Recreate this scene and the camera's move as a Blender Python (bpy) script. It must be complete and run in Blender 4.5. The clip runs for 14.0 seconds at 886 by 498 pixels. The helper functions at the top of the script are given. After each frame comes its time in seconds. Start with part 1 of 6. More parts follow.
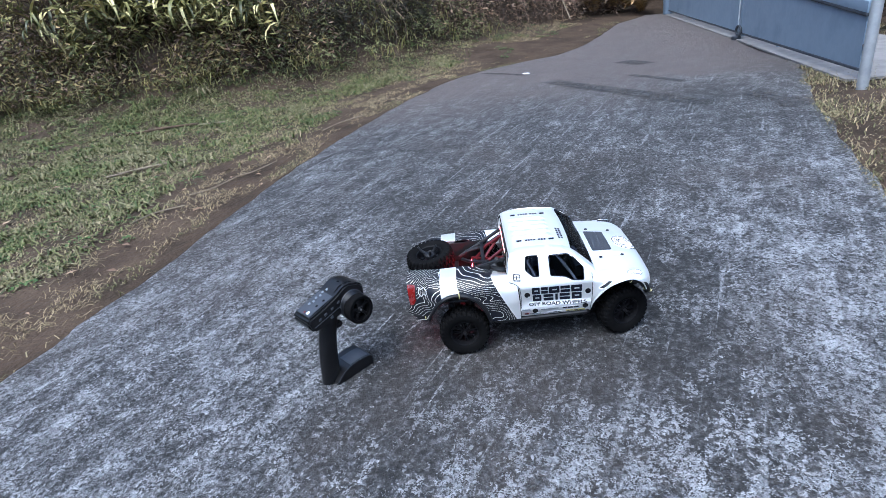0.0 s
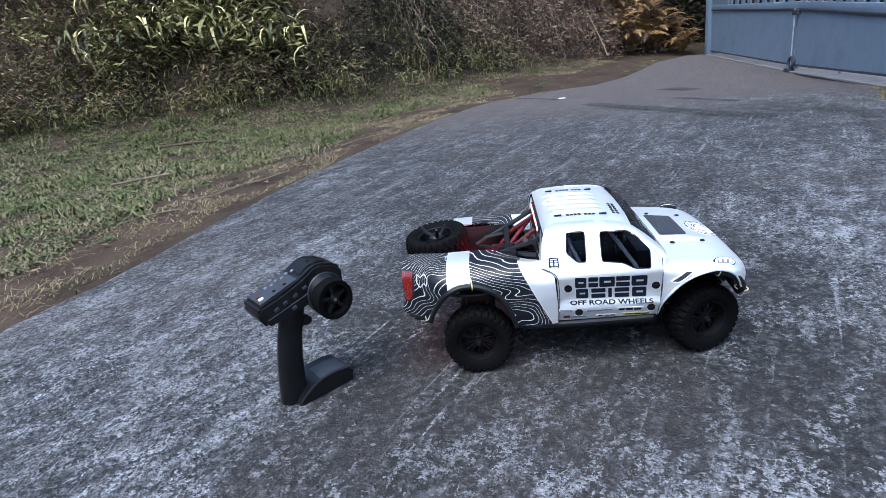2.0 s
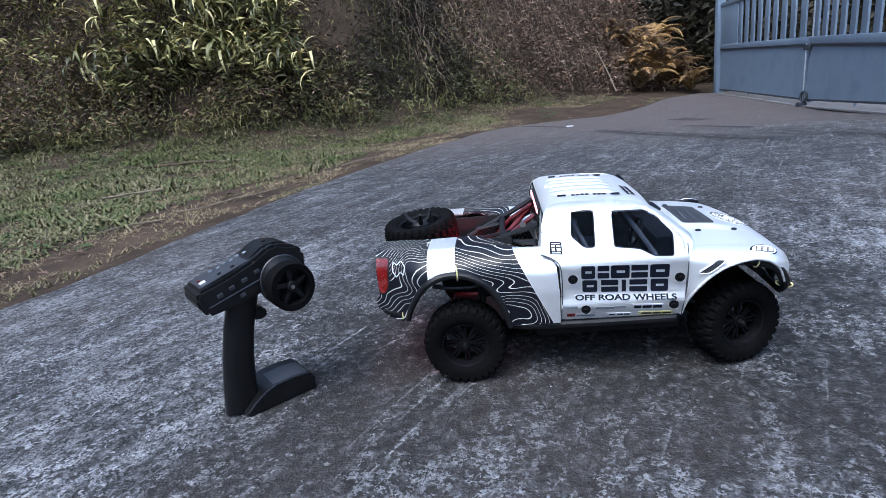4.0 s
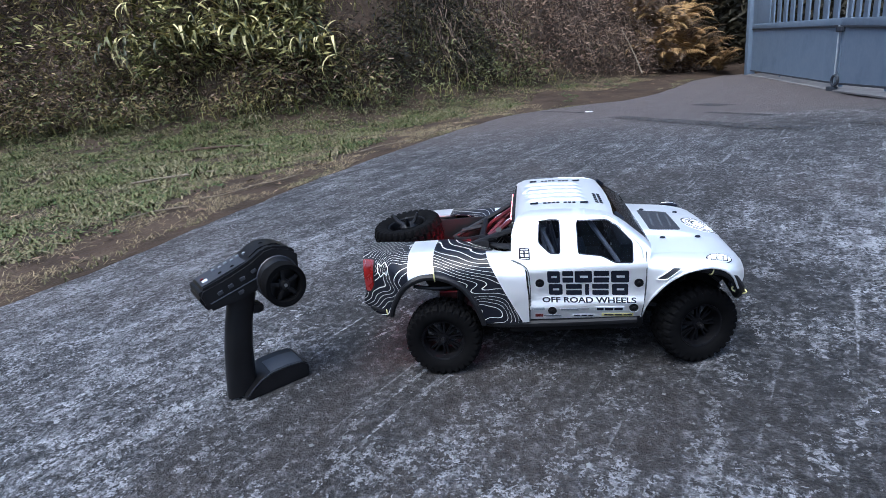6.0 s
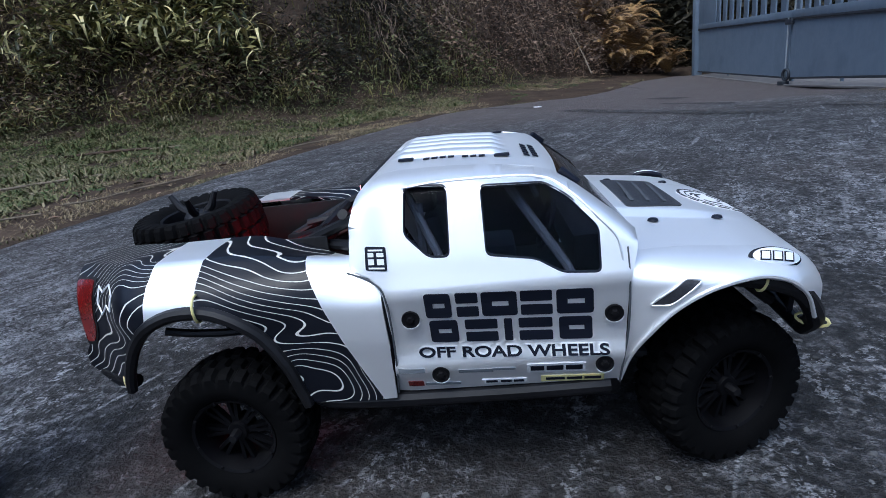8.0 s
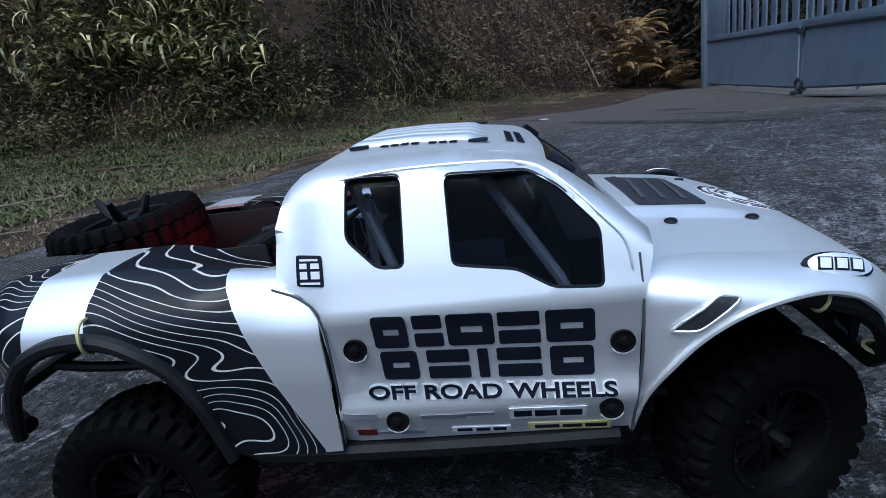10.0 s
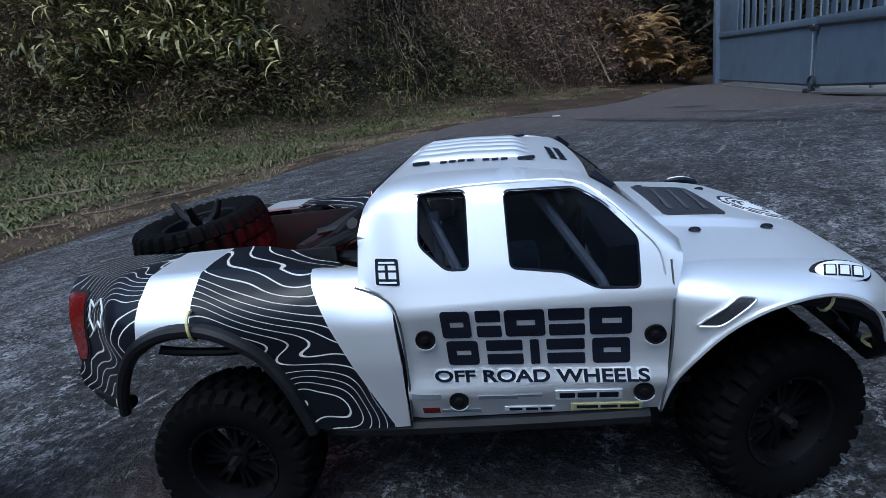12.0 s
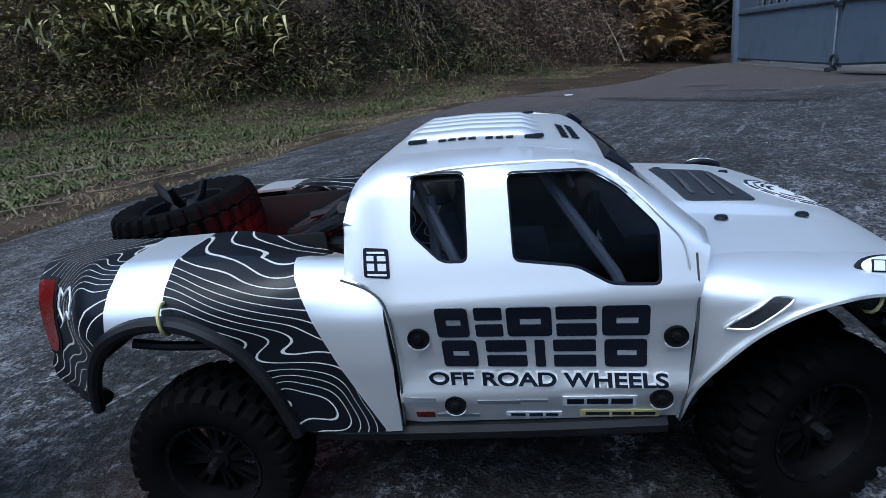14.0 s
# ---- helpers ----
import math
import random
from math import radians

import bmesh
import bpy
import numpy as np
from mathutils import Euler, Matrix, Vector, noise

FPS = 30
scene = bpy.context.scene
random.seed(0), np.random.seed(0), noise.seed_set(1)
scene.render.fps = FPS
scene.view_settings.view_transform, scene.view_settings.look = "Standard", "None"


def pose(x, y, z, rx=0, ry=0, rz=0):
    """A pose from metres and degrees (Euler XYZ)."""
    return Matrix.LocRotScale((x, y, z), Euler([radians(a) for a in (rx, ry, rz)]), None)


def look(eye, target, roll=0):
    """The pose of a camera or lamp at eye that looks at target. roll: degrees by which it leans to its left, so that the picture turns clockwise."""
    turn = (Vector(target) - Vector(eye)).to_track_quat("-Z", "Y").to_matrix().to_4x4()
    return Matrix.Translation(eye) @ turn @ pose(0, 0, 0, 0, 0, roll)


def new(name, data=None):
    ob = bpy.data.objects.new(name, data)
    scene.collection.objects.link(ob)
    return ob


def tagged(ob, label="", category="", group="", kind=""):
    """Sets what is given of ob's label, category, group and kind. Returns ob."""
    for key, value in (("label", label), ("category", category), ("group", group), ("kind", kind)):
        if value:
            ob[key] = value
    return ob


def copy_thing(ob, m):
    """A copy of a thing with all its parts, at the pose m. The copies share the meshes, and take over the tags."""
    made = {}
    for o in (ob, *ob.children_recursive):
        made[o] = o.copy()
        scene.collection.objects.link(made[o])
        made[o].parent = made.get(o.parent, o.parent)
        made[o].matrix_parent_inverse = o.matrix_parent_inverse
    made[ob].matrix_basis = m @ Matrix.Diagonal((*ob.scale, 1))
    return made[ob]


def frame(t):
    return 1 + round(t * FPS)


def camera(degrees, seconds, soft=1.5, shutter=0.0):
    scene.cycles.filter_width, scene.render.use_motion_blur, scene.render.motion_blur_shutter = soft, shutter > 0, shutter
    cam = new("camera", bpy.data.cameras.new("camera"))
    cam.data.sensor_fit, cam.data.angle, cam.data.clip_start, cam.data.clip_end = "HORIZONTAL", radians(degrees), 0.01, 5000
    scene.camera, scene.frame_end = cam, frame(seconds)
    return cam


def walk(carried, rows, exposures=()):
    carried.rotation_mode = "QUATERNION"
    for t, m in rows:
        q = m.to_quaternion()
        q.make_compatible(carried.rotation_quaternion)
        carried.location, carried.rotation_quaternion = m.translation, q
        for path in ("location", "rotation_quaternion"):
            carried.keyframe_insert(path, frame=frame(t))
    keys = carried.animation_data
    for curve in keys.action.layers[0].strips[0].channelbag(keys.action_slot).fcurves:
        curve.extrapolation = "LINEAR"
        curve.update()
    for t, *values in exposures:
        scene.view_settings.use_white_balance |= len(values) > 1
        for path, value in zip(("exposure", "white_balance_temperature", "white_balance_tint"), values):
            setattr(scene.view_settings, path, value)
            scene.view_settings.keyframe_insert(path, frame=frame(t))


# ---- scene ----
from mathutils.geometry import delaunay_2d_cdt

cam = camera(78.0, 14.0, soft=0.7)
PATH = [
    (0, (0.066, -1.11, 0.74), (-0.084, 0.682, -0.136), -9.4),
    (0.5, (0.086, -1.083, 0.71), (-0.115, 0.721, -0.13), -10.0),
    (1, (0.116, -1.035, 0.662), (-0.144, 0.782, -0.132), -9.7),
    (1.5, (0.09, -0.963, 0.583), (-0.16, 0.869, -0.181), -9.5),
    (2, (0.06, -0.876, 0.498), (-0.175, 0.981, -0.208), -8.2),
    (2.5, (0.054, -0.816, 0.437), (-0.203, 1.072, -0.17), -7.3),
    (3, (0.061, -0.793, 0.401), (-0.183, 1.108, -0.172), -6.9),
    (5.5, (0.107, -0.767, 0.376), (-0.175, 1.124, -0.212), -6.2),
    (6, (0.142, -0.813, 0.421), (-0.202, 1.054, -0.21), -7.1),
    (6.5, (0.15, -0.808, 0.448), (-0.175, 1.058, -0.195), -6.3),
    (7, (0.1596, -0.653, 0.3781), (-0.0924, 1.2346, -0.233), -7.0),
    (7.5, (0.176, -0.5344, 0.3247), (-0.0356, 1.3563, -0.292), -6.85),
    (8, (0.1968, -0.4525, 0.2828), (0.0058, 1.4419, -0.3293), -7.22),
    (8.5, (0.205, -0.4097, 0.2656), (-0.0043, 1.4927, -0.3151), -6.86),
    (11, (0.2172, -0.375, 0.2512), (-0.0048, 1.5353, -0.2981), -8.19),
    (11.5, (0.2089, -0.3955, 0.2608), (-0.0165, 1.5119, -0.297), -7.72),
    (12, (0.1928, -0.4201, 0.2737), (-0.0565, 1.4809, -0.2955), -7.59),
    (12.5, (0.1813, -0.443, 0.2847), (-0.0623, 1.4535, -0.3016), -7.65),
    (13, (0.1639, -0.4651, 0.2978), (-0.0776, 1.4252, -0.3091), -7.45),
    (13.5, (0.1777, -0.4384, 0.2884), (-0.0863, 1.4387, -0.3496), -6.59),
    (14, (0.196, -0.3876, 0.2678), (-0.0945, 1.4871, -0.3652), -7.47),
]
EXPOSURES = [(0.0, 1.79, 5540, 4), (1.5, 1.63, 5560, 4), (3.0, 1.48, 5600, 6), (5.5, 1.45, 5600, 6), (6.5, 1.48, 5600, 6), (7.5, 0.98, 5540, 6), (8.5, 0.58, 5400, 4), (11.0, 0.42, 5300, 2), (12.5, 0.42, 5300, 2), (14.0, 0.46, 5300, 2)]
walk(cam, [(t, look(eye, target, roll)) for t, eye, target, roll in PATH], EXPOSURES)

# ---- daylight: an overcast sky with a wide, weak sun ----
world = bpy.data.worlds.new("overcast_sky")
scene.world = world
world.use_nodes = True
wn = world.node_tree.nodes
sky = wn.new("ShaderNodeTexSky")
sky.sky_type, sky.sun_disc = "NISHITA", False
SUN_EL, SUN_ROT = radians(66), radians(205)
sky.sun_elevation, sky.sun_rotation = SUN_EL, SUN_ROT
sky.dust_density, sky.air_density = 3.0, 1.0
wn["Background"].inputs["Strength"].default_value = 0.15
world.node_tree.links.new(sky.outputs[0], wn["Background"].inputs["Color"])
sun_data = bpy.data.lights.new("sun", "SUN")
sun_data.energy, sun_data.angle, sun_data.color = 1.25, radians(40), (1.0, 0.97, 0.93)
sun = new("sun", sun_data)
# the sky's sun_rotation turns clockwise from +y
toward = Vector((math.sin(SUN_ROT) * math.cos(SUN_EL), math.cos(SUN_ROT) * math.cos(SUN_EL), math.sin(SUN_EL)))
sun.matrix_world = look(toward * 20, (0, 0, 0))

# ---- materials ----
def links_of(m):
    return m.node_tree.nodes, m.node_tree.links


def surface(name, colours, scale=8.0, rough=(0.6, 0.8), metal=0.0, bump=0.2, bump_scale=60.0, coat=0.0, detail=6.0, island=False, stretch=(1, 1, 1), dist=0.002, spec=0.5):
    """A noise-mottled surface: colours run along a ramp; fine relief on top."""
    m = bpy.data.materials.new(name)
    m.use_nodes = True
    n, l = links_of(m)
    b = n["Principled BSDF"]
    tc, mp = n.new("ShaderNodeTexCoord"), n.new("ShaderNodeMapping")
    mp.inputs["Scale"].default_value = stretch
    l.new(tc.outputs["Object"], mp.inputs["Vector"])
    nz = n.new("ShaderNodeTexNoise")
    nz.inputs["Scale"].default_value, nz.inputs["Detail"].default_value, nz.inputs["Roughness"].default_value = scale, detail, 0.62
    l.new(mp.outputs[0], nz.inputs["Vector"])
    ramp = n.new("ShaderNodeValToRGB")
    while len(ramp.color_ramp.elements) < len(colours):
        ramp.color_ramp.elements.new(0.5)
    for i, c in enumerate(colours):
        e = ramp.color_ramp.elements[i]
        e.position = 0.5 if len(colours) == 1 else (i / (len(colours) - 1) if island else 0.32 + 0.36 * i / (len(colours) - 1))
        e.color = (*c, 1)
    if island:
        g = n.new("ShaderNodeNewGeometry")
        mx = n.new("ShaderNodeMath")
        mx.operation = "MULTIPLY_ADD"
        mx.inputs[1].default_value = 0.35
        l.new(nz.outputs["Fac"], mx.inputs[0])
        sc = n.new("ShaderNodeMath")
        sc.operation = "MULTIPLY_ADD"
        sc.inputs[1].default_value, sc.inputs[2].default_value = 0.9, -0.1
        l.new(g.outputs["Random Per Island"], sc.inputs[0])
        l.new(sc.outputs[0], mx.inputs[2])
        l.new(mx.outputs[0], ramp.inputs[0])
    else:
        l.new(nz.outputs["Fac"], ramp.inputs[0])
    l.new(ramp.outputs[0], b.inputs["Base Color"])
    fine = n.new("ShaderNodeTexNoise")
    fine.inputs["Scale"].default_value, fine.inputs["Detail"].default_value = bump_scale, 4.0
    l.new(mp.outputs[0], fine.inputs["Vector"])
    mr = n.new("ShaderNodeMapRange")
    mr.inputs["To Min"].default_value, mr.inputs["To Max"].default_value = rough
    l.new(fine.outputs["Fac"], mr.inputs["Value"])
    l.new(mr.outputs[0], b.inputs["Roughness"])
    if bump:
        bp = n.new("ShaderNodeBump")
        bp.inputs["Strength"].default_value, bp.inputs["Distance"].default_value = bump, dist
        l.new(fine.outputs["Fac"], bp.inputs["Height"])
        l.new(bp.outputs[0], b.inputs["Normal"])
    b.inputs["Metallic"].default_value = metal
    b.inputs["Coat Weight"].default_value = coat
    b.inputs["Specular IOR Level"].default_value = spec
    return m


def leafy(name, colours, rough=0.55):
    return surface(name, colours, 30.0, (rough - 0.1, rough + 0.15), bump=0.0, island=True, spec=0.2)


M_BODY = surface("pearl_silver_paint", [(0.87, 0.885, 0.895), (0.92, 0.93, 0.935)], 2.5, (0.41, 0.49), metal=0.78, bump=0.0, bump_scale=40, coat=0.25, detail=1.0)
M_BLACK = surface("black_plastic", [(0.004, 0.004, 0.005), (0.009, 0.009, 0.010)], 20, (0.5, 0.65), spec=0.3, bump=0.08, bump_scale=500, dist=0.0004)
M_SATIN = surface("satin_black_tube", [(0.004, 0.004, 0.005), (0.010, 0.010, 0.012)], 20, (0.42, 0.55), spec=0.3, bump=0.05, bump_scale=300, dist=0.0004)
M_RUBBER = surface("dusty_rubber", [(0.0021, 0.0021, 0.0024), (0.0042, 0.0042, 0.0045)], 25, (0.75, 0.95), bump=0.3, bump_scale=400, dist=0.0006, spec=0.06)
M_RIM = surface("black_rim", [(0.003, 0.003, 0.004), (0.006, 0.006, 0.007)], 30, (0.4, 0.55), bump=0.0, spec=0.12)
M_METAL = surface("dull_steel", [(0.35, 0.35, 0.36), (0.5, 0.5, 0.5)], 60, (0.3, 0.5), metal=1.0, bump=0.0)
M_RED = surface("red_tube_paint", [(0.05, 0.003, 0.005), (0.10, 0.006, 0.009)], 30, (0.3, 0.45), bump=0.0, coat=0.3)
M_TAIL = surface("red_tail_lens", [(0.10, 0.005, 0.005), (0.16, 0.008, 0.007)], 40, (0.2, 0.35), bump=0.0, coat=0.5)
M_INK = surface("navy_black_vinyl", [(0.006, 0.008, 0.015), (0.011, 0.013, 0.022)], 30, (0.35, 0.5), bump=0.0, spec=0.16)
M_WHITE = surface("white_vinyl", [(0.72, 0.74, 0.76), (0.8, 0.81, 0.82)], 30, (0.35, 0.5), bump=0.0)
M_YELLOW = surface("yellow_tie", [(0.62, 0.55, 0.2), (0.72, 0.66, 0.32)], 60, (0.4, 0.5), bump=0.0)
M_GREYDECAL = surface("grey_decal", [(0.16, 0.18, 0.2), (0.22, 0.24, 0.26)], 60, (0.35, 0.5), bump=0.0)
M_SEAM = surface("shaded_panel_gap", [(0.035, 0.040, 0.048), (0.060, 0.066, 0.076)], 60, (0.6, 0.8), bump=0.0)
M_HOLE = surface("dull_black_hole", [(0.004, 0.004, 0.005), (0.007, 0.007, 0.008)], 40, (0.85, 0.95), bump=0.0, spec=0.1)
M_BARS = surface("grey_cabin_tube", [(0.075, 0.083, 0.100), (0.13, 0.14, 0.165)], 40, (0.35, 0.5), bump=0.0)
M_VENT = surface("dark_vent_mesh", [(0.012, 0.013, 0.016), (0.04, 0.042, 0.05)], 420, (0.35, 0.6), bump=0.4, bump_scale=700, dist=0.0006)
M_SEAT = surface("dark_grey_seat", [(0.035, 0.039, 0.052), (0.08, 0.088, 0.112)], 30, (0.6, 0.8), bump=0.1)
M_GATE = surface("blue_grey_gate_paint", [(0.145, 0.190, 0.25), (0.168, 0.217, 0.28), (0.130, 0.172, 0.228)], 3.0, (0.45, 0.65), bump=0.06, bump_scale=25)
# dark tone for the gate's painted shadow lines; the latch parts share it
M_GATE_DARK = surface("gate_shadow_line_and_latch", [(0.014, 0.018, 0.026), (0.03, 0.036, 0.048)], 20.0, (0.6, 0.8), bump=0.1, bump_scale=60)
M_SILL = surface("pale_concrete_sill", [(0.12, 0.115, 0.115), (0.19, 0.18, 0.18)], 9.0, (0.75, 0.9), bump=0.3, bump_scale=90)
M_GATE_LIGHT = surface("pale_worn_gate_paint", [(0.24, 0.28, 0.32), (0.38, 0.41, 0.44)], 12.0, (0.45, 0.65), bump=0.1, bump_scale=60)
M_GALV = surface("galvanised_pipe", [(0.30, 0.32, 0.35), (0.42, 0.44, 0.46)], 14.0, (0.4, 0.6), metal=0.5, bump=0.1, bump_scale=80)
M_RUST = surface("rusty_iron", [(0.03, 0.022, 0.018), (0.09, 0.05, 0.03)], 40.0, (0.7, 0.9), bump=0.4, bump_scale=120)


def glass(name, tint):
    m = bpy.data.materials.new(name)
    m.use_nodes = True
    n, l = links_of(m)
    n.remove(n["Principled BSDF"])
    tr, gl, mx, fr = n.new("ShaderNodeBsdfTransparent"), n.new("ShaderNodeBsdfGlossy"), n.new("ShaderNodeMixShader"), n.new("ShaderNodeFresnel")
    tr.inputs["Color"].default_value = (*tint, 1)
    gl.inputs["Roughness"].default_value = 0.06
    fr.inputs["IOR"].default_value = 1.12
    l.new(fr.outputs[0], mx.inputs[0]), l.new(tr.outputs[0], mx.inputs[1]), l.new(gl.outputs[0], mx.inputs[2])
    l.new(mx.outputs[0], n["Material Output"].inputs["Surface"])
    return m


M_GLASS = glass("smoked_window", (0.74, 0.77, 0.82))


def glow(name, colour, strength):
    m = bpy.data.materials.new(name)
    m.use_nodes = True
    b = m.node_tree.nodes["Principled BSDF"]
    b.inputs["Base Color"].default_value = (*colour, 1)
    b.inputs["Emission Color"].default_value = (*colour, 1)
    b.inputs["Emission Strength"].default_value = strength
    return m


M_LED = glow("red_led", (1.0, 0.02, 0.03), 88.0)
M_LED_DIM = glow("red_led_strip", (1.0, 0.22, 0.24), 2.6)


def math_node(n, l, op, a, b=None, c=None):
    k = n.new("ShaderNodeMath")
    k.operation = op
    for i, v in enumerate((a, b, c)):
        if v is None:
            continue
        if isinstance(v, (int, float)):
            k.inputs[i].default_value = v
        else:
            l.new(v, k.inputs[i])
    return k.outputs[0]


def livery():
    """Black bed wrap with fine pale contour lines, a white band and a white front part."""
    m = bpy.data.materials.new("contour_line_livery")
    m.use_nodes = True
    n, l = links_of(m)
    b = n["Principled BSDF"]
    tc, sep = n.new("ShaderNodeTexCoord"), n.new("ShaderNodeSeparateXYZ")
    l.new(tc.outputs["Object"], sep.inputs[0])
    mp = n.new("ShaderNodeMapping")
    mp.inputs["Scale"].default_value = (1.0, 0.9, 1.5)
    l.new(tc.outputs["Object"], mp.inputs[0])
    nz = n.new("ShaderNodeTexNoise")
    nz.inputs["Scale"].default_value, nz.inputs["Detail"].default_value, nz.inputs["Distortion"].default_value = 11.0, 0.6, 0.5
    l.new(mp.outputs[0], nz.inputs["Vector"])
    x, z = sep.outputs["X"], sep.outputs["Z"]
    # the lines follow the wheel arch in uneven rings and run lengthwise over the shoulder
    up = math_node(n, l, "SUBTRACT", z, 0.045)
    ring = math_node(n, l, "SQRT", math_node(n, l, "ADD", math_node(n, l, "MULTIPLY", math_node(n, l, "MULTIPLY", x, x), 0.8), math_node(n, l, "MULTIPLY", up, up)))
    tilt = math_node(n, l, "MULTIPLY_ADD", ring, 6.4, math_node(n, l, "MULTIPLY", nz.outputs["Fac"], 0.95))
    tilt = math_node(n, l, "MULTIPLY_ADD", math_node(n, l, "ABSOLUTE", sep.outputs["Y"]), -4.5, tilt)
    fr = math_node(n, l, "FRACT", math_node(n, l, "MULTIPLY", tilt, 18.0))
    line = math_node(n, l, "GREATER_THAN", math_node(n, l, "ABSOLUTE", math_node(n, l, "SUBTRACT", fr, 0.5)), 0.447)
    edge = math_node(n, l, "MULTIPLY_ADD", z, 0.47, x)
    front = math_node(n, l, "GREATER_THAN", edge, 0.1545)
    band = math_node(n, l, "LESS_THAN", math_node(n, l, "ABSOLUTE", math_node(n, l, "ADD", x, 0.018)), 0.0175)
    white = math_node(n, l, "MAXIMUM", front, band)
    base, top = n.new("ShaderNodeMix"), n.new("ShaderNodeMix")
    base.data_type = top.data_type = "RGBA"
    base.inputs["A"].default_value, base.inputs["B"].default_value = (0.005, 0.006, 0.010, 1), (0.58, 0.57, 0.53, 1)
    top.inputs["B"].default_value = (0.89, 0.90, 0.91, 1)
    l.new(line, base.inputs["Factor"])
    l.new(base.outputs["Result"], top.inputs["A"])
    l.new(white, top.inputs["Factor"])
    l.new(top.outputs["Result"], b.inputs["Base Color"])
    l.new(math_node(n, l, "MULTIPLY", white, 0.78), b.inputs["Metallic"])
    b.inputs["Roughness"].default_value = 0.38
    b.inputs["Specular IOR Level"].default_value = 0.2
    b.inputs["Coat Weight"].default_value = 0.12
    b.inputs["Coat Roughness"].default_value = 0.12
    return m


M_LIVERY = livery()


def road_material():
    """Old tar seal: dark stone, pale lichen flecks in patches, streaks along the drive."""
    m = bpy.data.materials.new("worn_tar_seal")
    m.use_nodes = True
    n, l = links_of(m)
    b = n["Principled BSDF"]
    tc = n.new("ShaderNodeTexCoord")

    def nz(scale, detail=5.0, rough=0.6, vec=None, distort=0.0):
        k = n.new("ShaderNodeTexNoise")
        k.inputs["Scale"].default_value, k.inputs["Detail"].default_value = scale, detail
        k.inputs["Roughness"].default_value, k.inputs["Distortion"].default_value = rough, distort
        l.new(vec or tc.outputs["Object"], k.inputs["Vector"])
        return k.outputs["Fac"]

    def step(v, lo, hi):
        k = n.new("ShaderNodeMapRange")
        k.inputs["From Min"].default_value, k.inputs["From Max"].default_value = lo, hi
        k.interpolation_type = "SMOOTHSTEP"
        l.new(v, k.inputs["Value"])
        return k.outputs["Result"]

    mp = n.new("ShaderNodeMapping")
    mp.vector_type = "TEXTURE"
    mp.inputs["Rotation"].default_value = (0, 0, radians(-22))
    mp.inputs["Scale"].default_value = (0.24, 1.4, 1.0)
    l.new(tc.outputs["Object"], mp.inputs[0])
    streak = nz(2.2, 5.0, 0.62, mp.outputs[0])
    patch = nz(1.9, 4.0, 0.55)
    mottle = nz(11.0, 5.0, 0.65)
    grit = nz(58.0, 5.0, 0.75)
    fine = nz(125.0, 3.0, 0.68)
    grain = nz(330.0, 2.0, 0.6)
    bent = n.new("ShaderNodeVectorMath")
    bent.operation = "MULTIPLY_ADD"
    soft_noise = n.new("ShaderNodeTexNoise")
    soft_noise.inputs["Scale"].default_value = 45.0
    l.new(tc.outputs["Object"], soft_noise.inputs["Vector"])
    l.new(soft_noise.outputs["Color"], bent.inputs[0])
    bent.inputs[1].default_value = (0.028, 0.028, 0.028)
    l.new(tc.outputs["Object"], bent.inputs[2])
    vor, gap = n.new("ShaderNodeTexVoronoi"), n.new("ShaderNodeTexVoronoi")
    gap.feature = "DISTANCE_TO_EDGE"
    for k in (vor, gap):
        k.inputs["Scale"].default_value = 125.0
        l.new(bent.outputs[0], k.inputs["Vector"])
    stone = n.new("ShaderNodeSeparateColor")
    l.new(vor.outputs["Color"], stone.inputs[0])
    wear = math_node(n, l, "MULTIPLY_ADD", math_node(n, l, "SUBTRACT", patch, 0.5), 0.20, math_node(n, l, "MULTIPLY", math_node(n, l, "SUBTRACT", streak, 0.5), 0.22))
    wear = math_node(n, l, "MULTIPLY_ADD", math_node(n, l, "SUBTRACT", mottle, 0.5), 0.26, wear)
    # traffic lane: dark and rubbed under the truck, lichened to both sides and in front
    sp = n.new("ShaderNodeSeparateXYZ")
    l.new(tc.outputs["Object"], sp.inputs[0])
    warp = math_node(n, l, "MULTIPLY", math_node(n, l, "SUBTRACT", nz(1.6, 4.0, 0.6), 0.5), 0.9)
    lane = step(math_node(n, l, "ABSOLUTE", math_node(n, l, "ADD", math_node(n, l, "SUBTRACT", sp.outputs["X"], 0.16), warp)), 0.28, 0.58)
    near = step(math_node(n, l, "ADD", math_node(n, l, "MULTIPLY", sp.outputs["Y"], -1.0), warp), 0.30, 0.60)
    lane = math_node(n, l, "MAXIMUM", lane, math_node(n, l, "MULTIPLY", near, 1.0))
    fade = step(math_node(n, l, "MULTIPLY", sp.outputs["Y"], -1.0), -1.2, -0.3)
    lane = math_node(n, l, "MULTIPLY_ADD", math_node(n, l, "SUBTRACT", lane, 0.55), fade, 0.55)
    wear = math_node(n, l, "ADD", wear, math_node(n, l, "MULTIPLY_ADD", lane, 0.150, -0.124))
    base = n.new("ShaderNodeValToRGB")
    cr = base.color_ramp
    for _ in range(2):
        cr.elements.new(0.5)
    for e, (p, col) in zip(cr.elements, ((0.26, (0.0105, 0.0105, 0.0110)), (0.43, (0.032, 0.032, 0.0335)), (0.56, (0.082, 0.081, 0.086)), (0.74, (0.176, 0.176, 0.188)))):
        e.position, e.color = p, (*col, 1)
    # stones stand pale out of dark pits, a few millimetres across
    lump = nz(95.0, 4.0, 0.7)
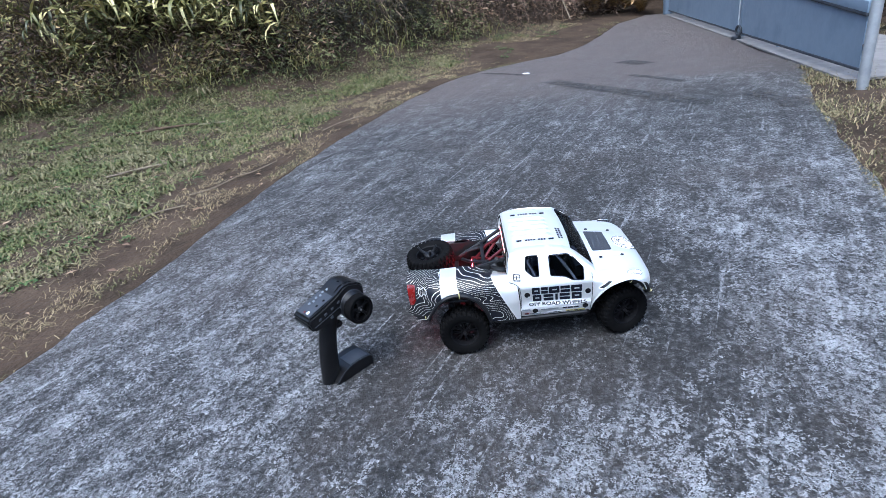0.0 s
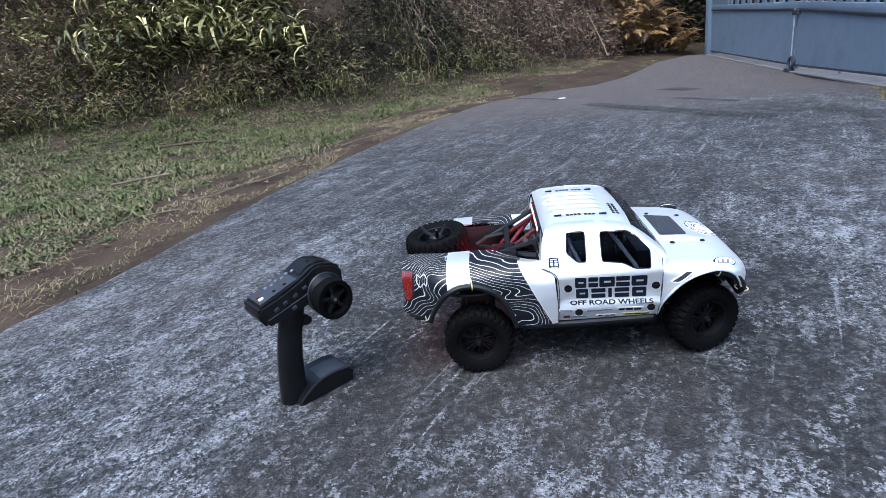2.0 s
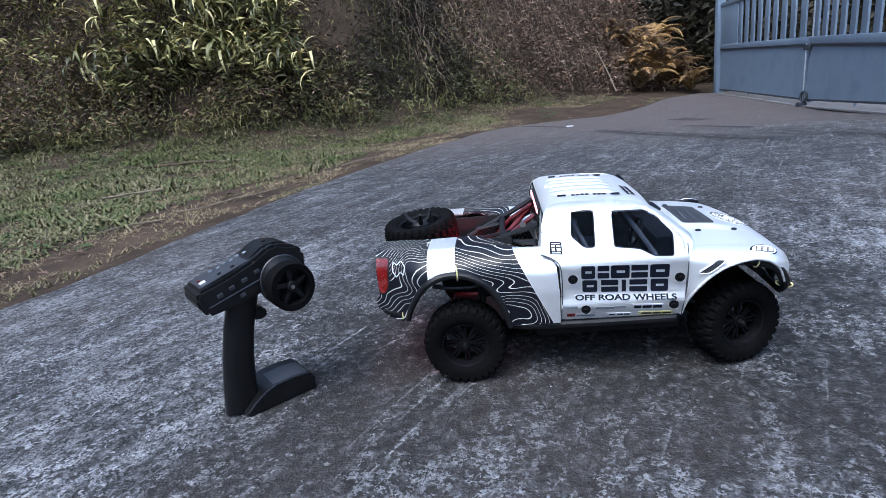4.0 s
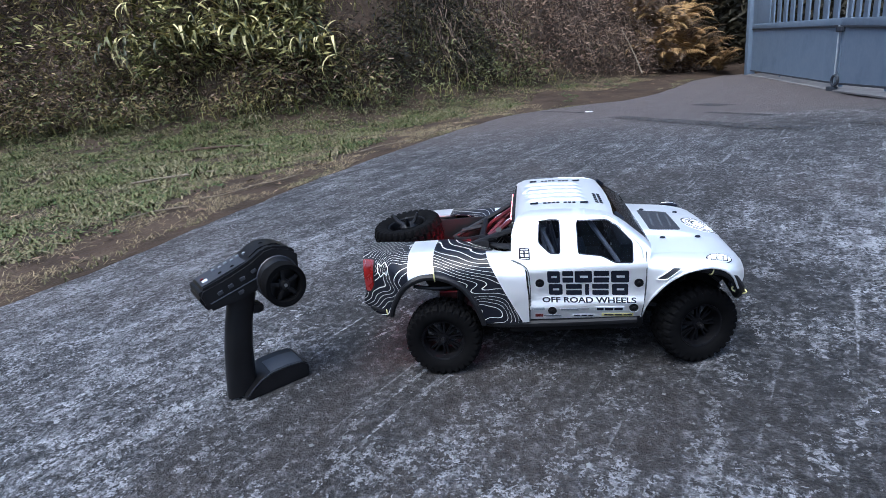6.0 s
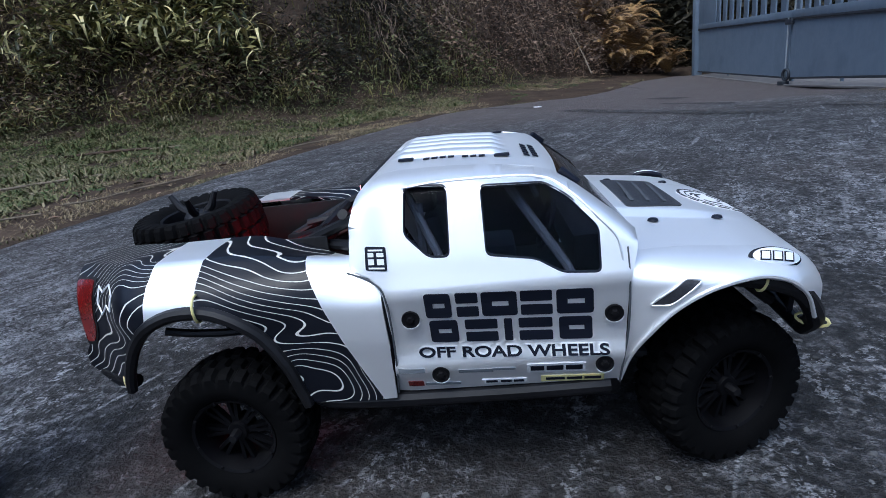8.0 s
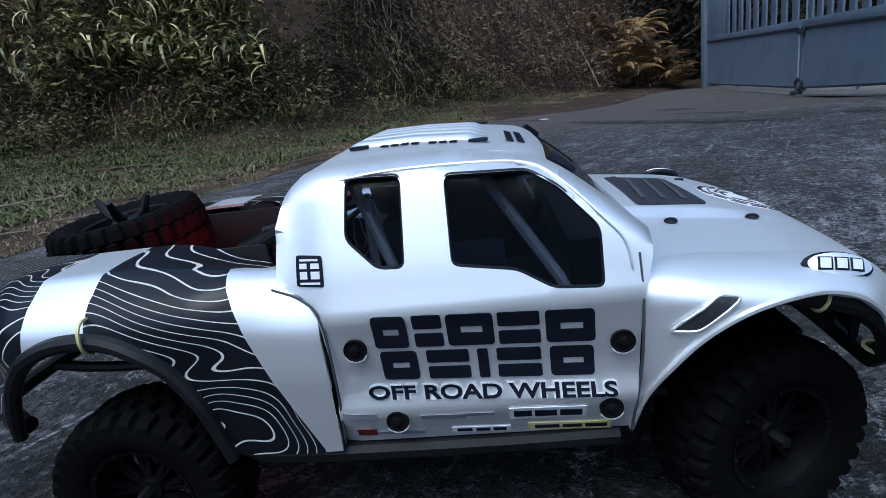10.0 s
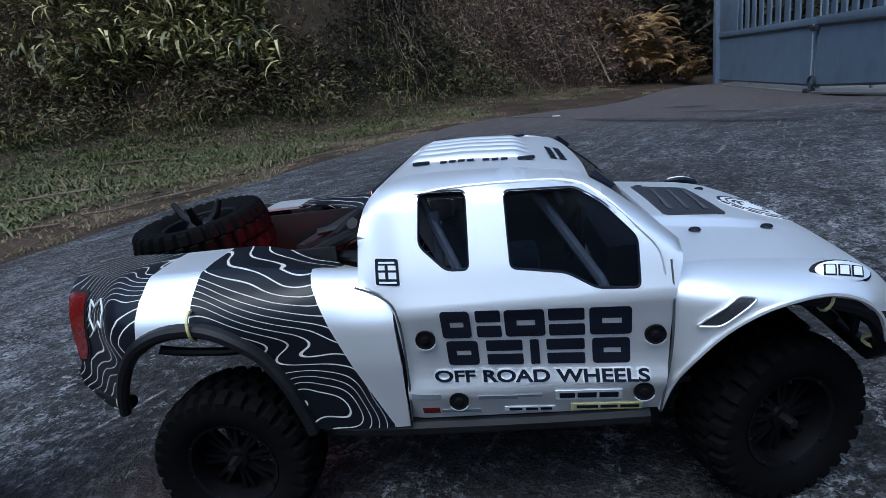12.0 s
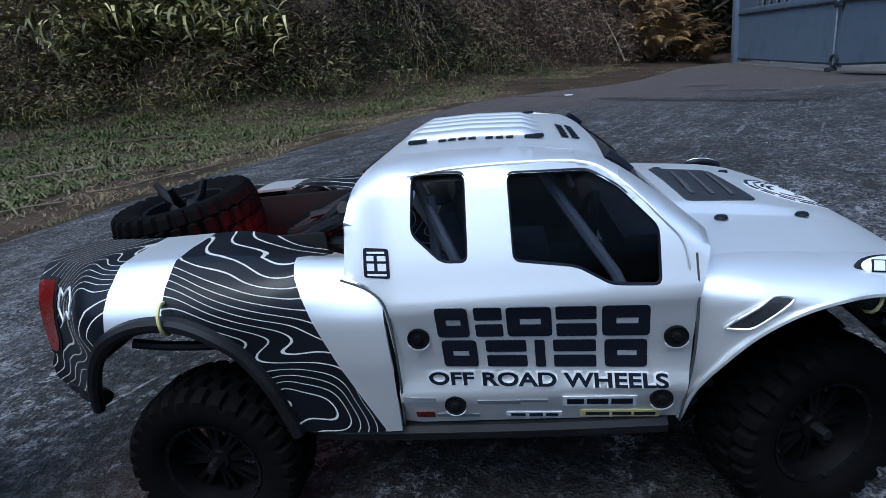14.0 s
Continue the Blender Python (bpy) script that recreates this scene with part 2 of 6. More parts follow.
    v = math_node(n, l, "MULTIPLY_ADD", math_node(n, l, "SUBTRACT", lump, 0.5), 1.05, math_node(n, l, "MULTIPLY_ADD", math_node(n, l, "SUBTRACT", stone.outputs[0], 0.5), 0.16, math_node(n, l, "MULTIPLY_ADD", math_node(n, l, "SUBTRACT", grain, 0.5), 0.30, math_node(n, l, "MULTIPLY_ADD", math_node(n, l, "SUBTRACT", grit, 0.5), 0.55, 0.49))))
    l.new(math_node(n, l, "ADD", v, math_node(n, l, "MULTIPLY", wear, 0.8)), base.inputs[0])
    fleck = step(math_node(n, l, "ADD", math_node(n, l, "MULTIPLY_ADD", math_node(n, l, "SUBTRACT", grain, 0.5), 0.55, fine), wear), 0.52, 0.64)
    scab = step(math_node(n, l, "ADD", grit, math_node(n, l, "MULTIPLY", wear, 1.2)), 0.60, 0.74)
    mc = n.new("ShaderNodeMapping")
    mc.vector_type = "TEXTURE"
    mc.inputs["Rotation"].default_value, mc.inputs["Scale"].default_value = (0, 0, radians(-26)), (0.62, 1.6, 1.0)
    l.new(tc.outputs["Object"], mc.inputs[0])
    clump = step(math_node(n, l, "ADD", nz(21.0, 4.0, 0.62, mc.outputs[0]), math_node(n, l, "MULTIPLY", wear, 0.7)), 0.40, 0.62)
    pale = math_node(n, l, "MAXIMUM", math_node(n, l, "MULTIPLY", fleck, math_node(n, l, "MULTIPLY_ADD", clump, 0.95, 0.10)), math_node(n, l, "MULTIPLY", scab, math_node(n, l, "MULTIPLY_ADD", fine, 1.3, 0.05)))
    # pale scrape marks along the drive
    mq = n.new("ShaderNodeMapping")
    mq.vector_type = "TEXTURE"
    mq.inputs["Rotation"].default_value, mq.inputs["Scale"].default_value = (0, 0, radians(-27)), (0.040, 0.9, 1.0)
    l.new(tc.outputs["Object"], mq.inputs[0])
    scrape = math_node(n, l, "MULTIPLY", step(nz(2.0, 3.0, 0.55, mq.outputs[0]), 0.60, 0.70), math_node(n, l, "MULTIPLY", step(fine, 0.40, 0.60), 0.7))
    pale = math_node(n, l, "MAXIMUM", pale, scrape)
    # loose pale crumbs, thickest where the seal is worn
    bits, bit = n.new("ShaderNodeTexVoronoi"), n.new("ShaderNodeSeparateColor")
    bits.inputs["Scale"].default_value = 250.0
    l.new(bent.outputs[0], bits.inputs["Vector"])
    l.new(bits.outputs["Color"], bit.inputs[0])
    crumb = math_node(n, l, "MULTIPLY", step(math_node(n, l, "MULTIPLY_ADD", wear, 1.5, bit.outputs[0]), 0.83, 0.93), math_node(n, l, "MULTIPLY_ADD", clump, 0.5, 0.30))
    pale = math_node(n, l, "MAXIMUM", pale, crumb)
    # coarse lichen scabs in clusters where no wheel runs
    scabs, scab_id = n.new("ShaderNodeTexVoronoi"), n.new("ShaderNodeSeparateColor")
    scabs.inputs["Scale"].default_value = 150.0
    l.new(bent.outputs[0], scabs.inputs["Vector"])
    l.new(scabs.outputs["Color"], scab_id.inputs[0])
    nest = math_node(n, l, "ADD", nz(13.0, 4.0, 0.62, mc.outputs[0]), math_node(n, l, "MULTIPLY_ADD", math_node(n, l, "MULTIPLY", near, step(math_node(n, l, "ADD", sp.outputs["X"], warp), -0.25, 0.35)), 0.13, math_node(n, l, "MULTIPLY", wear, 0.30)))
    coarse = step(math_node(n, l, "MULTIPLY_ADD", math_node(n, l, "SUBTRACT", nest, 0.58), 2.6, math_node(n, l, "MULTIPLY_ADD", scab_id.outputs[0], 0.55, math_node(n, l, "MULTIPLY", fine, 0.6))), 0.54, 0.66)
    pale = math_node(n, l, "MAXIMUM", pale, math_node(n, l, "MULTIPLY", math_node(n, l, "MULTIPLY", coarse, step(math_node(n, l, "ADD", math_node(n, l, "MULTIPLY", grain, 0.55), math_node(n, l, "MULTIPLY", lump, 0.45)), 0.455, 0.505)), math_node(n, l, "MULTIPLY_ADD", near, 0.6, 0.4)))
    lich = n.new("ShaderNodeMix")
    lich.data_type = "RGBA"
    lich.inputs["B"].default_value = (0.44, 0.448, 0.472, 1)
    l.new(base.outputs[0], lich.inputs["A"])
    l.new(math_node(n, l, "MULTIPLY", pale, math_node(n, l, "MULTIPLY_ADD", stone.outputs[1], 0.7, 0.62)), lich.inputs["Factor"])
    pits = n.new("ShaderNodeMix")
    pits.data_type = "RGBA"
    pits.inputs["A"].default_value = (0.008, 0.0075, 0.0075, 1)
    l.new(lich.outputs["Result"], pits.inputs["B"])
    l.new(math_node(n, l, "MULTIPLY_ADD", step(math_node(n, l, "ADD", gap.outputs["Distance"], math_node(n, l, "MULTIPLY", math_node(n, l, "SUBTRACT", mottle, 0.5), 0.5)), -0.06, 0.14), 0.30, 0.70), pits.inputs["Factor"])
    soil = n.new("ShaderNodeMix")
    soil.data_type = "RGBA"
    soil.inputs["B"].default_value = (0.056, 0.043, 0.036, 1)
    l.new(pits.outputs["Result"], soil.inputs["A"])
    l.new(math_node(n, l, "MULTIPLY", step(nz(1.1, 4.0, 0.6), 0.46, 0.68), 0.36), soil.inputs["Factor"])
    # dust washed down from the gate end
    far = step(math_node(n, l, "ADD", sp.outputs["Y"], math_node(n, l, "MULTIPLY", nz(1.7, 4.0, 0.6), 1.6)), 2.4, 4.0)
    dust = n.new("ShaderNodeMix")
    dust.data_type = "RGBA"
    dust.inputs["B"].default_value = (0.115, 0.096, 0.092, 1)
    l.new(soil.outputs["Result"], dust.inputs["A"])
    l.new(math_node(n, l, "MULTIPLY", far, math_node(n, l, "MULTIPLY_ADD", nz(9.0, 4.0, 0.6), 0.7, 0.45)), dust.inputs["Factor"])
    l.new(dust.outputs["Result"], b.inputs["Base Color"])
    b.inputs["Roughness"].default_value = 0.74
    b.inputs["Specular IOR Level"].default_value = 0.35
    h = math_node(n, l, "ADD", math_node(n, l, "MULTIPLY", gap.outputs["Distance"], 0.35), math_node(n, l, "ADD", math_node(n, l, "MULTIPLY_ADD", fleck, 0.9, math_node(n, l, "MULTIPLY", fine, 1.6)), math_node(n, l, "MULTIPLY_ADD", grit, 1.2, math_node(n, l, "MULTIPLY_ADD", lump, 1.5, grain))))
    bp = n.new("ShaderNodeBump")
    bp.inputs["Strength"].default_value, bp.inputs["Distance"].default_value = 1.0, 0.0055
    l.new(h, bp.inputs["Height"])
    l.new(bp.outputs[0], b.inputs["Normal"])
    return m


M_ROAD = road_material()
def patch_material():
    """Worn dark tar whose rim breaks up and fades into the seal below."""
    m = surface("faded_tar", [(0.022, 0.021, 0.022), (0.045, 0.042, 0.042)], 12.0, (0.7, 0.85), bump=0.3, bump_scale=200)
    n, l = links_of(m)
    at, nzn, mx, tr = n.new("ShaderNodeAttribute"), n.new("ShaderNodeTexNoise"), n.new("ShaderNodeMixShader"), n.new("ShaderNodeBsdfTransparent")
    at.attribute_name = "cover"
    nzn.inputs["Scale"].default_value, nzn.inputs["Detail"].default_value = 16.0, 5.0
    tc = next(k for k in n if k.type == "TEX_COORD")
    l.new(tc.outputs["Object"], nzn.inputs["Vector"])
    v = math_node(n, l, "MULTIPLY", at.outputs["Fac"], math_node(n, l, "MULTIPLY_ADD", nzn.outputs["Fac"], 1.5, -0.05))
    l.new(v, mx.inputs[0]), l.new(tr.outputs[0], mx.inputs[1]), l.new(n["Principled BSDF"].outputs[0], mx.inputs[2])
    l.new(mx.outputs[0], n["Material Output"].inputs["Surface"])
    return m


M_PATCH = patch_material()
M_SOIL = surface("brown_soil", [(0.0184, 0.0120, 0.0072), (0.0400, 0.0264, 0.0176), (0.0592, 0.0408, 0.0272)], 3.5, (0.85, 0.95), bump=0.9, bump_scale=45, dist=0.012, spec=0.2)
M_CHIP = surface("pale_stone_chips", [(0.02, 0.02, 0.02), (0.06, 0.06, 0.06), (0.17, 0.175, 0.175)], 160, (0.7, 0.9), bump=0.2, island=True)
M_GRASS = leafy("short_grass", [(0.024, 0.036, 0.010), (0.054, 0.072, 0.021), (0.097, 0.109, 0.038), (0.178, 0.158, 0.081)])
M_WEED = leafy("verge_weed", [(0.020, 0.044, 0.012), (0.046, 0.086, 0.024), (0.084, 0.127, 0.042)])
M_TURF = leafy("yellowing_turf", [(0.0377, 0.0423, 0.0166), (0.0865, 0.0865, 0.0350), (0.1454, 0.1288, 0.0653), (0.2364, 0.1996, 0.1288)])
M_STRAW = leafy("dry_straw", [(0.0748, 0.0553, 0.0314), (0.1751, 0.1360, 0.0782), (0.3298, 0.2712, 0.1649)])
M_BRUSH = leafy("bank_leaves", [(0.009, 0.006, 0.005), (0.036, 0.022, 0.012), (0.084, 0.063, 0.027), (0.173, 0.135, 0.054), (0.330, 0.255, 0.123)])
M_DRY = leafy("dry_hanging_leaves", [(0.012, 0.007, 0.006), (0.052, 0.033, 0.023), (0.137, 0.088, 0.060), (0.286, 0.200, 0.138)])
M_BLADE = leafy("long_bank_grass", [(0.044, 0.044, 0.014), (0.146, 0.138, 0.044), (0.332, 0.289, 0.120)])
M_VINE = leafy("dry_vines", [(0.048, 0.032, 0.023), (0.126, 0.086, 0.060), (0.240, 0.180, 0.126)])
M_BUSH = leafy("dull_green_leaf", [(0.039, 0.045, 0.018), (0.096, 0.102, 0.039), (0.181, 0.177, 0.080)])
M_OLIVE = leafy("olive_leaf", [(0.028, 0.029, 0.011), (0.079, 0.079, 0.026), (0.188, 0.173, 0.059), (0.376, 0.321, 0.128)])
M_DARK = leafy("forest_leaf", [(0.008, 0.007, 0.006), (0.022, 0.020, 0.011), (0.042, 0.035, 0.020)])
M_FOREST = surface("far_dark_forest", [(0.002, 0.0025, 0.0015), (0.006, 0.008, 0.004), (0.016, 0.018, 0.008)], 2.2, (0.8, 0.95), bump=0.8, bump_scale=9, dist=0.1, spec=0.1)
M_BARK = surface("bark", [(0.035, 0.022, 0.014), (0.10, 0.062, 0.036)], 20, (0.8, 0.95), bump=0.7, bump_scale=60, dist=0.01, stretch=(1, 1, 0.2))

# ---- mesh helpers ----
def mesh_of(bm, name, smooth=35):
    me = bpy.data.meshes.new(name)
    bmesh.ops.recalc_face_normals(bm, faces=bm.faces[:])
    bm.to_mesh(me)
    bm.free()
    if smooth:
        me.polygons.foreach_set("use_smooth", [True] * len(me.polygons))
        me.set_sharp_from_angle(angle=radians(smooth))
    return me


def part(name, bm, material, parent, label="", smooth=35):
    ob = new(name, mesh_of(bm, name, smooth))
    ob.data.materials.append(material)
    ob.parent = parent
    if label:
        ob["label"] = label
    return ob


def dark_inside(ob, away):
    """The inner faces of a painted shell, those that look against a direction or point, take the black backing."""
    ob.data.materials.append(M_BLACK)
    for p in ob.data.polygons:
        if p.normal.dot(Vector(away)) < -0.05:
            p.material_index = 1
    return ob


def thing(name, label, category, at=(0, 0, 0), group=""):
    ob = new(name)
    ob.empty_display_size = 0.02
    ob.location = at
    return tagged(ob, label, category, group)


def solo(name, bm, material, label, category, kind="", group="", smooth=35):
    ob = new(name, mesh_of(bm, name, smooth))
    ob.data.materials.append(material)
    return tagged(ob, label, category, group, kind)


def soup(name, verts, faces, material, label, category, kind="stuff", parent=None):
    me = bpy.data.meshes.new(name)
    me.from_pydata(verts, [], faces)
    me.materials.append(material)
    ob = new(name, me)
    if parent:
        ob.parent = parent
        ob["kind"] = kind
        return ob
    return tagged(ob, label, category, "", kind)


def add_box(bm, size, m=Matrix(), bevel=0.0):
    r = bmesh.ops.create_cube(bm, size=1.0, matrix=m @ Matrix.Diagonal((*size, 1)))
    if bevel:
        es = list({e for v in r["verts"] for e in v.link_edges})
        bmesh.ops.bevel(bm, geom=es, offset=bevel, segments=2, affect="EDGES", profile=0.6)
    return bm


def box(size, at=(0, 0, 0), bevel=0.0, rot=(0, 0, 0)):
    return add_box(bmesh.new(), size, pose(*at, *rot), bevel)


def add_tube(bm, pts, r, seg=8, closed=False):
    """A tube along points; r: a radius or one for each point."""
    pts = [Vector(p) for p in pts]
    rs = r if isinstance(r, (list, tuple)) else [r] * len(pts)
    rings, up = [], None
    for i, p in enumerate(pts):
        a, c = pts[(i - 1) % len(pts)] if closed or i else p, pts[(i + 1) % len(pts)] if closed or i + 1 < len(pts) else p
        d = (c - a).normalized()
        if up is None:
            up = d.orthogonal().normalized()
        up = (up - d * up.dot(d)).normalized()
        side = d.cross(up)
        rings.append([bm.verts.new(p + (up * math.cos(k * math.tau / seg) + side * math.sin(k * math.tau / seg)) * rs[i]) for k in range(seg)])
    for i in range(len(rings) if closed else len(rings) - 1):
        a, c = rings[i], rings[(i + 1) % len(rings)]
        for k in range(seg):
            bm.faces.new((a[k], a[(k + 1) % seg], c[(k + 1) % seg], c[k]))
    if not closed:
        bm.faces.new(rings[0][::-1]), bm.faces.new(rings[-1])
    return bm


def tube(pts, r, seg=8, closed=False):
    return add_tube(bmesh.new(), pts, r, seg, closed)


def bend(pts, n=5):
    """A smooth line through points (Catmull-Rom)."""
    p = [Vector(q) for q in pts]
    p = [p[0] * 2 - p[1], *p, p[-1] * 2 - p[-2]]
    out = []
    for i in range(1, len(p) - 2):
        for k in range(n):
            t = k / n
            out.append(0.5 * (2 * p[i] + (p[i + 1] - p[i - 1]) * t + (2 * p[i - 1] - 5 * p[i] + 4 * p[i + 1] - p[i + 2]) * t * t + (3 * p[i] - p[i - 1] - 3 * p[i + 1] + p[i + 2]) * t ** 3))
    return out + [p[-2]]


def add_lathe(bm, profile, seg=40, m=Matrix()):
    """Turns (radius, height) pairs about the local z axis; a profile that closes on itself gives a ring."""
    rings = [[bm.verts.new(m @ Vector((r * math.cos(k * math.tau / seg), r * math.sin(k * math.tau / seg), h))) for k in range(seg)] for r, h in profile]
    for a, c in zip(rings, rings[1:]):
        for k in range(seg):
            bm.faces.new((a[k], a[(k + 1) % seg], c[(k + 1) % seg], c[k]))
    return rings


def lathe(profile, seg=40, m=Matrix(), caps=True):
    bm = bmesh.new()
    rings = add_lathe(bm, profile, seg, m)
    if caps:
        bm.faces.new(rings[0][::-1]), bm.faces.new(rings[-1])
    return bm


def rounded(poly, r, n=4):
    """Rounds the corners of a plane outline."""
    out, c = [], len(poly)
    for i in range(c):
        a, p, b = (Vector(poly[(i + k) % c]) for k in (-1, 0, 1))
        u, v = (a - p), (b - p)
        d = min(r, u.length * 0.45, v.length * 0.45)
        s, e = p + u.normalized() * d, p + v.normalized() * d
        for k in range(n + 1):
            t = k / n
            out.append(tuple(s * (1 - t) ** 2 + p * 2 * t * (1 - t) + e * t * t))
    return out


def inside(p, poly):
    x, y, hit, j = p[0], p[1], False, len(poly) - 1
    for i in range(len(poly)):
        (xi, yi), (xj, yj) = poly[i], poly[j]
        if (yi > y) != (yj > y) and x < (xj - xi) * (y - yi) / (yj - yi) + xi:
            hit = not hit
        j = i
    return hit


def dense(poly, step):
    out = []
    for i, a in enumerate(poly):
        a, b = Vector(a), Vector(poly[(i + 1) % len(poly)])
        k = max(1, int((b - a).length / step))
        out += [a.lerp(b, j / k) for j in range(k)]
    return out


def sheet(outline, holes, step, place, thick=0.002, both=True):
    """A curved panel: the plane outline with holes is filled finely, then each (u, v) goes to place(u, v); solid, thick deep."""
    loops = [dense(p, step) for p in [outline, *holes]]
    vs, es = [], []
    for lp in loops:
        o = len(vs)
        vs += lp
        es += [(o + i, o + (i + 1) % len(lp)) for i in range(len(lp))]
    us, ws = [v[0] for v in loops[0]], [v[1] for v in loops[0]]
    u = min(us) + step * 0.5
    edge = [v for lp in loops for v in lp]
    while u < max(us):
        w = min(ws) + step * 0.5
        while w < max(ws):
            p = Vector((u, w))
            if inside(p, outline) and not any(inside(p, h) for h in holes) and min((p - e).length_squared for e in edge) > (0.45 * step) ** 2:
                vs.append(p)
            w += step
        u += step
    v2, _, f2, *_ = delaunay_2d_cdt(vs, es, [], 0, 1e-7)
    bm = bmesh.new()
    bv = [bm.verts.new(place(v[0], v[1])) for v in v2]
    for f in f2:
        c = sum((v2[i] for i in f), Vector((0, 0))) / len(f)
        if inside(c, outline) and not any(inside(c, h) for h in holes):
            try:
                bm.faces.new([bv[i] for i in f])
            except ValueError:
                pass
    bmesh.ops.delete(bm, geom=[v for v in bm.verts if not v.link_faces], context="VERTS")
    bmesh.ops.recalc_face_normals(bm, faces=bm.faces[:])
    if isinstance(thick, tuple):
        back = {v: bm.verts.new(v.co + Vector(thick)) for v in bm.verts[:]}
        rim = [e for e in bm.edges if len(e.link_faces) == 1]
        for f in bm.faces[:]:
            bm.faces.new([back[v] for v in reversed(f.verts[:])])
        for e in rim:
            a, b = e.verts
            bm.faces.new((a, b, back[b], back[a]))
        bmesh.ops.recalc_face_normals(bm, faces=bm.faces[:])
    elif thick:
        bmesh.ops.solidify(bm, geom=bm.faces[:], thickness=thick)
    return bm


def interp(v, table):
    return float(np.interp(v, [a for a, _ in table], [b for _, b in table]))


def ease(v, lo, hi):
    t = min(1.0, max(0.0, (v - lo) / (hi - lo)))
    return t * t * (3 - 2 * t)


def letters(text, size, width=None, depth=0.0003, grow=0.0):
    """A line of built-in lettering as a bmesh in the xy plane, centred, stretched to a width."""
    cu = bpy.data.curves.new("lettering", "FONT")
    cu.body, cu.size, cu.extrude, cu.offset = text, 1.0, depth / size, grow
    cu.align_x, cu.align_y = "CENTER", "CENTER"
    ob = bpy.data.objects.new("lettering", cu)
    me = bpy.data.meshes.new_from_object(ob)
    bm = bmesh.new()
    bm.from_mesh(me)
    bpy.data.objects.remove(ob)
    bpy.data.curves.remove(cu)
    bpy.data.meshes.remove(me)
    for v in bm.verts:
        v.co *= size
    if width:
        xs = [v.co.x for v in bm.verts]
        k, mid = width / (max(xs) - min(xs)), (max(xs) + min(xs)) / 2
        for v in bm.verts:
            v.co.x = (v.co.x - mid) * k
    return bm


def moved(bm, m):
    bmesh.ops.transform(bm, matrix=m, verts=bm.verts[:])
    return bm

# ---- ground: one sheet with verge, bank and drive ----
LEFT_EDGE = [(-1.60, -14.0), (-1.30, -4.0), (-1.25, -1.0), (-1.18, -0.04), (-1.10, 0.29), (-1.02, 0.55), (-0.97, 0.87), (-0.88, 1.3), (-0.69, 1.98), (-0.35, 2.86), (-0.06, 3.40), (0.26, 3.78), (0.62, 4.06), (0.98, 4.30), (1.30, 4.75), (1.62, 5.40), (2.15, 6.6), (2.9, 7.6)]
RIGHT_EDGE = [(0.6, -14.0), (0.95, -4.0), (1.02, -1.0), (1.12, 0.0), (1.23, 0.39), (1.47, 1.01), (1.64, 1.45), (2.03, 2.21), (2.40, 3.0), (2.75, 4.0), (3.05, 5.2), (3.25, 6.3), (3.4, 7.4)]
FOOT = [(-9.0, 2.6, 0.3), (-4.6, 3.5, 0.3), (-3.3, 3.75, 0.3), (-2.6, 3.95, 0.3), (-1.75, 4.05, 0.3), (-1.05, 4.45, 0.28), (-0.5, 5.1, 0.25), (0.2, 5.8, 0.2), (0.9, 6.5, 0.12), (1.7, 7.2, 0.0), (2.5, 7.9, -0.1), (3.2, 9.5, -0.15), (4.0, 14.0, -0.15)]


def to_line(px, py, line):
    """Distance to a polyline and the part of the way along it, for arrays."""
    best, along, side = np.full(px.shape, 1e9), np.zeros(px.shape), np.ones(px.shape)
    for i, (a, b) in enumerate(zip(line, line[1:])):
        dx, dy = b[0] - a[0], b[1] - a[1]
        t = np.clip(((px - a[0]) * dx + (py - a[1]) * dy) / (dx * dx + dy * dy), 0, 1)
        d = np.hypot(px - a[0] - t * dx, py - a[1] - t * dy)
        near = d < best
        best, along = np.where(near, d, best), np.where(near, i + t, along)
        side = np.where(near, np.sign(dx * (py - a[1]) - dy * (px - a[0])), side)
    return best, along, side


def fall(x, y):
    s = np.clip((y - 1) / 3, 0, 1)
    s = s * s * (3 - 2 * s)
    return -0.055 * np.clip(x, 0, 3.5) * s


def height(x, y):
    """The ground's height, for arrays."""
    x, y = np.asarray(x, float), np.asarray(y, float)
    de, _, se = to_line(x, y, LEFT_EDGE)
    df, af, sf = to_line(x, y, FOOT)
    fz = np.interp(af, range(len(FOOT)), [p[2] for p in FOOT])
    z = fall(x, y)
    off_left = (se > 0)
    t = np.clip(de / (de + df + 1e-6), 0, 1)
    verge = fz * t ** 4 - 0.012 * np.minimum(de, 0.1) / 0.1
    z = np.where(off_left, np.maximum(z, fall(x, y) * (1 - t)) + verge, z)
    up = np.where((sf > 0), df, 0)
    rise = np.where(up < 2.2, 1.55 * up, 1.55 * 2.2 + 0.35 * (up - 2.2))
    z = np.where(sf > 0, np.where(off_left, z * 0 + fz, np.maximum(z, fz)) + np.minimum(rise, 6.0), z)
    return z


def bumpy(x, y, z, k):
    return z + k * noise.noise(Vector((x * 2.2, y * 2.2, 0.0))) + 0.4 * k * noise.noise(Vector((x * 7, y * 7, 3.0)))


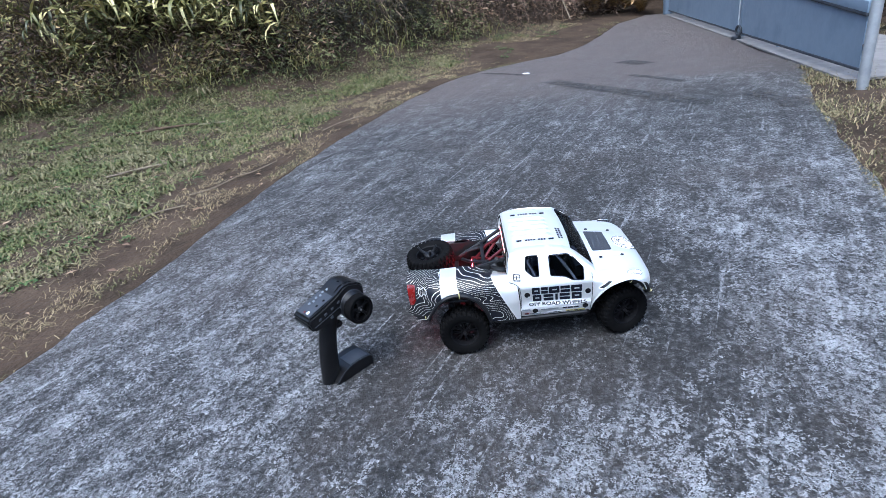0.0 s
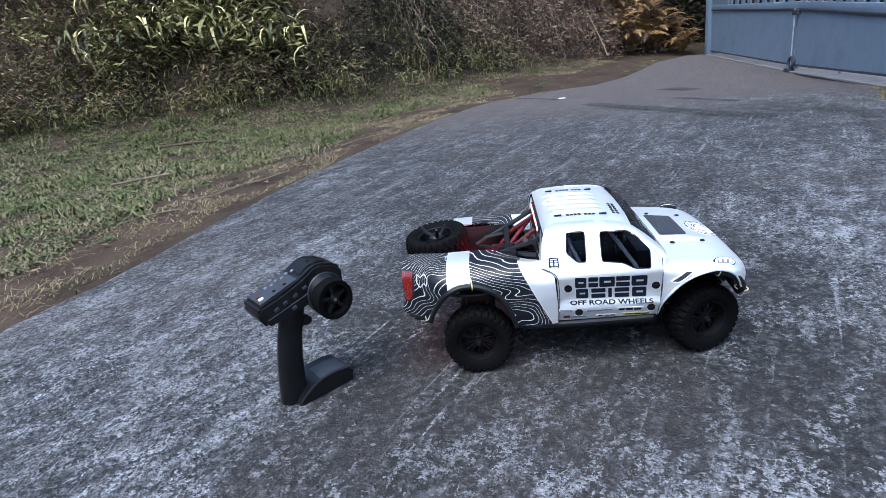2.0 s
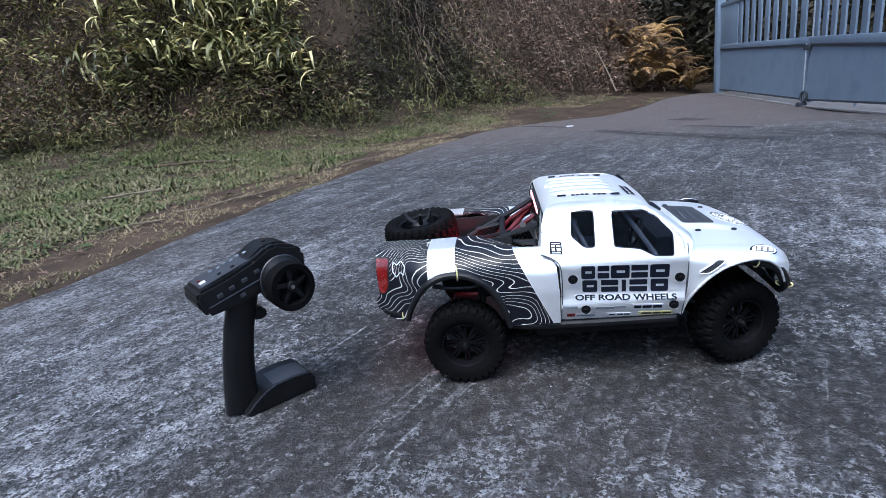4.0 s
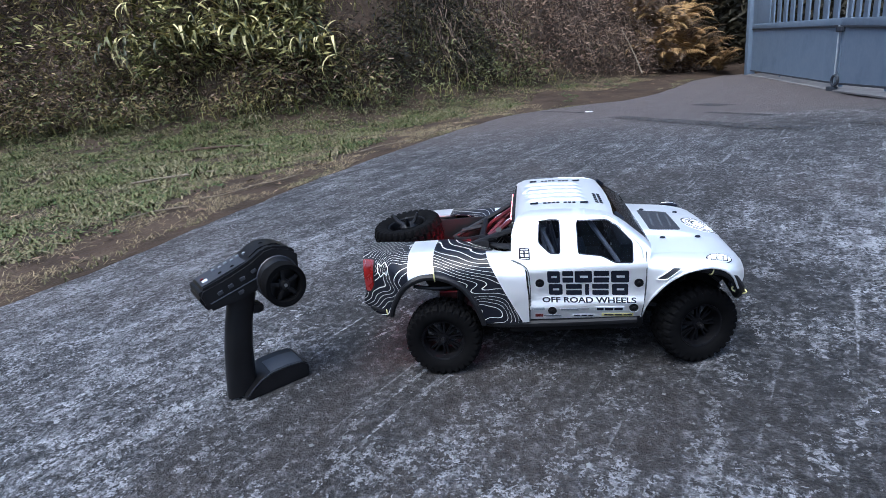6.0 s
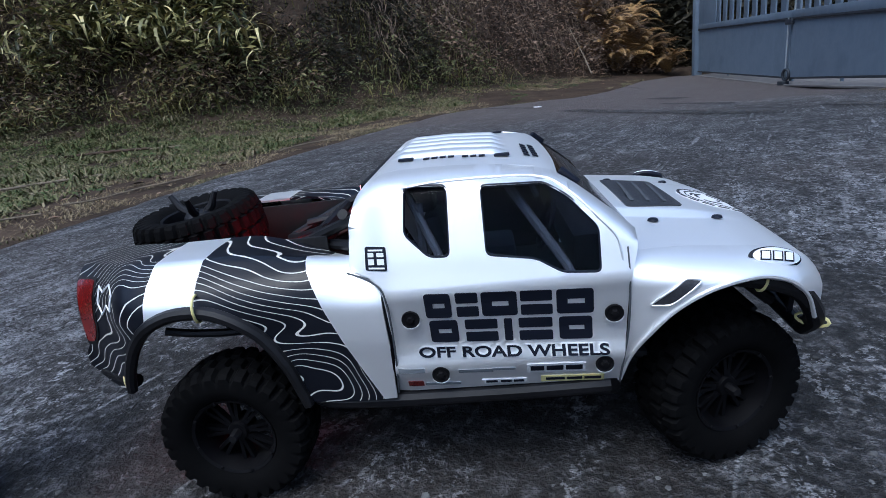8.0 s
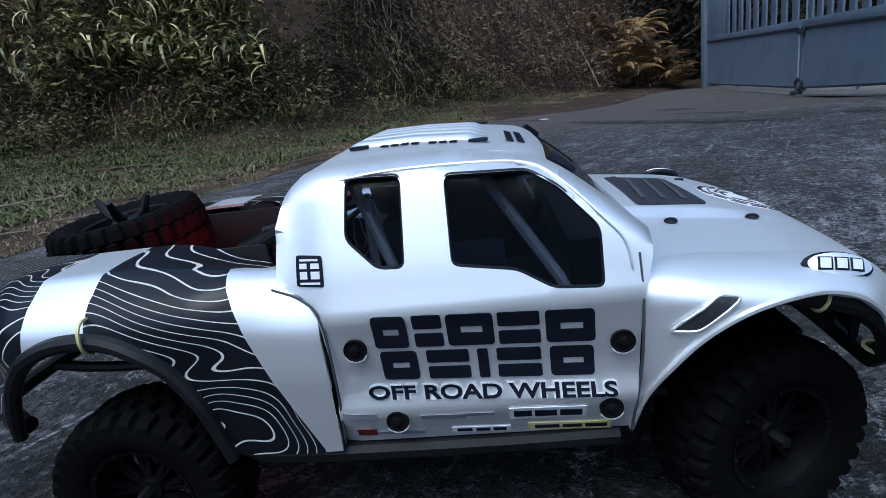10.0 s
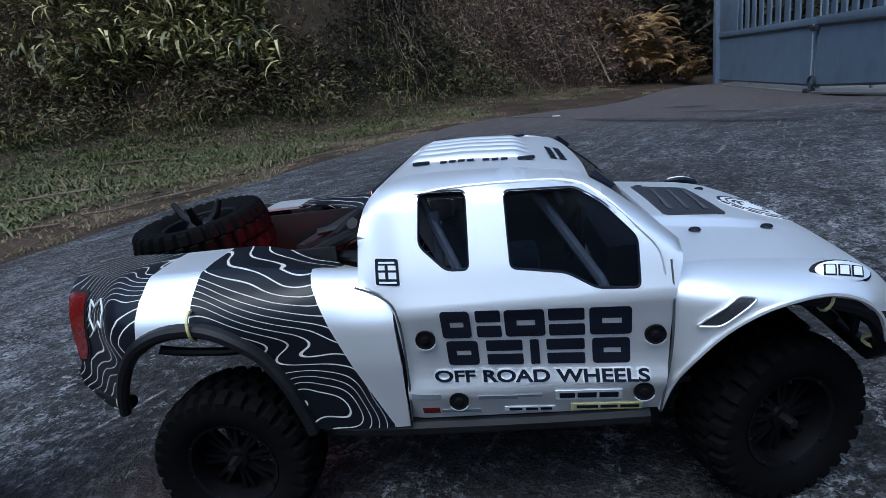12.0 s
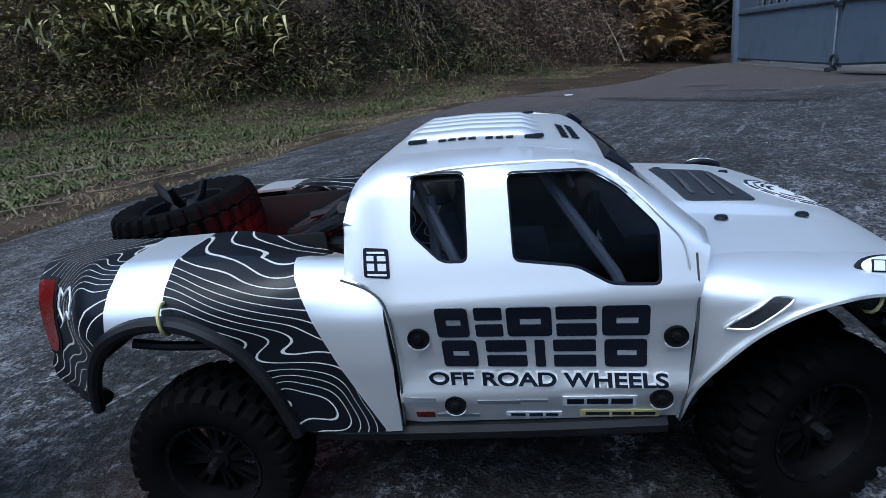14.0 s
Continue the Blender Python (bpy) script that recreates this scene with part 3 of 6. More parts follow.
def ground():
    def axis(lo, a, b, hi, step):
        mid = np.arange(a, b + step * 0.5, step)
        out = np.geomspace(step, hi - b, 26) + b
        inn = a - np.geomspace(step, a - lo, 26)[::-1]
        return np.concatenate([inn, mid, out])

    xs, ys = axis(-400, -5.0, 4.4, 400, 0.085), axis(-400, -2.5, 9.0, 600, 0.085)
    gx, gy = np.meshgrid(xs, ys)
    gz = height(gx, gy)
    de, _, se = to_line(gx, gy, LEFT_EDGE)
    dr, _, sr = to_line(gx, gy, RIGHT_EDGE)
    drive = (se < 0) & (sr > 0)
    sunk = np.where(drive, -0.02, np.where(sr < 0, -0.006, 0.0))
    df, _, sf = to_line(gx, gy, FOOT)
    verts = []
    for i in range(gx.shape[0]):
        for j in range(gx.shape[1]):
            x, y = gx[i, j], gy[i, j]
            k = 0.0 if drive[i, j] else (0.012 + (0.16 * min(1, df[i, j]) if sf[i, j] > 0 else 0))
            verts.append((x, y, bumpy(x, y, gz[i, j], k) + sunk[i, j]))
    w = gx.shape[1]
    faces = [(i * w + j, i * w + j + 1, (i + 1) * w + j + 1, (i + 1) * w + j) for i in range(gx.shape[0] - 1) for j in range(w - 1)]
    ob = soup("ground", verts, faces, M_SOIL, "bare brown soil verge rising to an overgrown earth bank", "ground", "structure")
    ob.data.polygons.foreach_set("use_smooth", [True] * len(ob.data.polygons))


def along(line, y):
    return float(np.interp(y, [p[1] for p in line], [p[0] for p in line]))


def road():
    """The drive: a strip between its two worn edges, a few millimetres proud, with broken rims."""
    ys = np.concatenate([np.arange(-14, -4, 0.4), np.arange(-4, 7.5, 0.05)])
    cols = 60
    verts, faces = [], []
    for i, y in enumerate(ys):
        a = along(LEFT_EDGE, y) + 0.022 * noise.noise(Vector((y * 6, 1, 0))) + 0.012 * noise.noise(Vector((y * 22, 4, 0)))
        b = along(RIGHT_EDGE, y) + 0.03 * noise.noise(Vector((y * 5, 9, 0))) + 0.015 * noise.noise(Vector((y * 20, 7, 0)))
        for j in range(cols + 1):
            t = j / cols
            x = a + (b - a) * t
            z = float(fall(np.array(x), np.array(y))) + 0.004 + 0.0025 * noise.noise(Vector((x * 5, y * 5, 2)))
            if near_truck(x, y):
                z = 0.004
            verts.append((x, y, z))
        verts.append((a - 0.004, y, -0.03 + float(fall(np.array(a), np.array(y)))))
        verts.append((b + 0.004, y, -0.03 + float(fall(np.array(b), np.array(y)))))
    w = cols + 3
    for i in range(len(ys) - 1):
        for j in range(cols):
            faces.append((i * w + j, i * w + j + 1, (i + 1) * w + j + 1, (i + 1) * w + j))
        faces.append((i * w + cols + 1, i * w, (i + 1) * w, (i + 1) * w + cols + 1))
        faces.append((i * w + cols, i * w + cols + 2, (i + 1) * w + cols + 2, (i + 1) * w + cols))
    ob = soup("road", verts, faces, M_ROAD, "weathered dark tar-sealed driveway with pale lichen flecks", "driveway", "structure")
    ob.data.polygons.foreach_set("use_smooth", [True] * len(ob.data.polygons))


def near_truck(x, y):
    return -0.45 < x < 0.5 and -0.4 < y < 0.3


GROUND_Z = 0.004

# ---- the radio-controlled truck ----
truck = thing("rc_truck", "white radio-controlled pickup truck with black wheels on the driveway", "toy truck", (0, 0, 0))
SIDE = [(0.080, 0.1365), (0.090, 0.1405), (0.1035, 0.1465), (0.1070, 0.1466), (0.1145, 0.1440), (0.125, 0.1440), (0.1505, 0.1476), (0.1552, 0.1492), (0.1585, 0.1483), (0.164, 0.1460), (0.178, 0.1410), (0.213, 0.1275), (0.230, 0.1205)]
# the cab's upper edge, where side meets roof and windscreen: height and half width along the truck
RIDGE_Z = [(0.1055, 0.1740), (0.1066, 0.194), (0.1088, 0.2070), (0.1120, 0.2150), (0.1170, 0.2202), (0.124, 0.2230), (0.134, 0.2246), (0.168, 0.2243), (0.201, 0.2218), (0.225, 0.2182), (0.236, 0.2155), (0.244, 0.2112), (0.253, 0.2048), (0.272, 0.1890), (0.284, 0.1775), (0.290, 0.1715)]
RIDGE_Y = [(0.1055, 0.140), (0.1066, 0.134), (0.1088, 0.126), (0.1120, 0.115), (0.117, 0.1035), (0.124, 0.0970), (0.134, 0.0935), (0.222, 0.0930), (0.240, 0.1030), (0.253, 0.1100), (0.272, 0.1210), (0.284, 0.1320), (0.290, 0.137)]


def side_y(x, z):
    y = interp(z, SIDE)
    y = y - 0.004 * ease(x, 0.135, 0.112) if x < 0.135 else y
    d = (interp(x, RIDGE_Z) - z) / 0.0095
    if z > 0.172 and d < 1:
        k = math.sqrt(max(0.0, 1 - (1 - max(0.0, d)) ** 2))
        y = interp(x, RIDGE_Y) + (y - interp(x, RIDGE_Y)) * k
    return y


def cab_side(s):
    top = [(x, interp(x, RIDGE_Z)) for x in np.concatenate([np.arange(0.281, 0.12, -0.005), [0.117, 0.113, 0.1105, 0.1075]])]
    outline = [(0.124, 0.085), (0.267, 0.083), (0.2715, 0.12), (0.273, 0.152), (0.2785, 0.1700)] + top + [(0.1055, 0.1735), (0.118, 0.1675), (0.1255, 0.157), (0.1265, 0.120)]
    rear = rounded([(0.1440, 0.2185), (0.1705, 0.2170), (0.1690, 0.1765), (0.1560, 0.1772), (0.1415, 0.1915)], 0.004, 4)
    front = rounded([(0.1905, 0.2150), (0.2290, 0.2125), (0.2420, 0.2045), (0.2585, 0.1860), (0.2575, 0.1605), (0.2350, 0.1620), (0.2200, 0.1710), (0.1905, 0.1755)], 0.004, 4)
    body = part("cab_side", sheet(outline, [rear, front], 0.004, lambda x, z: (x, s * side_y(x, z), z), (0, -0.0018 * s, -0.0008)), M_BODY, truck)
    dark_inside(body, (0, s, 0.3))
    for hole, nm in ((rear, "quarter_window"), (front, "door_window")):
        c = sum((Vector(p) for p in hole), Vector((0, 0))) / len(hole)
        big = [tuple(c + (Vector(p) - c) * 1.05) for p in hole]
        pane = part(nm, sheet(big, [], 0.008, lambda x, z: (x, s * (side_y(x, z) - 0.0035), z), 0.0008), M_GLASS, truck, "smoked clear window pane")
        pane.visible_shadow = False
        rim = [Vector((x, s * (side_y(x, z) - 0.0012), z)) for x, z in dense(hole, 0.004)]
        part("window_seal", tube(rim, 0.0011, 6, True), M_INK, truck)
    # moulded brow above the windows and the A-pillar crease
    brow = bend([(x, s * (side_y(x, z) + 0.0001), z) for x, z in ((0.141, 0.2180), (0.165, 0.2192), (0.20, 0.2182), (0.228, 0.2150), (0.243, 0.2070), (0.260, 0.1895), (0.268, 0.1790), (0.270, 0.1660))], 6)
    part("window_brow", tube(brow, [0.0002] + [0.0008] * (len(brow) - 2) + [0.0002], 6), M_BODY, truck)
    seam = bend([(0.1045, s * 0.1425, 0.1730), (0.1185, s * 0.1445, 0.1670), (0.1268, s * 0.1475, 0.156), (0.1275, s * 0.146, 0.12), (0.1245, s * 0.1415, 0.086)], 6)
    part("door_seam", tube(seam, 0.0007, 5), M_SEAM, truck)
    seam = bend([(0.2735, s * 0.1425, 0.1735), (0.2732, s * 0.1480, 0.153), (0.2720, s * 0.1462, 0.12), (0.2672, s * 0.1418, 0.083)], 6)
    part("door_seam", tube(seam, 0.0007, 5), M_SEAM, truck)
    return body


for s in (-1, 1):
    cab_side(s)


def roof_z(x, y):
    half = interp(x, RIDGE_Y)
    z = interp(x, RIDGE_Z) + 0.0026 * ease(x, 0.113, 0.130) * (1 - min(1, abs(y) / half) ** 2.8)
    if abs(y) < 0.060:
        z += 0.0030 * ease(x, 0.127, 0.136) * ease(x, 0.212, 0.200) * (ease(abs((y + 0.060) % 0.024 - 0.012), 0.0085, 0.0055) - 0.2)
    return z


ROOF_X = [0.113, 0.115, 0.118, 0.124, 0.134, 0.15, 0.17, 0.19, 0.21, 0.225, 0.236, 0.240]
edge = [(x, -interp(x, RIDGE_Y)) for x in ROOF_X]
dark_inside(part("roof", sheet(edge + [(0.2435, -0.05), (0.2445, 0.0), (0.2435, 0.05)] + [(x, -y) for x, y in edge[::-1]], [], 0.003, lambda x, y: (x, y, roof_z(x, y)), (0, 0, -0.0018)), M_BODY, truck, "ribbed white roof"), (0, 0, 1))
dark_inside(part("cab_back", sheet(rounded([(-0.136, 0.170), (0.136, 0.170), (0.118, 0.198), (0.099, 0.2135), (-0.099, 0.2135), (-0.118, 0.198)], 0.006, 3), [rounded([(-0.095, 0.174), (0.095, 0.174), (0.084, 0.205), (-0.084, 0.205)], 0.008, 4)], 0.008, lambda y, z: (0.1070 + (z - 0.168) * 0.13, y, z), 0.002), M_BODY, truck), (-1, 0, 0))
SCREEN_X = [0.2385, 0.246, 0.253, 0.262, 0.272, 0.281]
edge = [(x, -interp(x, RIDGE_Y) + 0.0015) for x in SCREEN_X]
wind = part("windscreen", sheet(edge + [(0.285, -0.06), (0.286, 0.0), (0.285, 0.06)] + [(x, -y) for x, y in edge[::-1]], [], 0.012, lambda x, y: (x, y, interp(x, RIDGE_Z) - 0.0012), 0.001), M_GLASS, truck, "smoked windscreen")
wind.visible_shadow = False
for s in (-1, 1):
    part("screen_clip", box((0.015, 0.005, 0.0045), (0.2475, s * 0.1015, 0.2100), 0.001, (0, 38, s * 30)), M_INK, truck)


def hood_z(x, y):
    zc = interp(x, [(0.270, 0.1735), (0.285, 0.1725), (0.30, 0.1708), (0.333, 0.1668), (0.355, 0.1630), (0.3775, 0.1570), (0.389, 0.1520), (0.397, 0.1455), (0.402, 0.1370)])
    drop = 0.0060 * (abs(y) / 0.115) ** 2.2
    dome = 0.0036 * (ease(abs(y), 0.0585, 0.0535) - 0.6) * ease(x, 0.378, 0.33)
    return zc - drop + dome


# half width of the bonnet skin; from its edge the wing rounds over and runs down to the arch
BONNET_Y = [(0.272, 0.1270), (0.29, 0.1200), (0.31, 0.1150), (0.345, 0.1130), (0.382, 0.1080), (0.3965, 0.0930), (0.402, 0.080)]
WING_Y = [(0.262, 0.1445), (0.275, 0.1455), (0.30, 0.1500), (0.345, 0.1510), (0.37, 0.1460), (0.385, 0.1370), (0.395, 0.1250), (0.402, 0.110)]
ROUND, ARC = 0.0155, 0.024


def wing_at(x, v):
    """A point of the wing's section: v is the height on the side, and runs on over the shoulder to the bonnet's edge."""
    yin = interp(x, BONNET_Y)
    top = hood_z(x, yin)
    low = top - ROUND
    base = interp(x, WING_Y) - 0.006 * ease(v, 0.12, 0.085)
    if v <= low:
        return base, v
    a = 0.5 * math.pi * max(0.0, 1 - (v - low) / ARC)
    return yin + (base - yin) * math.sin(a) ** 0.85, top - ROUND * (1 - math.cos(a))


def fender_y(x, z):
    """Half width of the wing at a true height."""
    low = hood_z(x, interp(x, BONNET_Y)) - ROUND
    if z <= low:
        return wing_at(x, z)[0]
    a = math.acos(max(0.0, min(1.0, (z - low) / ROUND)))
    return wing_at(x, low + ARC * (1 - a / (0.5 * math.pi)))[0]


part("bonnet", sheet([(x, -y) for x, y in BONNET_Y[:-1]] + [(0.4005, -0.05), (0.402, 0.0), (0.4005, 0.05)] + BONNET_Y[-2::-1], [], 0.005, lambda x, y: (x, y, hood_z(x, y)), (0, 0, -0.0018)), M_BODY, truck, "white bonnet with a raised centre")
ARCH_F = [(0.2675, 0.083), (0.2740, 0.1015), (0.2850, 0.1190), (0.2985, 0.1335), (0.3150, 0.1435), (0.3320, 0.1482), (0.3500, 0.1488), (0.3650, 0.1440), (0.3765, 0.1330), (0.3840, 0.1160)]
for s in (-1, 1):
    rim_v = [(x, hood_z(x, interp(x, BONNET_Y)) - ROUND + ARC) for x in (0.3975, 0.392, 0.386, 0.378, 0.368, 0.355, 0.342, 0.33, 0.315, 0.30, 0.285, 0.2735)]
    out = ARCH_F + [(0.3895, 0.1145), (0.3945, 0.126)] + rim_v + [(0.2735, 0.150), (0.2725, 0.12)]
    f = part("front_fender", sheet(out, [], 0.0042, lambda x, v: (x, s * wing_at(x, v)[0], wing_at(x, v)[1]), 0.002), M_BODY, truck)
    lip = bend([(x, s * (fender_y(x, z) + 0.0008), z) for x, z in ARCH_F], 4)
    part("arch_lip", tube(lip, 0.0014, 6), M_BODY, truck)
    inner = bend([(x, s * (fender_y(x, z) - 0.022), z + 0.001) for x, z in ARCH_F[1:]], 4)
    ribbon = bmesh.new()
    rows = [[ribbon.verts.new(p) for p in (Vector((a.x, s * (abs(a.y) - 0.001), a.z)), Vector((b.x, b.y, b.z)), Vector((b.x, s * 0.05, b.z - 0.004)))] for a, b in zip(lip[4:], inner)]
    for a, b in zip(rows, rows[1:]):
        for k in (0, 1):
            ribbon.faces.new((a[k], a[k + 1], b[k + 1], b[k]))
    part("inner_arch", ribbon, M_BLACK, truck, "black inner wheel arch")
    vent = [(0.2835, 0.1372), (0.2955, 0.1368), (0.3140, 0.1512), (0.3040, 0.1528)]
    part("fender_vent", sheet(rounded(vent, 0.003), [], 0.003, lambda x, z: (x, s * (fender_y(x, z) + 0.0014), z), 0.0012), M_VENT, f, "black mesh fender vent")
    rim = [Vector((x, s * (fender_y(x, z) + 0.0013), z)) for x, z in dense(rounded(vent, 0.003), 0.004)]
    part("vent_rim", tube(rim, 0.0007, 6, True), M_BODY, f)
    # oval maker's badge above the arch, drawn as plain shapes
    across = Vector((1, 0, -0.16)).normalized()
    face = Vector((0.12, s * 0.80, 0.60))
    face = (face - across * face.dot(across)).normalized()
    rise = across.cross(face) * (-1 if across.cross(face).z < 0 else 1)
    mid = Vector((0.3625, s * (fender_y(0.3625, 0.1525) + 0.0002), 0.1550))

    def on(p, q, d=0.0):
        return mid + across * p + rise * q + face * (d - 9.0 * p * p - 30.0 * q * q)

    def ellipse(a, b):
        return [(a * math.cos(k * math.tau / 28), b * math.sin(k * math.tau / 28)) for k in range(28)]

    badge = part("badge", sheet(ellipse(0.0155, 0.0068), [], 0.004, lambda p, q: on(p, q), 0.0025), M_INK, f, "oval black badge ring with white blocks")
    part("badge_face", sheet(ellipse(0.0138, 0.0056), [], 0.004, lambda p, q: on(p, q, 0.0014), 0.0005), M_BODY, badge, "silver badge face")
    for k in range(3):
        a = -0.0098 + 0.0068 * k
        part("badge_bar", sheet([(a - 0.0004, -0.0030), (a + 0.0056, -0.0030), (a + 0.0062, 0.0032), (a + 0.0002, 0.0032)], [], 0.003, lambda p, q: on(p, q, 0.0018), 0.0003), M_INK, badge)
        part("badge_block", sheet([(a + 0.0003, -0.0023), (a + 0.0046, -0.0023), (a + 0.0052, 0.0025), (a + 0.0009, 0.0025)], [], 0.003, lambda p, q: on(p, q, 0.0023), 0.0003), M_WHITE, badge)

# nose: grille panel, headlights, bumper tubes and skid plate
nose = part("grille", sheet(rounded([(-0.117, 0.106), (0.117, 0.106), (0.112, 0.139), (-0.112, 0.139)], 0.008, 3), [], 0.01, lambda y, z: (0.3995 - 0.9 * (abs(y) / 0.118) ** 4 * 0.016 - (0.139 - z) * 0.1, y, z), 0.003), M_INK, truck, "black grille")
for k in range(3):
    part("grille_bar", box((0.004, 0.15, 0.004), (0.398, 0, 0.112 + 0.01 * k), 0.001), M_VENT, nose)
for s in (-1, 1):
    part("headlight", box((0.007, 0.024, 0.010), (0.3865, s * 0.1130, 0.1315), 0.003, (0, 0, s * -48)), M_TAIL, truck, "small dark red lamp lens")
    part("bumper_tube", tube(bend([(0.328, s * 0.128, 0.1440), (0.352, s * 0.136, 0.1425), (0.374, s * 0.137, 0.1340), (0.389, s * 0.130, 0.1120), (0.392, s * 0.112, 0.0960)], 5), 0.0058, 10), M_SATIN, truck, "thick black bumper tube")
    part("bumper_brace", tube([(0.338, s * 0.112, 0.147), (0.371, s * 0.112, 0.117)], 0.0040, 8), M_SATIN, truck)
    ring = [(0.353 + 0.002 * math.sin(a), s * (0.136 + 0.0064 * math.cos(a)), 0.1420 + 0.0064 * math.sin(a)) for a in np.linspace(0, math.tau, 14)[:-1]]
    part("cable_tie", tube(ring, 0.0009, 5, True), M_YELLOW, truck, "yellowed cable tie")
    ring = [(0.3890 + 0.0066 * math.cos(a), s * (0.1275 + 0.0066 * math.cos(a)), 0.1085 + 0.0040 * math.sin(a)) for a in np.linspace(0, math.tau, 14)[:-1]]
    part("cable_tie", tube(ring, 0.0010, 5, True), M_YELLOW, truck, "yellowed cable tie")
part("bumper_bar", tube(bend([(0.392, -0.112, 0.096), (0.398, -0.05, 0.094), (0.399, 0.0, 0.093), (0.398, 0.05, 0.094), (0.392, 0.112, 0.096)], 5), 0.0052, 10), M_SATIN, truck)
part("skid_plate", box((0.05, 0.10, 0.004), (0.372, 0, 0.068), 0.001, (0, -32, 0)), M_BLACK, truck)

# bonnet vent, round emblem and body bolts
hv = part("bonnet_vent", sheet(rounded([(0.2960, -0.050), (0.3385, -0.045), (0.3385, 0.045), (0.2960, 0.050)], 0.005), [], 0.006, lambda x, y: (x, y, hood_z(x, y) + 0.0008), 0.001), M_VENT, truck, "dark bonnet vent panel")
for k in range(3):
    part("vent_slot", sheet([(0.302 + 0.012 * k, -0.036), (0.305 + 0.012 * k, -0.036), (0.3105 + 0.012 * k, 0.032), (0.3075 + 0.012 * k, 0.032)], [], 0.006, lambda x, y: (x, y, hood_z(x, y) + 0.0017), 0.0005), M_SEAM, hv)
cx, cy = 0.3755, 0.0


def emblem_ring(r0, r1, a0, a1, n=10):
    arc = np.linspace(a0, a1, n)
    return [(cx + r1 * 0.80 * math.cos(a), cy + r1 * math.sin(a)) for a in arc] + [(cx + r0 * 0.80 * math.cos(a), cy + r0 * math.sin(a)) for a in arc[::-1]]


on_hood = lambda x, y: (x, y, hood_z(x, y) + 0.0006)
emblem = part("bonnet_emblem", sheet([(cx + 0.0255 * math.cos(a * math.tau / 36), cy + 0.032 * math.sin(a * math.tau / 36)) for a in range(36)], [], 0.006, lambda x, y: (x, y, hood_z(x, y) + 0.0003), 0.0004), M_WHITE, truck, "round white emblem with a dashed dark ring")
for k in range(14):
    part("ring_dash", sheet(emblem_ring(0.0285, 0.0315, k * math.tau / 14, k * math.tau / 14 + 0.34, 5), [], 0.004, on_hood, 0.0004), M_INK, emblem)
for a0, a1, r0, r1 in ((0.0, 3.1, 0.0235, 0.0250), (3.2, 6.2, 0.0235, 0.0250), (0.2, 1.4, 0.013, 0.0155), (1.9, 3.4, 0.012, 0.0150), (2.2, 3.0, 0.0165, 0.0190), (3.9, 5.0, 0.014, 0.0165), (5.3, 6.1, 0.006, 0.0085)):
    part("emblem_stroke", sheet(emblem_ring(r0, r1, a0, a1, 7), [], 0.004, on_hood, 0.0004), M_INK, emblem)
for x, y in ((0.3085, -0.0715), (0.3560, -0.0620), (0.3075, 0.0715), (0.3560, 0.0620)):
    part("body_bolt", lathe([(0.0001, 0.0016), (0.0030, 0.0014), (0.0038, 0.0)], 14, Matrix.Translation((x, y, hood_z(x, y) + 0.0006))), M_INK, truck)
for x, y in ((0.1400, -0.0690), (0.2070, -0.0690), (0.1400, 0.0690), (0.2070, 0.0690)):
    part("roof_clip", box((0.011, 0.0052, 0.002), (x, y, roof_z(x, y) + 0.0012), 0.0009), M_INK, truck)
# maker's mark on the roof edge as plain bars
for y in (-0.069, 0.069):
    for k in range(7):
        x = 0.1545 + 0.0058 * k + (0.004 if k > 3 else 0)
        part("decal_bar", box((0.0042, 0.0056, 0.0007), (x, y, roof_z(x, y) + 0.0007), 0.0, (0, 1, 0)), M_INK, truck)
for k in range(5):
    for j in range(2):
        x, y = 0.2245 + 0.006 * j, -0.062 + 0.0105 * k
        part("decal_bar", box((0.0044, 0.006, 0.0007), (x, y, roof_z(x, y) + 0.0008), 0.0, (0, 22, 0)), M_INK, truck)

oval = [(0.1265 + 0.0035 * math.cos(a * math.tau / 16), 0.004 + 0.0085 * math.sin(a * math.tau / 16)) for a in range(16)]
part("roof_sticker", sheet(oval, [], 0.004, lambda x, y: (x, y, roof_z(x, y) + 0.0007), 0.0004), M_WHITE, truck, "small white oval sticker")

# ---- the bed ----
CROSS = [(0.0, 0.0665, 0.1830), (0.030, 0.0950, 0.1828), (0.050, 0.1130, 0.1815), (0.058, 0.1195, 0.1780), (0.070, 0.1280, 0.1710), (0.080, 0.1345, 0.1615), (0.092, 0.1385, 0.1500), (0.115, 0.1410, 0.1270), (0.160, 0.1395, 0.0820)]


def bed_at(x, u, s):
    y = float(np.interp(u, [c[0] for c in CROSS], [c[1] for c in CROSS]))
    z = float(np.interp(u, [c[0] for c in CROSS], [c[2] for c in CROSS]))
    taper = 1 - 0.25 * ease(x, -0.035, -0.118)
    swell = 1 + 0.035 * ease(x, 0.055, 0.115) * ease(u, 0.06, 0.10)
    z -= 0.024 * ease(x, 0.012, 0.105) * ease(u, 0.075, 0.0) + 0.002 * ease(x, -0.06, -0.11)
    y += 0.0035 * ease(abs(x), 0.075, 0.055) * ease(u, 0.06, 0.082) * ease(u, 0.11, 0.09)
    return (x, s * y * taper * swell, z)


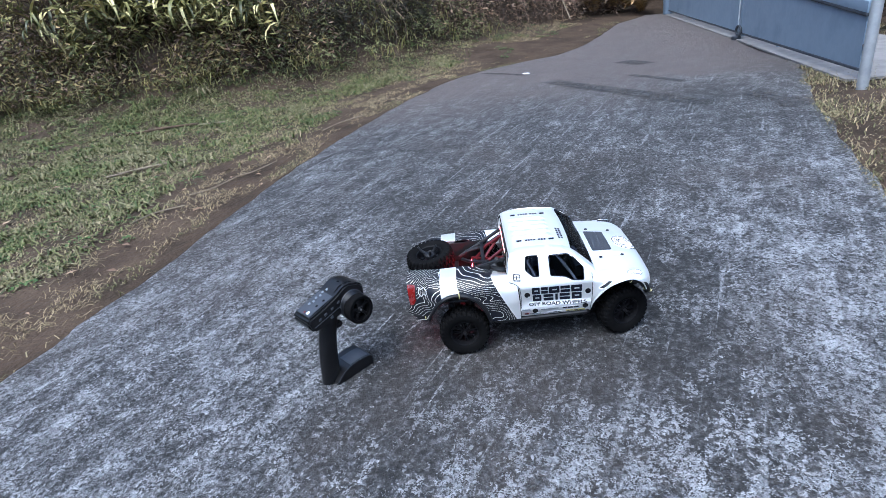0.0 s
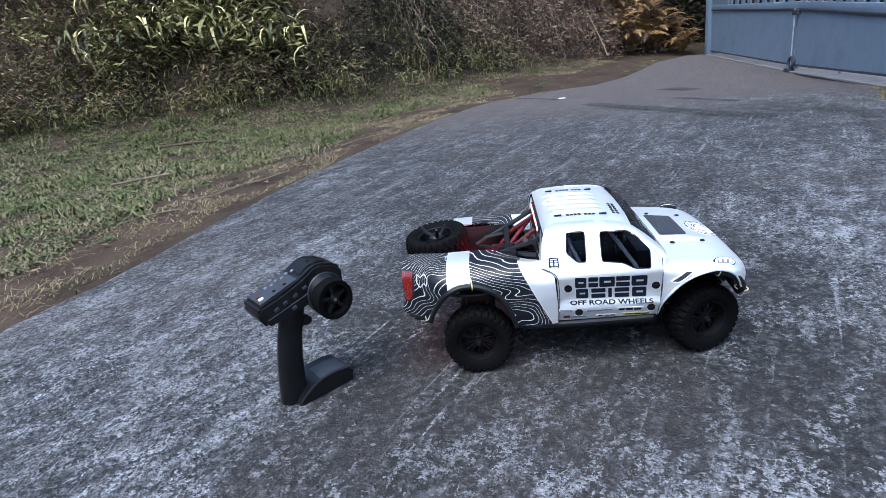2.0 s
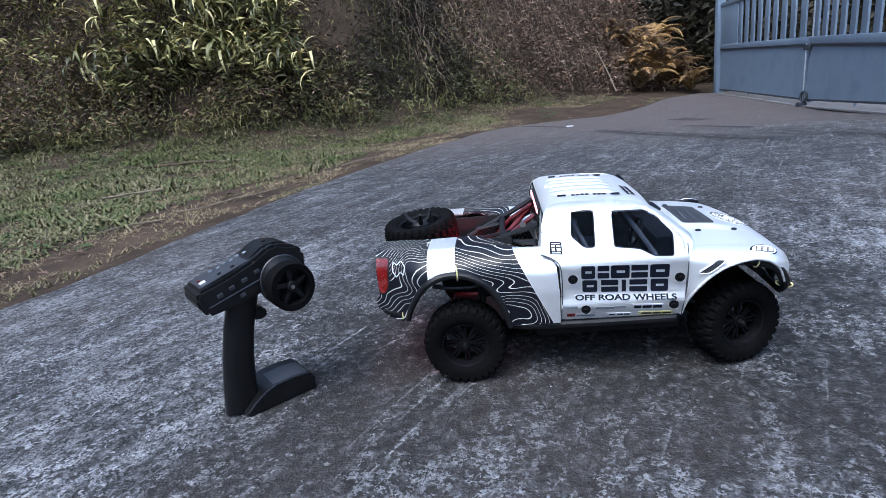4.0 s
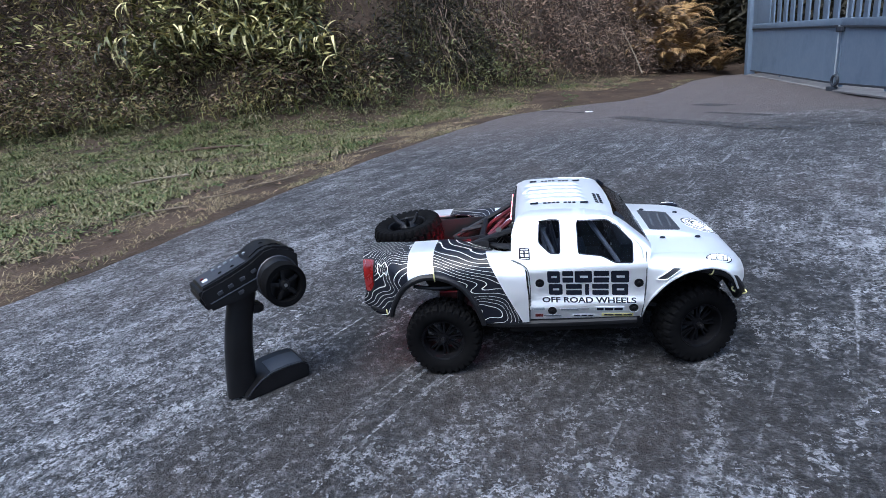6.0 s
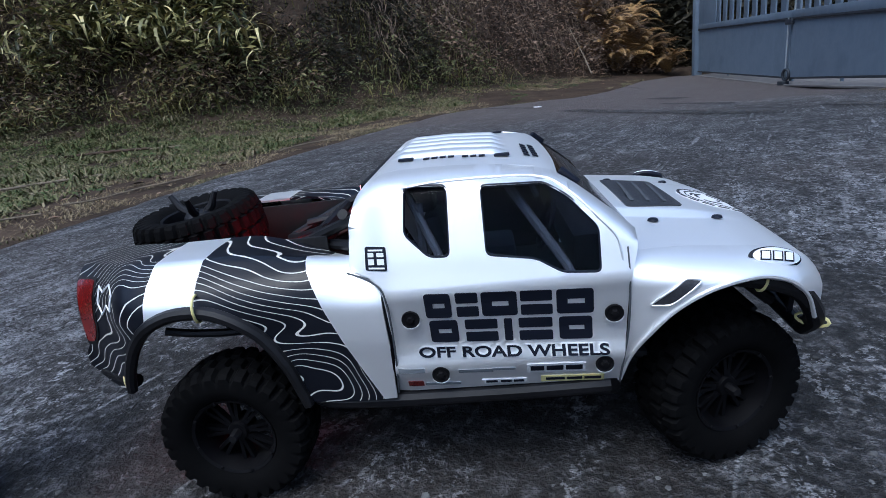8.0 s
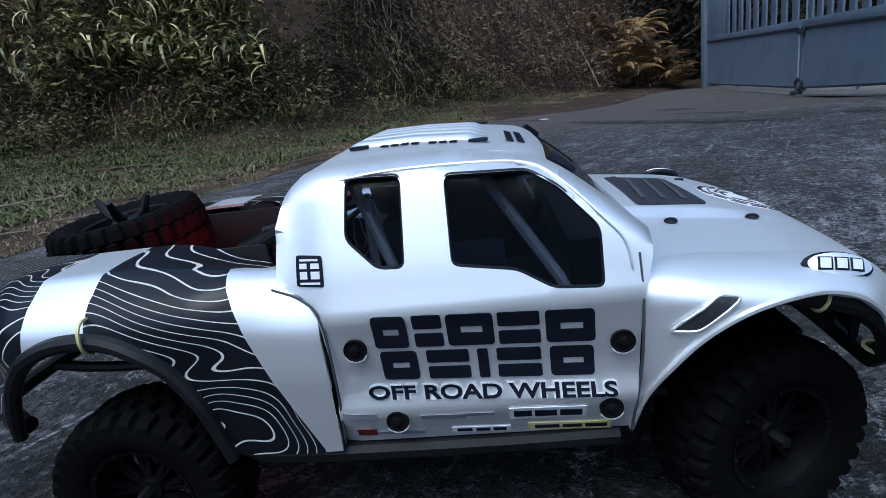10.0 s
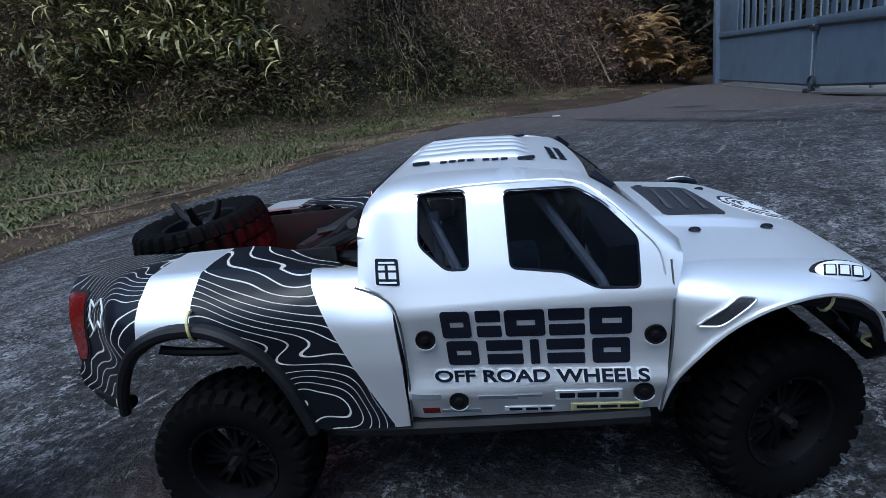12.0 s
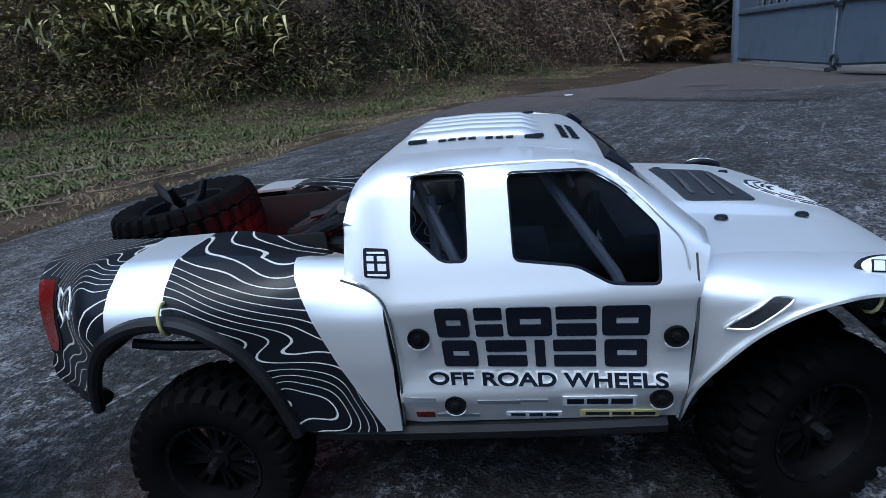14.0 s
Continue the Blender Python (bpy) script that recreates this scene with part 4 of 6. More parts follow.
ARCH_R = [(0.062, 0.160), (0.0585, 0.146), (0.0530, 0.128), (0.0420, 0.1085), (0.0300, 0.0965), (0.0150, 0.0885), (0.000, 0.0855), (-0.018, 0.0865), (-0.034, 0.0930), (-0.048, 0.1060), (-0.058, 0.1210), (-0.0655, 0.1345), (-0.0695, 0.1460)]
for s in (-1, 1):
    out = [(0.1235, 0.158)] + ARCH_R + [(-0.0785, 0.1520), (-0.098, 0.1475), (-0.1135, 0.1340), (-0.1130, 0.1240), (-0.1075, 0.1165), (-0.1095, 0.085), (-0.1085, 0.058), (-0.106, 0.02), (-0.100, 0.0), (0.0, 0.0), (0.066, 0.0), (0.078, 0.003), (0.104, 0.006), (0.1045, 0.04), (0.112, 0.064), (0.1225, 0.080), (0.1245, 0.12)]
    bed = part("bed_side", sheet(out, [], 0.0048, lambda x, u: bed_at(x, u, s), 0.0022), M_LIVERY, truck, "black bed side with pale contour lines and white bands")
    roll = bend([Vector(bed_at(x, u, s)) + Vector((0, s * 0.001, -0.0015)) for x, u in ARCH_R], 3)
    part("arch_tube", tube(roll, [0.0036 + 0.0010 * math.sin(math.pi * i / (len(roll) - 1)) for i in range(len(roll))], 9), M_SATIN, truck, "black padded arch roll")
    # the shell is open behind the wheel: only its front half is lined
    fore = [p for p in roll if p.x > -0.012]
    inner = [Vector((p.x, s * 0.095, p.z - 0.002)) for p in fore]
    liner = bmesh.new()
    rows = [[liner.verts.new(a), liner.verts.new(b)] for a, b in zip(fore, inner)]
    for a, b in zip(rows, rows[1:]):
        liner.faces.new((a[0], a[1], b[1], b[0]))
    part("inner_arch", liner, M_BLACK, truck, "black inner wheel arch")
    lens = [(-0.1075, 0.066), (-0.0895, 0.066), (-0.0930, 0.104), (-0.0985, 0.113), (-0.1060, 0.113)]
    around = [(-0.1090, 0.0635), (-0.0875, 0.0635), (-0.0912, 0.105), (-0.0972, 0.1155), (-0.1072, 0.1155)]
    part("tail_light_frame", sheet(rounded(around, 0.003), [], 0.005, lambda x, u: tuple(Vector(bed_at(x, u, s)) + Vector((-0.0004, s * 0.0005, 0))), 0.0010), M_BLACK, truck)
    part("tail_light", sheet(rounded(lens, 0.003), [], 0.005, lambda x, u: tuple(Vector(bed_at(x, u, s)) + Vector((-0.0008, s * 0.0010, 0))), 0.0012), M_TAIL, truck, "red tail light")
    # small outline graphic behind the arch
    fig = [(-0.083, 0.071), (-0.078, 0.075), (-0.071, 0.069), (-0.066, 0.076), (-0.068, 0.086), (-0.073, 0.083), (-0.079, 0.090), (-0.084, 0.083)]
    part("decal_outline", tube([Vector(bed_at(x, u, s)) + Vector((0, s * 0.0012, 0)) for x, u in dense(fig, 0.003)], 0.0006, 5, True), M_WHITE, truck)
    ring = [(0.001 + 0.0014 * math.cos(a), s * (0.138 + 0.0085 * math.cos(a)), 0.1565 + 0.0090 * math.sin(a)) for a in np.linspace(0, math.tau, 14)[:-1]]
    part("cable_tie", tube(ring, 0.0010, 5, True), M_YELLOW, truck, "yellowed cable tie")
    part("arch_brace", tube(bend([(-0.032, s * 0.128, 0.138), (-0.015, s * 0.122, 0.132), (0.018, s * 0.122, 0.131), (0.030, s * 0.128, 0.141)], 4), 0.0030, 8), M_SATIN, truck)
    # added wall, drawn deep to keep the red lamp's spill off the ground
    part("added_bed_wall", box((0.172, 0.003, 0.050), (-0.014, s * 0.0650, 0.152), 0.001), M_BLACK, truck)
# black sheets added for the dark under the open bed shell
for s in (-1, 1):
    part("arch_dark_sheet", sheet([(-0.020, 0.104), (0.066, 0.100), (0.062, 0.135), (0.040, 0.150), (0.0, 0.158), (-0.034, 0.158), (-0.036, 0.138)], [], 0.02, lambda x, z: (x, s * 0.068, z), 0.002), M_BLACK, truck, "black sheet added for the dark inside the wheel arch")
part("bed_floor", box((0.105, 0.126, 0.004), (-0.052, 0, 0.129), 0.001), M_BLACK, truck)
part("tailgate", box((0.004, 0.16, 0.040), (-0.107, 0, 0.150), 0.0015), M_LIVERY, truck)
part("rear_bumper", tube(bend([(-0.070, -0.120, 0.0975), (-0.090, -0.110, 0.0985), (-0.108, -0.092, 0.1010), (-0.113, 0, 0.102), (-0.108, 0.092, 0.1010), (-0.090, 0.110, 0.0985), (-0.070, 0.120, 0.0975)], 5), 0.0050, 10), M_SATIN, truck)
for s in (-1, 1):
    ring = [(-0.0785 + 0.0012 * math.cos(a), s * (0.1165 + 0.0066 * math.cos(a)), 0.0980 + 0.0066 * math.sin(a)) for a in np.linspace(0, math.tau, 14)[:-1]]
    part("cable_tie", tube(ring, 0.0009, 5, True), M_YELLOW, truck, "yellowed cable tie")

# roll cage over the bed
BLACK_BARS = [[(0.108, -0.075, 0.194), (0.055, -0.055, 0.172), (0.005, -0.045, 0.150)], [(0.108, 0.075, 0.194), (0.055, 0.055, 0.172), (0.005, 0.045, 0.150)], [(0.104, -0.085, 0.172), (0.065, -0.050, 0.166), (0.02, -0.048, 0.160)], [(0.104, 0.085, 0.172), (0.065, 0.050, 0.166), (0.02, 0.048, 0.160)], [(0.06, -0.052, 0.174), (0.06, 0.052, 0.174)], [(0.088, -0.07, 0.193), (0.100, 0.0, 0.150), (0.102, 0.03, 0.14)], [(0.070, -0.056, 0.180), (0.035, -0.02, 0.165), (0.012, 0.02, 0.155)]]
for pts in BLACK_BARS:
    part("cage_bar", tube(pts, 0.0042, 8), M_SATIN, truck, "black cage tube")
for pts in ([(0.106, -0.034, 0.196), (0.072, -0.038, 0.174), (0.045, -0.04, 0.145)], [(0.106, 0.034, 0.196), (0.072, 0.038, 0.174), (0.045, 0.04, 0.145)], [(0.104, -0.055, 0.186), (0.062, 0.0, 0.160), (0.035, 0.035, 0.148)], [(0.104, 0.055, 0.186), (0.062, 0.0, 0.160), (0.035, -0.035, 0.148)]):
    part("cage_bar", tube(pts, 0.0036, 8), M_RED, truck, "red cage tube")
bar = part("light_bar", box((0.004, 0.136, 0.010), (0.1098, -0.015, 0.2115), 0.0012), M_BLACK, truck)
for k in range(10):
    part("led", box((0.0014, 0.0105, 0.0058), (0.1072, -0.015 - 0.058 + 0.0129 * k, 0.2115), 0.0005), M_LED_DIM, bar, "lit red lamp segment")
# unseen lamp added for the red glow on the spare wheel
lamp = part("work_lamp", box((0.010, 0.050, 0.016), (0.0400, -0.026, 0.1560), 0.002), M_BLACK, truck, "small unseen rear-facing lamp added to redden the spare wheel")
for k in range(4):
    part("led", box((0.0014, 0.0100, 0.0105), (0.0345, -0.026 - 0.018 + 0.012 * k, 0.1575), 0.0005), M_LED, lamp, "lit red lamp segment")

# ---- wheels ----
def tyre_bm(R, W, knobs=30, bore=0.56):
    """A tyre turned in one skin, with staggered lugs raised out of the tread."""
    bm = bmesh.new()
    r0, seg = R * bore, knobs * 6
    across = [(r0, -0.40, 0), (R * 0.62, -0.47, 0), (R * 0.72, -0.505, 0), (R * 0.79, -0.512, 0), (R * 0.850, -0.495, 1), (R * 0.898, -0.455, 1), (R * 0.930, -0.30, 1), (R * 0.94, -0.285, 0), (R * 0.942, -0.265, 0), (R * 0.945, -0.25, 2), (R * 0.945, -0.03, 2), (R * 0.945, -0.015, 0), (R * 0.945, 0.015, 0), (R * 0.945, 0.03, 3), (R * 0.945, 0.25, 3), (R * 0.942, 0.265, 0), (R * 0.94, 0.285, 0), (R * 0.930, 0.30, 4), (R * 0.898, 0.455, 4), (R * 0.850, 0.495, 4), (R * 0.79, 0.512, 0), (R * 0.72, 0.505, 0), (R * 0.62, 0.47, 0), (r0, 0.40, 0), (r0 * 0.97, 0.0, 0)]
    rows = []
    for r, h, lug in across:
        ring = []
        for k in range(seg):
            a = k * math.tau / seg
            ph = (k / 6 + (0.5 if lug in (2, 4) else 0.0)) % 1.0
            up = R * 0.060 if lug and ph < 0.62 else 0.0
            ring.append(bm.verts.new(((r + up) * math.cos(a), (r + up) * math.sin(a), h * W + (0.02 * W * math.copysign(1, h) if up and abs(h) > 0.46 else 0))))
        rows.append(ring)
    rows.append(rows[0])
    for p, q in zip(rows, rows[1:]):
        for k in range(seg):
            bm.faces.new((p[k], p[(k + 1) % seg], q[(k + 1) % seg], q[k]))
    return bm


def rim_bm(R, W, spokes=8):
    bm = bmesh.new()
    add_lathe(bm, [(R * 0.975, -W * 0.5), (R, -W * 0.52), (R * 1.02, -W * 0.45), (R * 0.98, W * 0.3), (R * 1.02, W * 0.47), (R, W * 0.53), (R * 0.93, W * 0.50), (R * 0.88, W * 0.30), (R * 0.86, -W * 0.1), (R * 0.90, -W * 0.45), (R * 0.975, -W * 0.5)], 36)
    for k in range(spokes):
        a = 360 / spokes * k
        for d in (-7, 7):
            add_box(bm, (R * 0.72, R * 0.085, W * 0.14), pose(0, 0, 0, 0, 0, a + d) @ Matrix.Translation((R * 0.53, 0, W * 0.18)) @ pose(0, 0, 0, 0, 6, 0))
    add_lathe(bm, [(R * 0.02, W * 0.34), (R * 0.22, W * 0.34), (R * 0.27, W * 0.24), (R * 0.27, -W * 0.1), (R * 0.02, -W * 0.1)], 20)
    return bm


R_W, W_W = 0.0540, 0.043
TYRE_ME = mesh_of(tyre_bm(R_W, W_W), "tyre", 30)
RIM_ME = mesh_of(rim_bm(R_W * 0.56, W_W * 0.8), "rim", 30)
NUT_ME = mesh_of(lathe([(0.0001, 0.006), (0.0030, 0.006), (0.0036, 0.003), (0.0036, -0.003)], 6), "hub_nut", 30)
TYRE_ME.materials.append(M_RUBBER), RIM_ME.materials.append(M_RIM), NUT_ME.materials.append(M_SATIN)
BOLT_ME = mesh_of(lathe([(0.0001, 0.0012), (0.0010, 0.001), (0.0013, 0.0)], 8), "rim_bolt", 30)
BOLT_ME.materials.append(M_RIM)


def wheel(name, m, parent, bolts=True):
    w = new(name)
    w.empty_display_size, w.parent, w.matrix_local = 0.02, parent, m
    for nm, me, at in (("tyre", TYRE_ME, (0, 0, 0)), ("rim", RIM_ME, (0, 0, 0)), ("hub_nut", NUT_ME, (0, 0, W_W * 0.33))):
        ob = new(nm, me)
        ob.parent, ob.location = w, at
    for k in range(8 if bolts else 0):
        ob = new("rim_bolt", BOLT_ME)
        ob.parent, ob.location = w, (R_W * 0.53 * math.cos(k * math.tau / 8 + 0.2), R_W * 0.53 * math.sin(k * math.tau / 8 + 0.2), W_W * 0.42)
    w["label"] = "black off-road wheel with a knobbly tyre"
    return w


for x, y in ((0.0015, 0.1205), (0.341, 0.1060)):
    for s in (-1, 1):
        steer = 19 if x > 0.1 else 0
        wheel("wheel", Matrix.Translation((x, s * y, R_W + GROUND_Z - 0.001)) @ pose(0, 0, 0, 0, 0, steer) @ pose(0, 0, 0, 90 if s < 0 else -90, 0, 0) @ pose(0, 0, 0, 0, 0, 17 * x * 100), truck)
spare = wheel("spare_wheel", pose(-0.0585, 0.0, 0.1750, 5, -5, 0) @ Matrix.Diagonal((1.0, 1.0, 1.01, 1)), truck, False)
spare["label"] = "spare wheel strapped flat in the truck bed"
part("spare_clamp", lathe([(0.0001, 0.1935), (0.010, 0.1930), (0.013, 0.1890), (0.013, 0.182)], 14, Matrix.Translation((-0.0585, 0, 0))), M_SATIN, truck, "black spare wheel clamp")
for px, py in ((-0.0245, 0.004), (0.0165, 0.004), (0.004, -0.022)):
    part("clamp_prong", tube([(-0.0585 + px * 0.3, py * 0.3, 0.1905), (-0.0585 + px * 0.7, py * 0.7, 0.1965), (-0.0585 + px, py, 0.2080)], [0.0036, 0.0034, 0.0022], 8), M_SATIN, truck, "black spare wheel clamp prong")

# chassis, arms, shocks, sills
part("chassis_plate", box((0.40, 0.090, 0.006), (0.165, 0, 0.046), 0.002), M_BLACK, truck)
part("chassis_tub", box((0.185, 0.215, 0.040), (0.185, 0, 0.068), 0.008), M_BLACK, truck)
part("floor_tray", box((0.200, 0.245, 0.004), (0.19, 0, 0.0905), 0.001), M_BLACK, truck)
for s in (-1, 1):
    part("sill_tube", tube(bend([(0.066, s * 0.128, 0.078), (0.09, s * 0.136, 0.079), (0.19, s * 0.137, 0.078), (0.262, s * 0.136, 0.078)], 4), 0.0055, 9), M_SATIN, truck)
    part("link_arm", tube([(0.10, s * 0.045, 0.052), (0.0, s * 0.082, 0.056)], 0.0035, 8), M_BLACK, truck)
    part("front_arm", tube([(0.30, s * 0.035, 0.050), (0.339, s * 0.095, 0.056)], 0.0040, 8), M_BLACK, truck)
    part("front_arm", tube([(0.36, s * 0.035, 0.050), (0.339, s * 0.095, 0.056)], 0.0040, 8), M_BLACK, truck)
    for x in (0.02, 0.325):
        part("shock", tube([(x, s * 0.085, 0.068), (x + 0.012, s * 0.068, 0.138)], 0.0062, 10), M_BLACK, truck)
part("rear_axle", tube([(0, -0.10, 0.061), (0, 0.10, 0.061)], 0.0065, 10), M_BLACK, truck)
part("axle_case", box((0.045, 0.045, 0.040), (0, 0, 0.062), 0.012), M_BLACK, truck)

# cabin: seats, steering wheel, cage seen through the windows
for s in (-1, 1):
    part("seat_back", box((0.014, 0.052, 0.075), (0.160, s * 0.052, 0.150), 0.006, (0, -12, 0)), M_SEAT, truck, "dark bucket seat")
    part("headrest", box((0.014, 0.030, 0.024), (0.148, s * 0.052, 0.198), 0.006, (0, -12, 0)), M_SEAT, truck)
    part("seat_base", box((0.055, 0.054, 0.018), (0.188, s * 0.052, 0.118), 0.006), M_SEAT, truck)
    part("cabin_bar", tube([(0.206, s * 0.106, 0.2130), (0.240, s * 0.127, 0.160), (0.246, s * 0.129, 0.145)], 0.0030, 8), M_BARS, truck, "grey cabin cage tube")
    part("cabin_bar", tube([(0.142, s * 0.106, 0.2130), (0.160, s * 0.125, 0.175), (0.166, s * 0.128, 0.155)], 0.0028, 8), M_BARS, truck)
for s in (-1, 1):
    for a, b, r in (((0.125, s * 0.095, 0.212), (0.235, s * 0.095, 0.208), 0.0030), ((0.150, s * 0.112, 0.205), (0.150, s * 0.120, 0.110), 0.0030)):
        part("cabin_bar", tube([a, b], r, 8), M_BARS, truck, "grey cabin cage tube")
part("cabin_bar", tube([(0.196, -0.10, 0.211), (0.196, 0.10, 0.211)], 0.0030, 8), M_BARS, truck, "grey cabin cage tube")
part("dashboard", box((0.030, 0.21, 0.028), (0.262, 0, 0.158), 0.006), M_BLACK, truck)
ring = [(0.236 + 0.006 * math.sin(a), -0.052 + 0.018 * math.cos(a), 0.166 + 0.017 * math.sin(a)) for a in np.linspace(0, math.tau, 20)[:-1]]
part("steering_wheel", tube(ring, 0.0022, 7, True), M_BLACK, truck)
part("cabin_bar", tube([(0.130, -0.10, 0.214), (0.130, 0.10, 0.214)], 0.0035, 8), M_BARS, truck)

# ---- door graphics on both doors: the maker's name as plain blocks, then the readable line ----
def on_door(s, x, z, d):
    return Vector((x, s * (side_y(x, z) + d), z))


def door_graphics(s):
    slope = -0.058

    def patch_at(q, d, mat, nm="decal_bar", holes=()):
        part(nm, sheet(q, list(holes), 0.005, lambda x, z: tuple(on_door(s, x, z + slope * (x - 0.2), d)), 0.0004), mat, truck)

    flip = (lambda q: [(0.403 - x, z) for x, z in q]) if s > 0 else (lambda q: q)
    for z0, z1, spans in ((0.1375, 0.1545, ((0.1505, 0.1665), (0.1695, 0.1830), (0.1850, 0.2065), (0.2085, 0.2275), (0.2300, 0.2520))), (0.1195, 0.1352, ((0.1515, 0.1690), (0.1735, 0.1935), (0.1975, 0.2025), (0.2065, 0.2270), (0.2310, 0.2510)))):
        for i, (a, b) in enumerate(spans):
            w, h = b - a, z1 - z0
            m0, m1 = z0 + h * 0.40, z0 + h * 0.60
            if w < 0.008:
                q, hole = rounded([(a, z0), (b, z0), (b, z1), (a, z1)], 0.0008, 2), []
            elif i % 2:
                patch_at(flip(rounded([(a, z0), (b, z0), (b, z0 + h * 0.42), (a, z0 + h * 0.42)], 0.0010, 2)), 0.0005, M_INK, "decal_block")
                q, hole = rounded([(a, z0 + h * 0.56), (b, z0 + h * 0.56), (b, z1), (a, z1)], 0.0010, 2), []
            else:
                q, hole = rounded([(a, z0), (b, z0), (b, z1), (a, z1)], 0.0022, 3), [[(a + w * 0.30, m0), (b - w * 0.24, m0), (b - w * 0.24, m1), (a + w * 0.30, m1)]]
            patch_at(flip(q), 0.0005, M_INK, "decal_block", [flip(k) for k in hole])
    for text_mat, grow, lift in ((M_WHITE, 0.080, 0.0006), (M_INK, 0.028, 0.0011)):
        bm = letters("OFF ROAD WHEELS", 0.0128, 0.1175 + 0.02 * grow, 0.0001, grow)
        bmesh.ops.subdivide_edges(bm, edges=[e for e in bm.edges if e.calc_length() > 0.004], cuts=2)
        for v in bm.verts:
            x = 0.2015 + v.co.x * (1 if s < 0 else -1)
            z = 0.1125 + v.co.y * 0.74 + slope * (x - 0.2)
            v.co = on_door(s, x, z, lift + v.co.z)
        part("lettering", bm, text_mat, truck, "dark letters with a white outline", 0)
    bars = [(0.1275, 0.1445, 0.0985, 0.1020, M_GREYDECAL), (0.1660, 0.1880, 0.0975, 0.1005, M_GREYDECAL), (0.1880, 0.2020, 0.0990, 0.1010, M_GREYDECAL), (0.2095, 0.2460, 0.0955, 0.1035, M_WHITE), (0.1320, 0.1420, 0.0858, 0.0905, M_TAIL), (0.1430, 0.1660, 0.0862, 0.0885, M_GREYDECAL), (0.1800, 0.2090, 0.0862, 0.0900, M_WHITE), (0.2180, 0.2580, 0.0862, 0.0915, M_YELLOW)]
    for a, b, z0, z1, mat in bars:
        patch_at(flip([(a, z0), (b, z0), (b, z1), (a, z1)]), 0.0005, mat)
    for a, b in ((0.2115, 0.2200), (0.2215, 0.2320), (0.2335, 0.2440)):
        patch_at(flip([(a, 0.0975), (b, 0.0975), (b, 0.1015), (a, 0.1015)]), 0.0010, M_INK)
    for a, b in ((0.1825, 0.1900), (0.1920, 0.1990), (0.2005, 0.2070)):
        patch_at(flip([(a, 0.0872), (b, 0.0872), (b, 0.0890), (a, 0.0890)]), 0.0010, M_INK)
    for a, b in ((0.2210, 0.2330), (0.2345, 0.2440), (0.2455, 0.2560)):
        patch_at(flip([(a, 0.0880), (b, 0.0880), (b, 0.0900), (a, 0.0900)]), 0.0010, M_INK)
    for x, z in ((0.1405, 0.1405), (0.2640, 0.1335), (0.1545, 0.1000), (0.2575, 0.0990)):
        m = Matrix.Translation(on_door(s, x, z, 0.0004)) @ pose(0, 0, 0, 90 if s < 0 else -90, 0, 0)
        ring = part("bolt_recess", lathe([(0.0001, 0.0012), (0.0044, 0.0012), (0.0052, 0.0019), (0.0056, 0.0016), (0.0056, 0.0)], 20, m), M_HOLE, truck, "dark round body fastener")
        part("bolt_head", lathe([(0.0001, 0.0028), (0.0018, 0.0028), (0.0026, 0.0012)], 6, m), M_HOLE, ring)
        arc = [m @ Vector((0.0058 * math.cos(a), 0.0058 * math.sin(a), 0.0014)) for a in np.linspace(-2.6, -0.5, 9)]
        part("recess_rim", tube(arc, 0.00045, 5), M_WHITE, ring)
    # square sticker on the rear pillar
    z0 = 0.1800
    st = part("sticker", sheet(flip(rounded([(0.1160, z0 - 0.0075), (0.1300, z0 - 0.0080), (0.1300, z0 + 0.0060), (0.1165, z0 + 0.0065)], 0.0015)), [], 0.005, lambda x, z: tuple(on_door(s, x if s < 0 else 0.246 - (0.403 - x) + 0.0, z, 0.0006)), 0.0004), M_INK, truck, "small square black and white sticker")
    for k, (a, b, c, d) in enumerate(((0.1185, 0.1280, 0.0038, 0.0048), (0.1182, 0.1220, 0.0004, 0.0028), (0.1240, 0.1285, 0.0004, 0.0028), (0.1182, 0.1220, -0.0042, -0.0008), (0.1240, 0.1285, -0.0042, -0.0008), (0.1182, 0.1285, -0.0066, -0.0056))):
        part("sticker_bar", sheet([(a, z0 + c), (b, z0 + c), (b, z0 + d), (a, z0 + d)], [], 0.005, lambda x, z: tuple(on_door(s, x, z, 0.0011)), 0.0003), M_WHITE, st)


door_graphics(-1)
door_graphics(1)

# ---- the pistol-grip radio transmitter ----
TX = pose(-0.2800, -0.2020, GROUND_Z, 0, 0, 44.6) @ Matrix.Diagonal((0.93, 0.93, 0.985, 1))
tx = thing("radio_transmitter", "black pistol-grip radio transmitter standing on its base beside the truck", "remote control")
tx.matrix_world = TX
M_TX = surface("black_grained_plastic", [(0.003, 0.003, 0.0036), (0.0065, 0.0065, 0.0075)], 25, (0.30, 0.45), bump=0.12, bump_scale=900, dist=0.0003, spec=0.35)
M_TX_TOP = surface("dark_grey_panel", [(0.022, 0.024, 0.030), (0.036, 0.039, 0.047)], 30, (0.3, 0.42), bump=0.05, bump_scale=600, dist=0.0003)


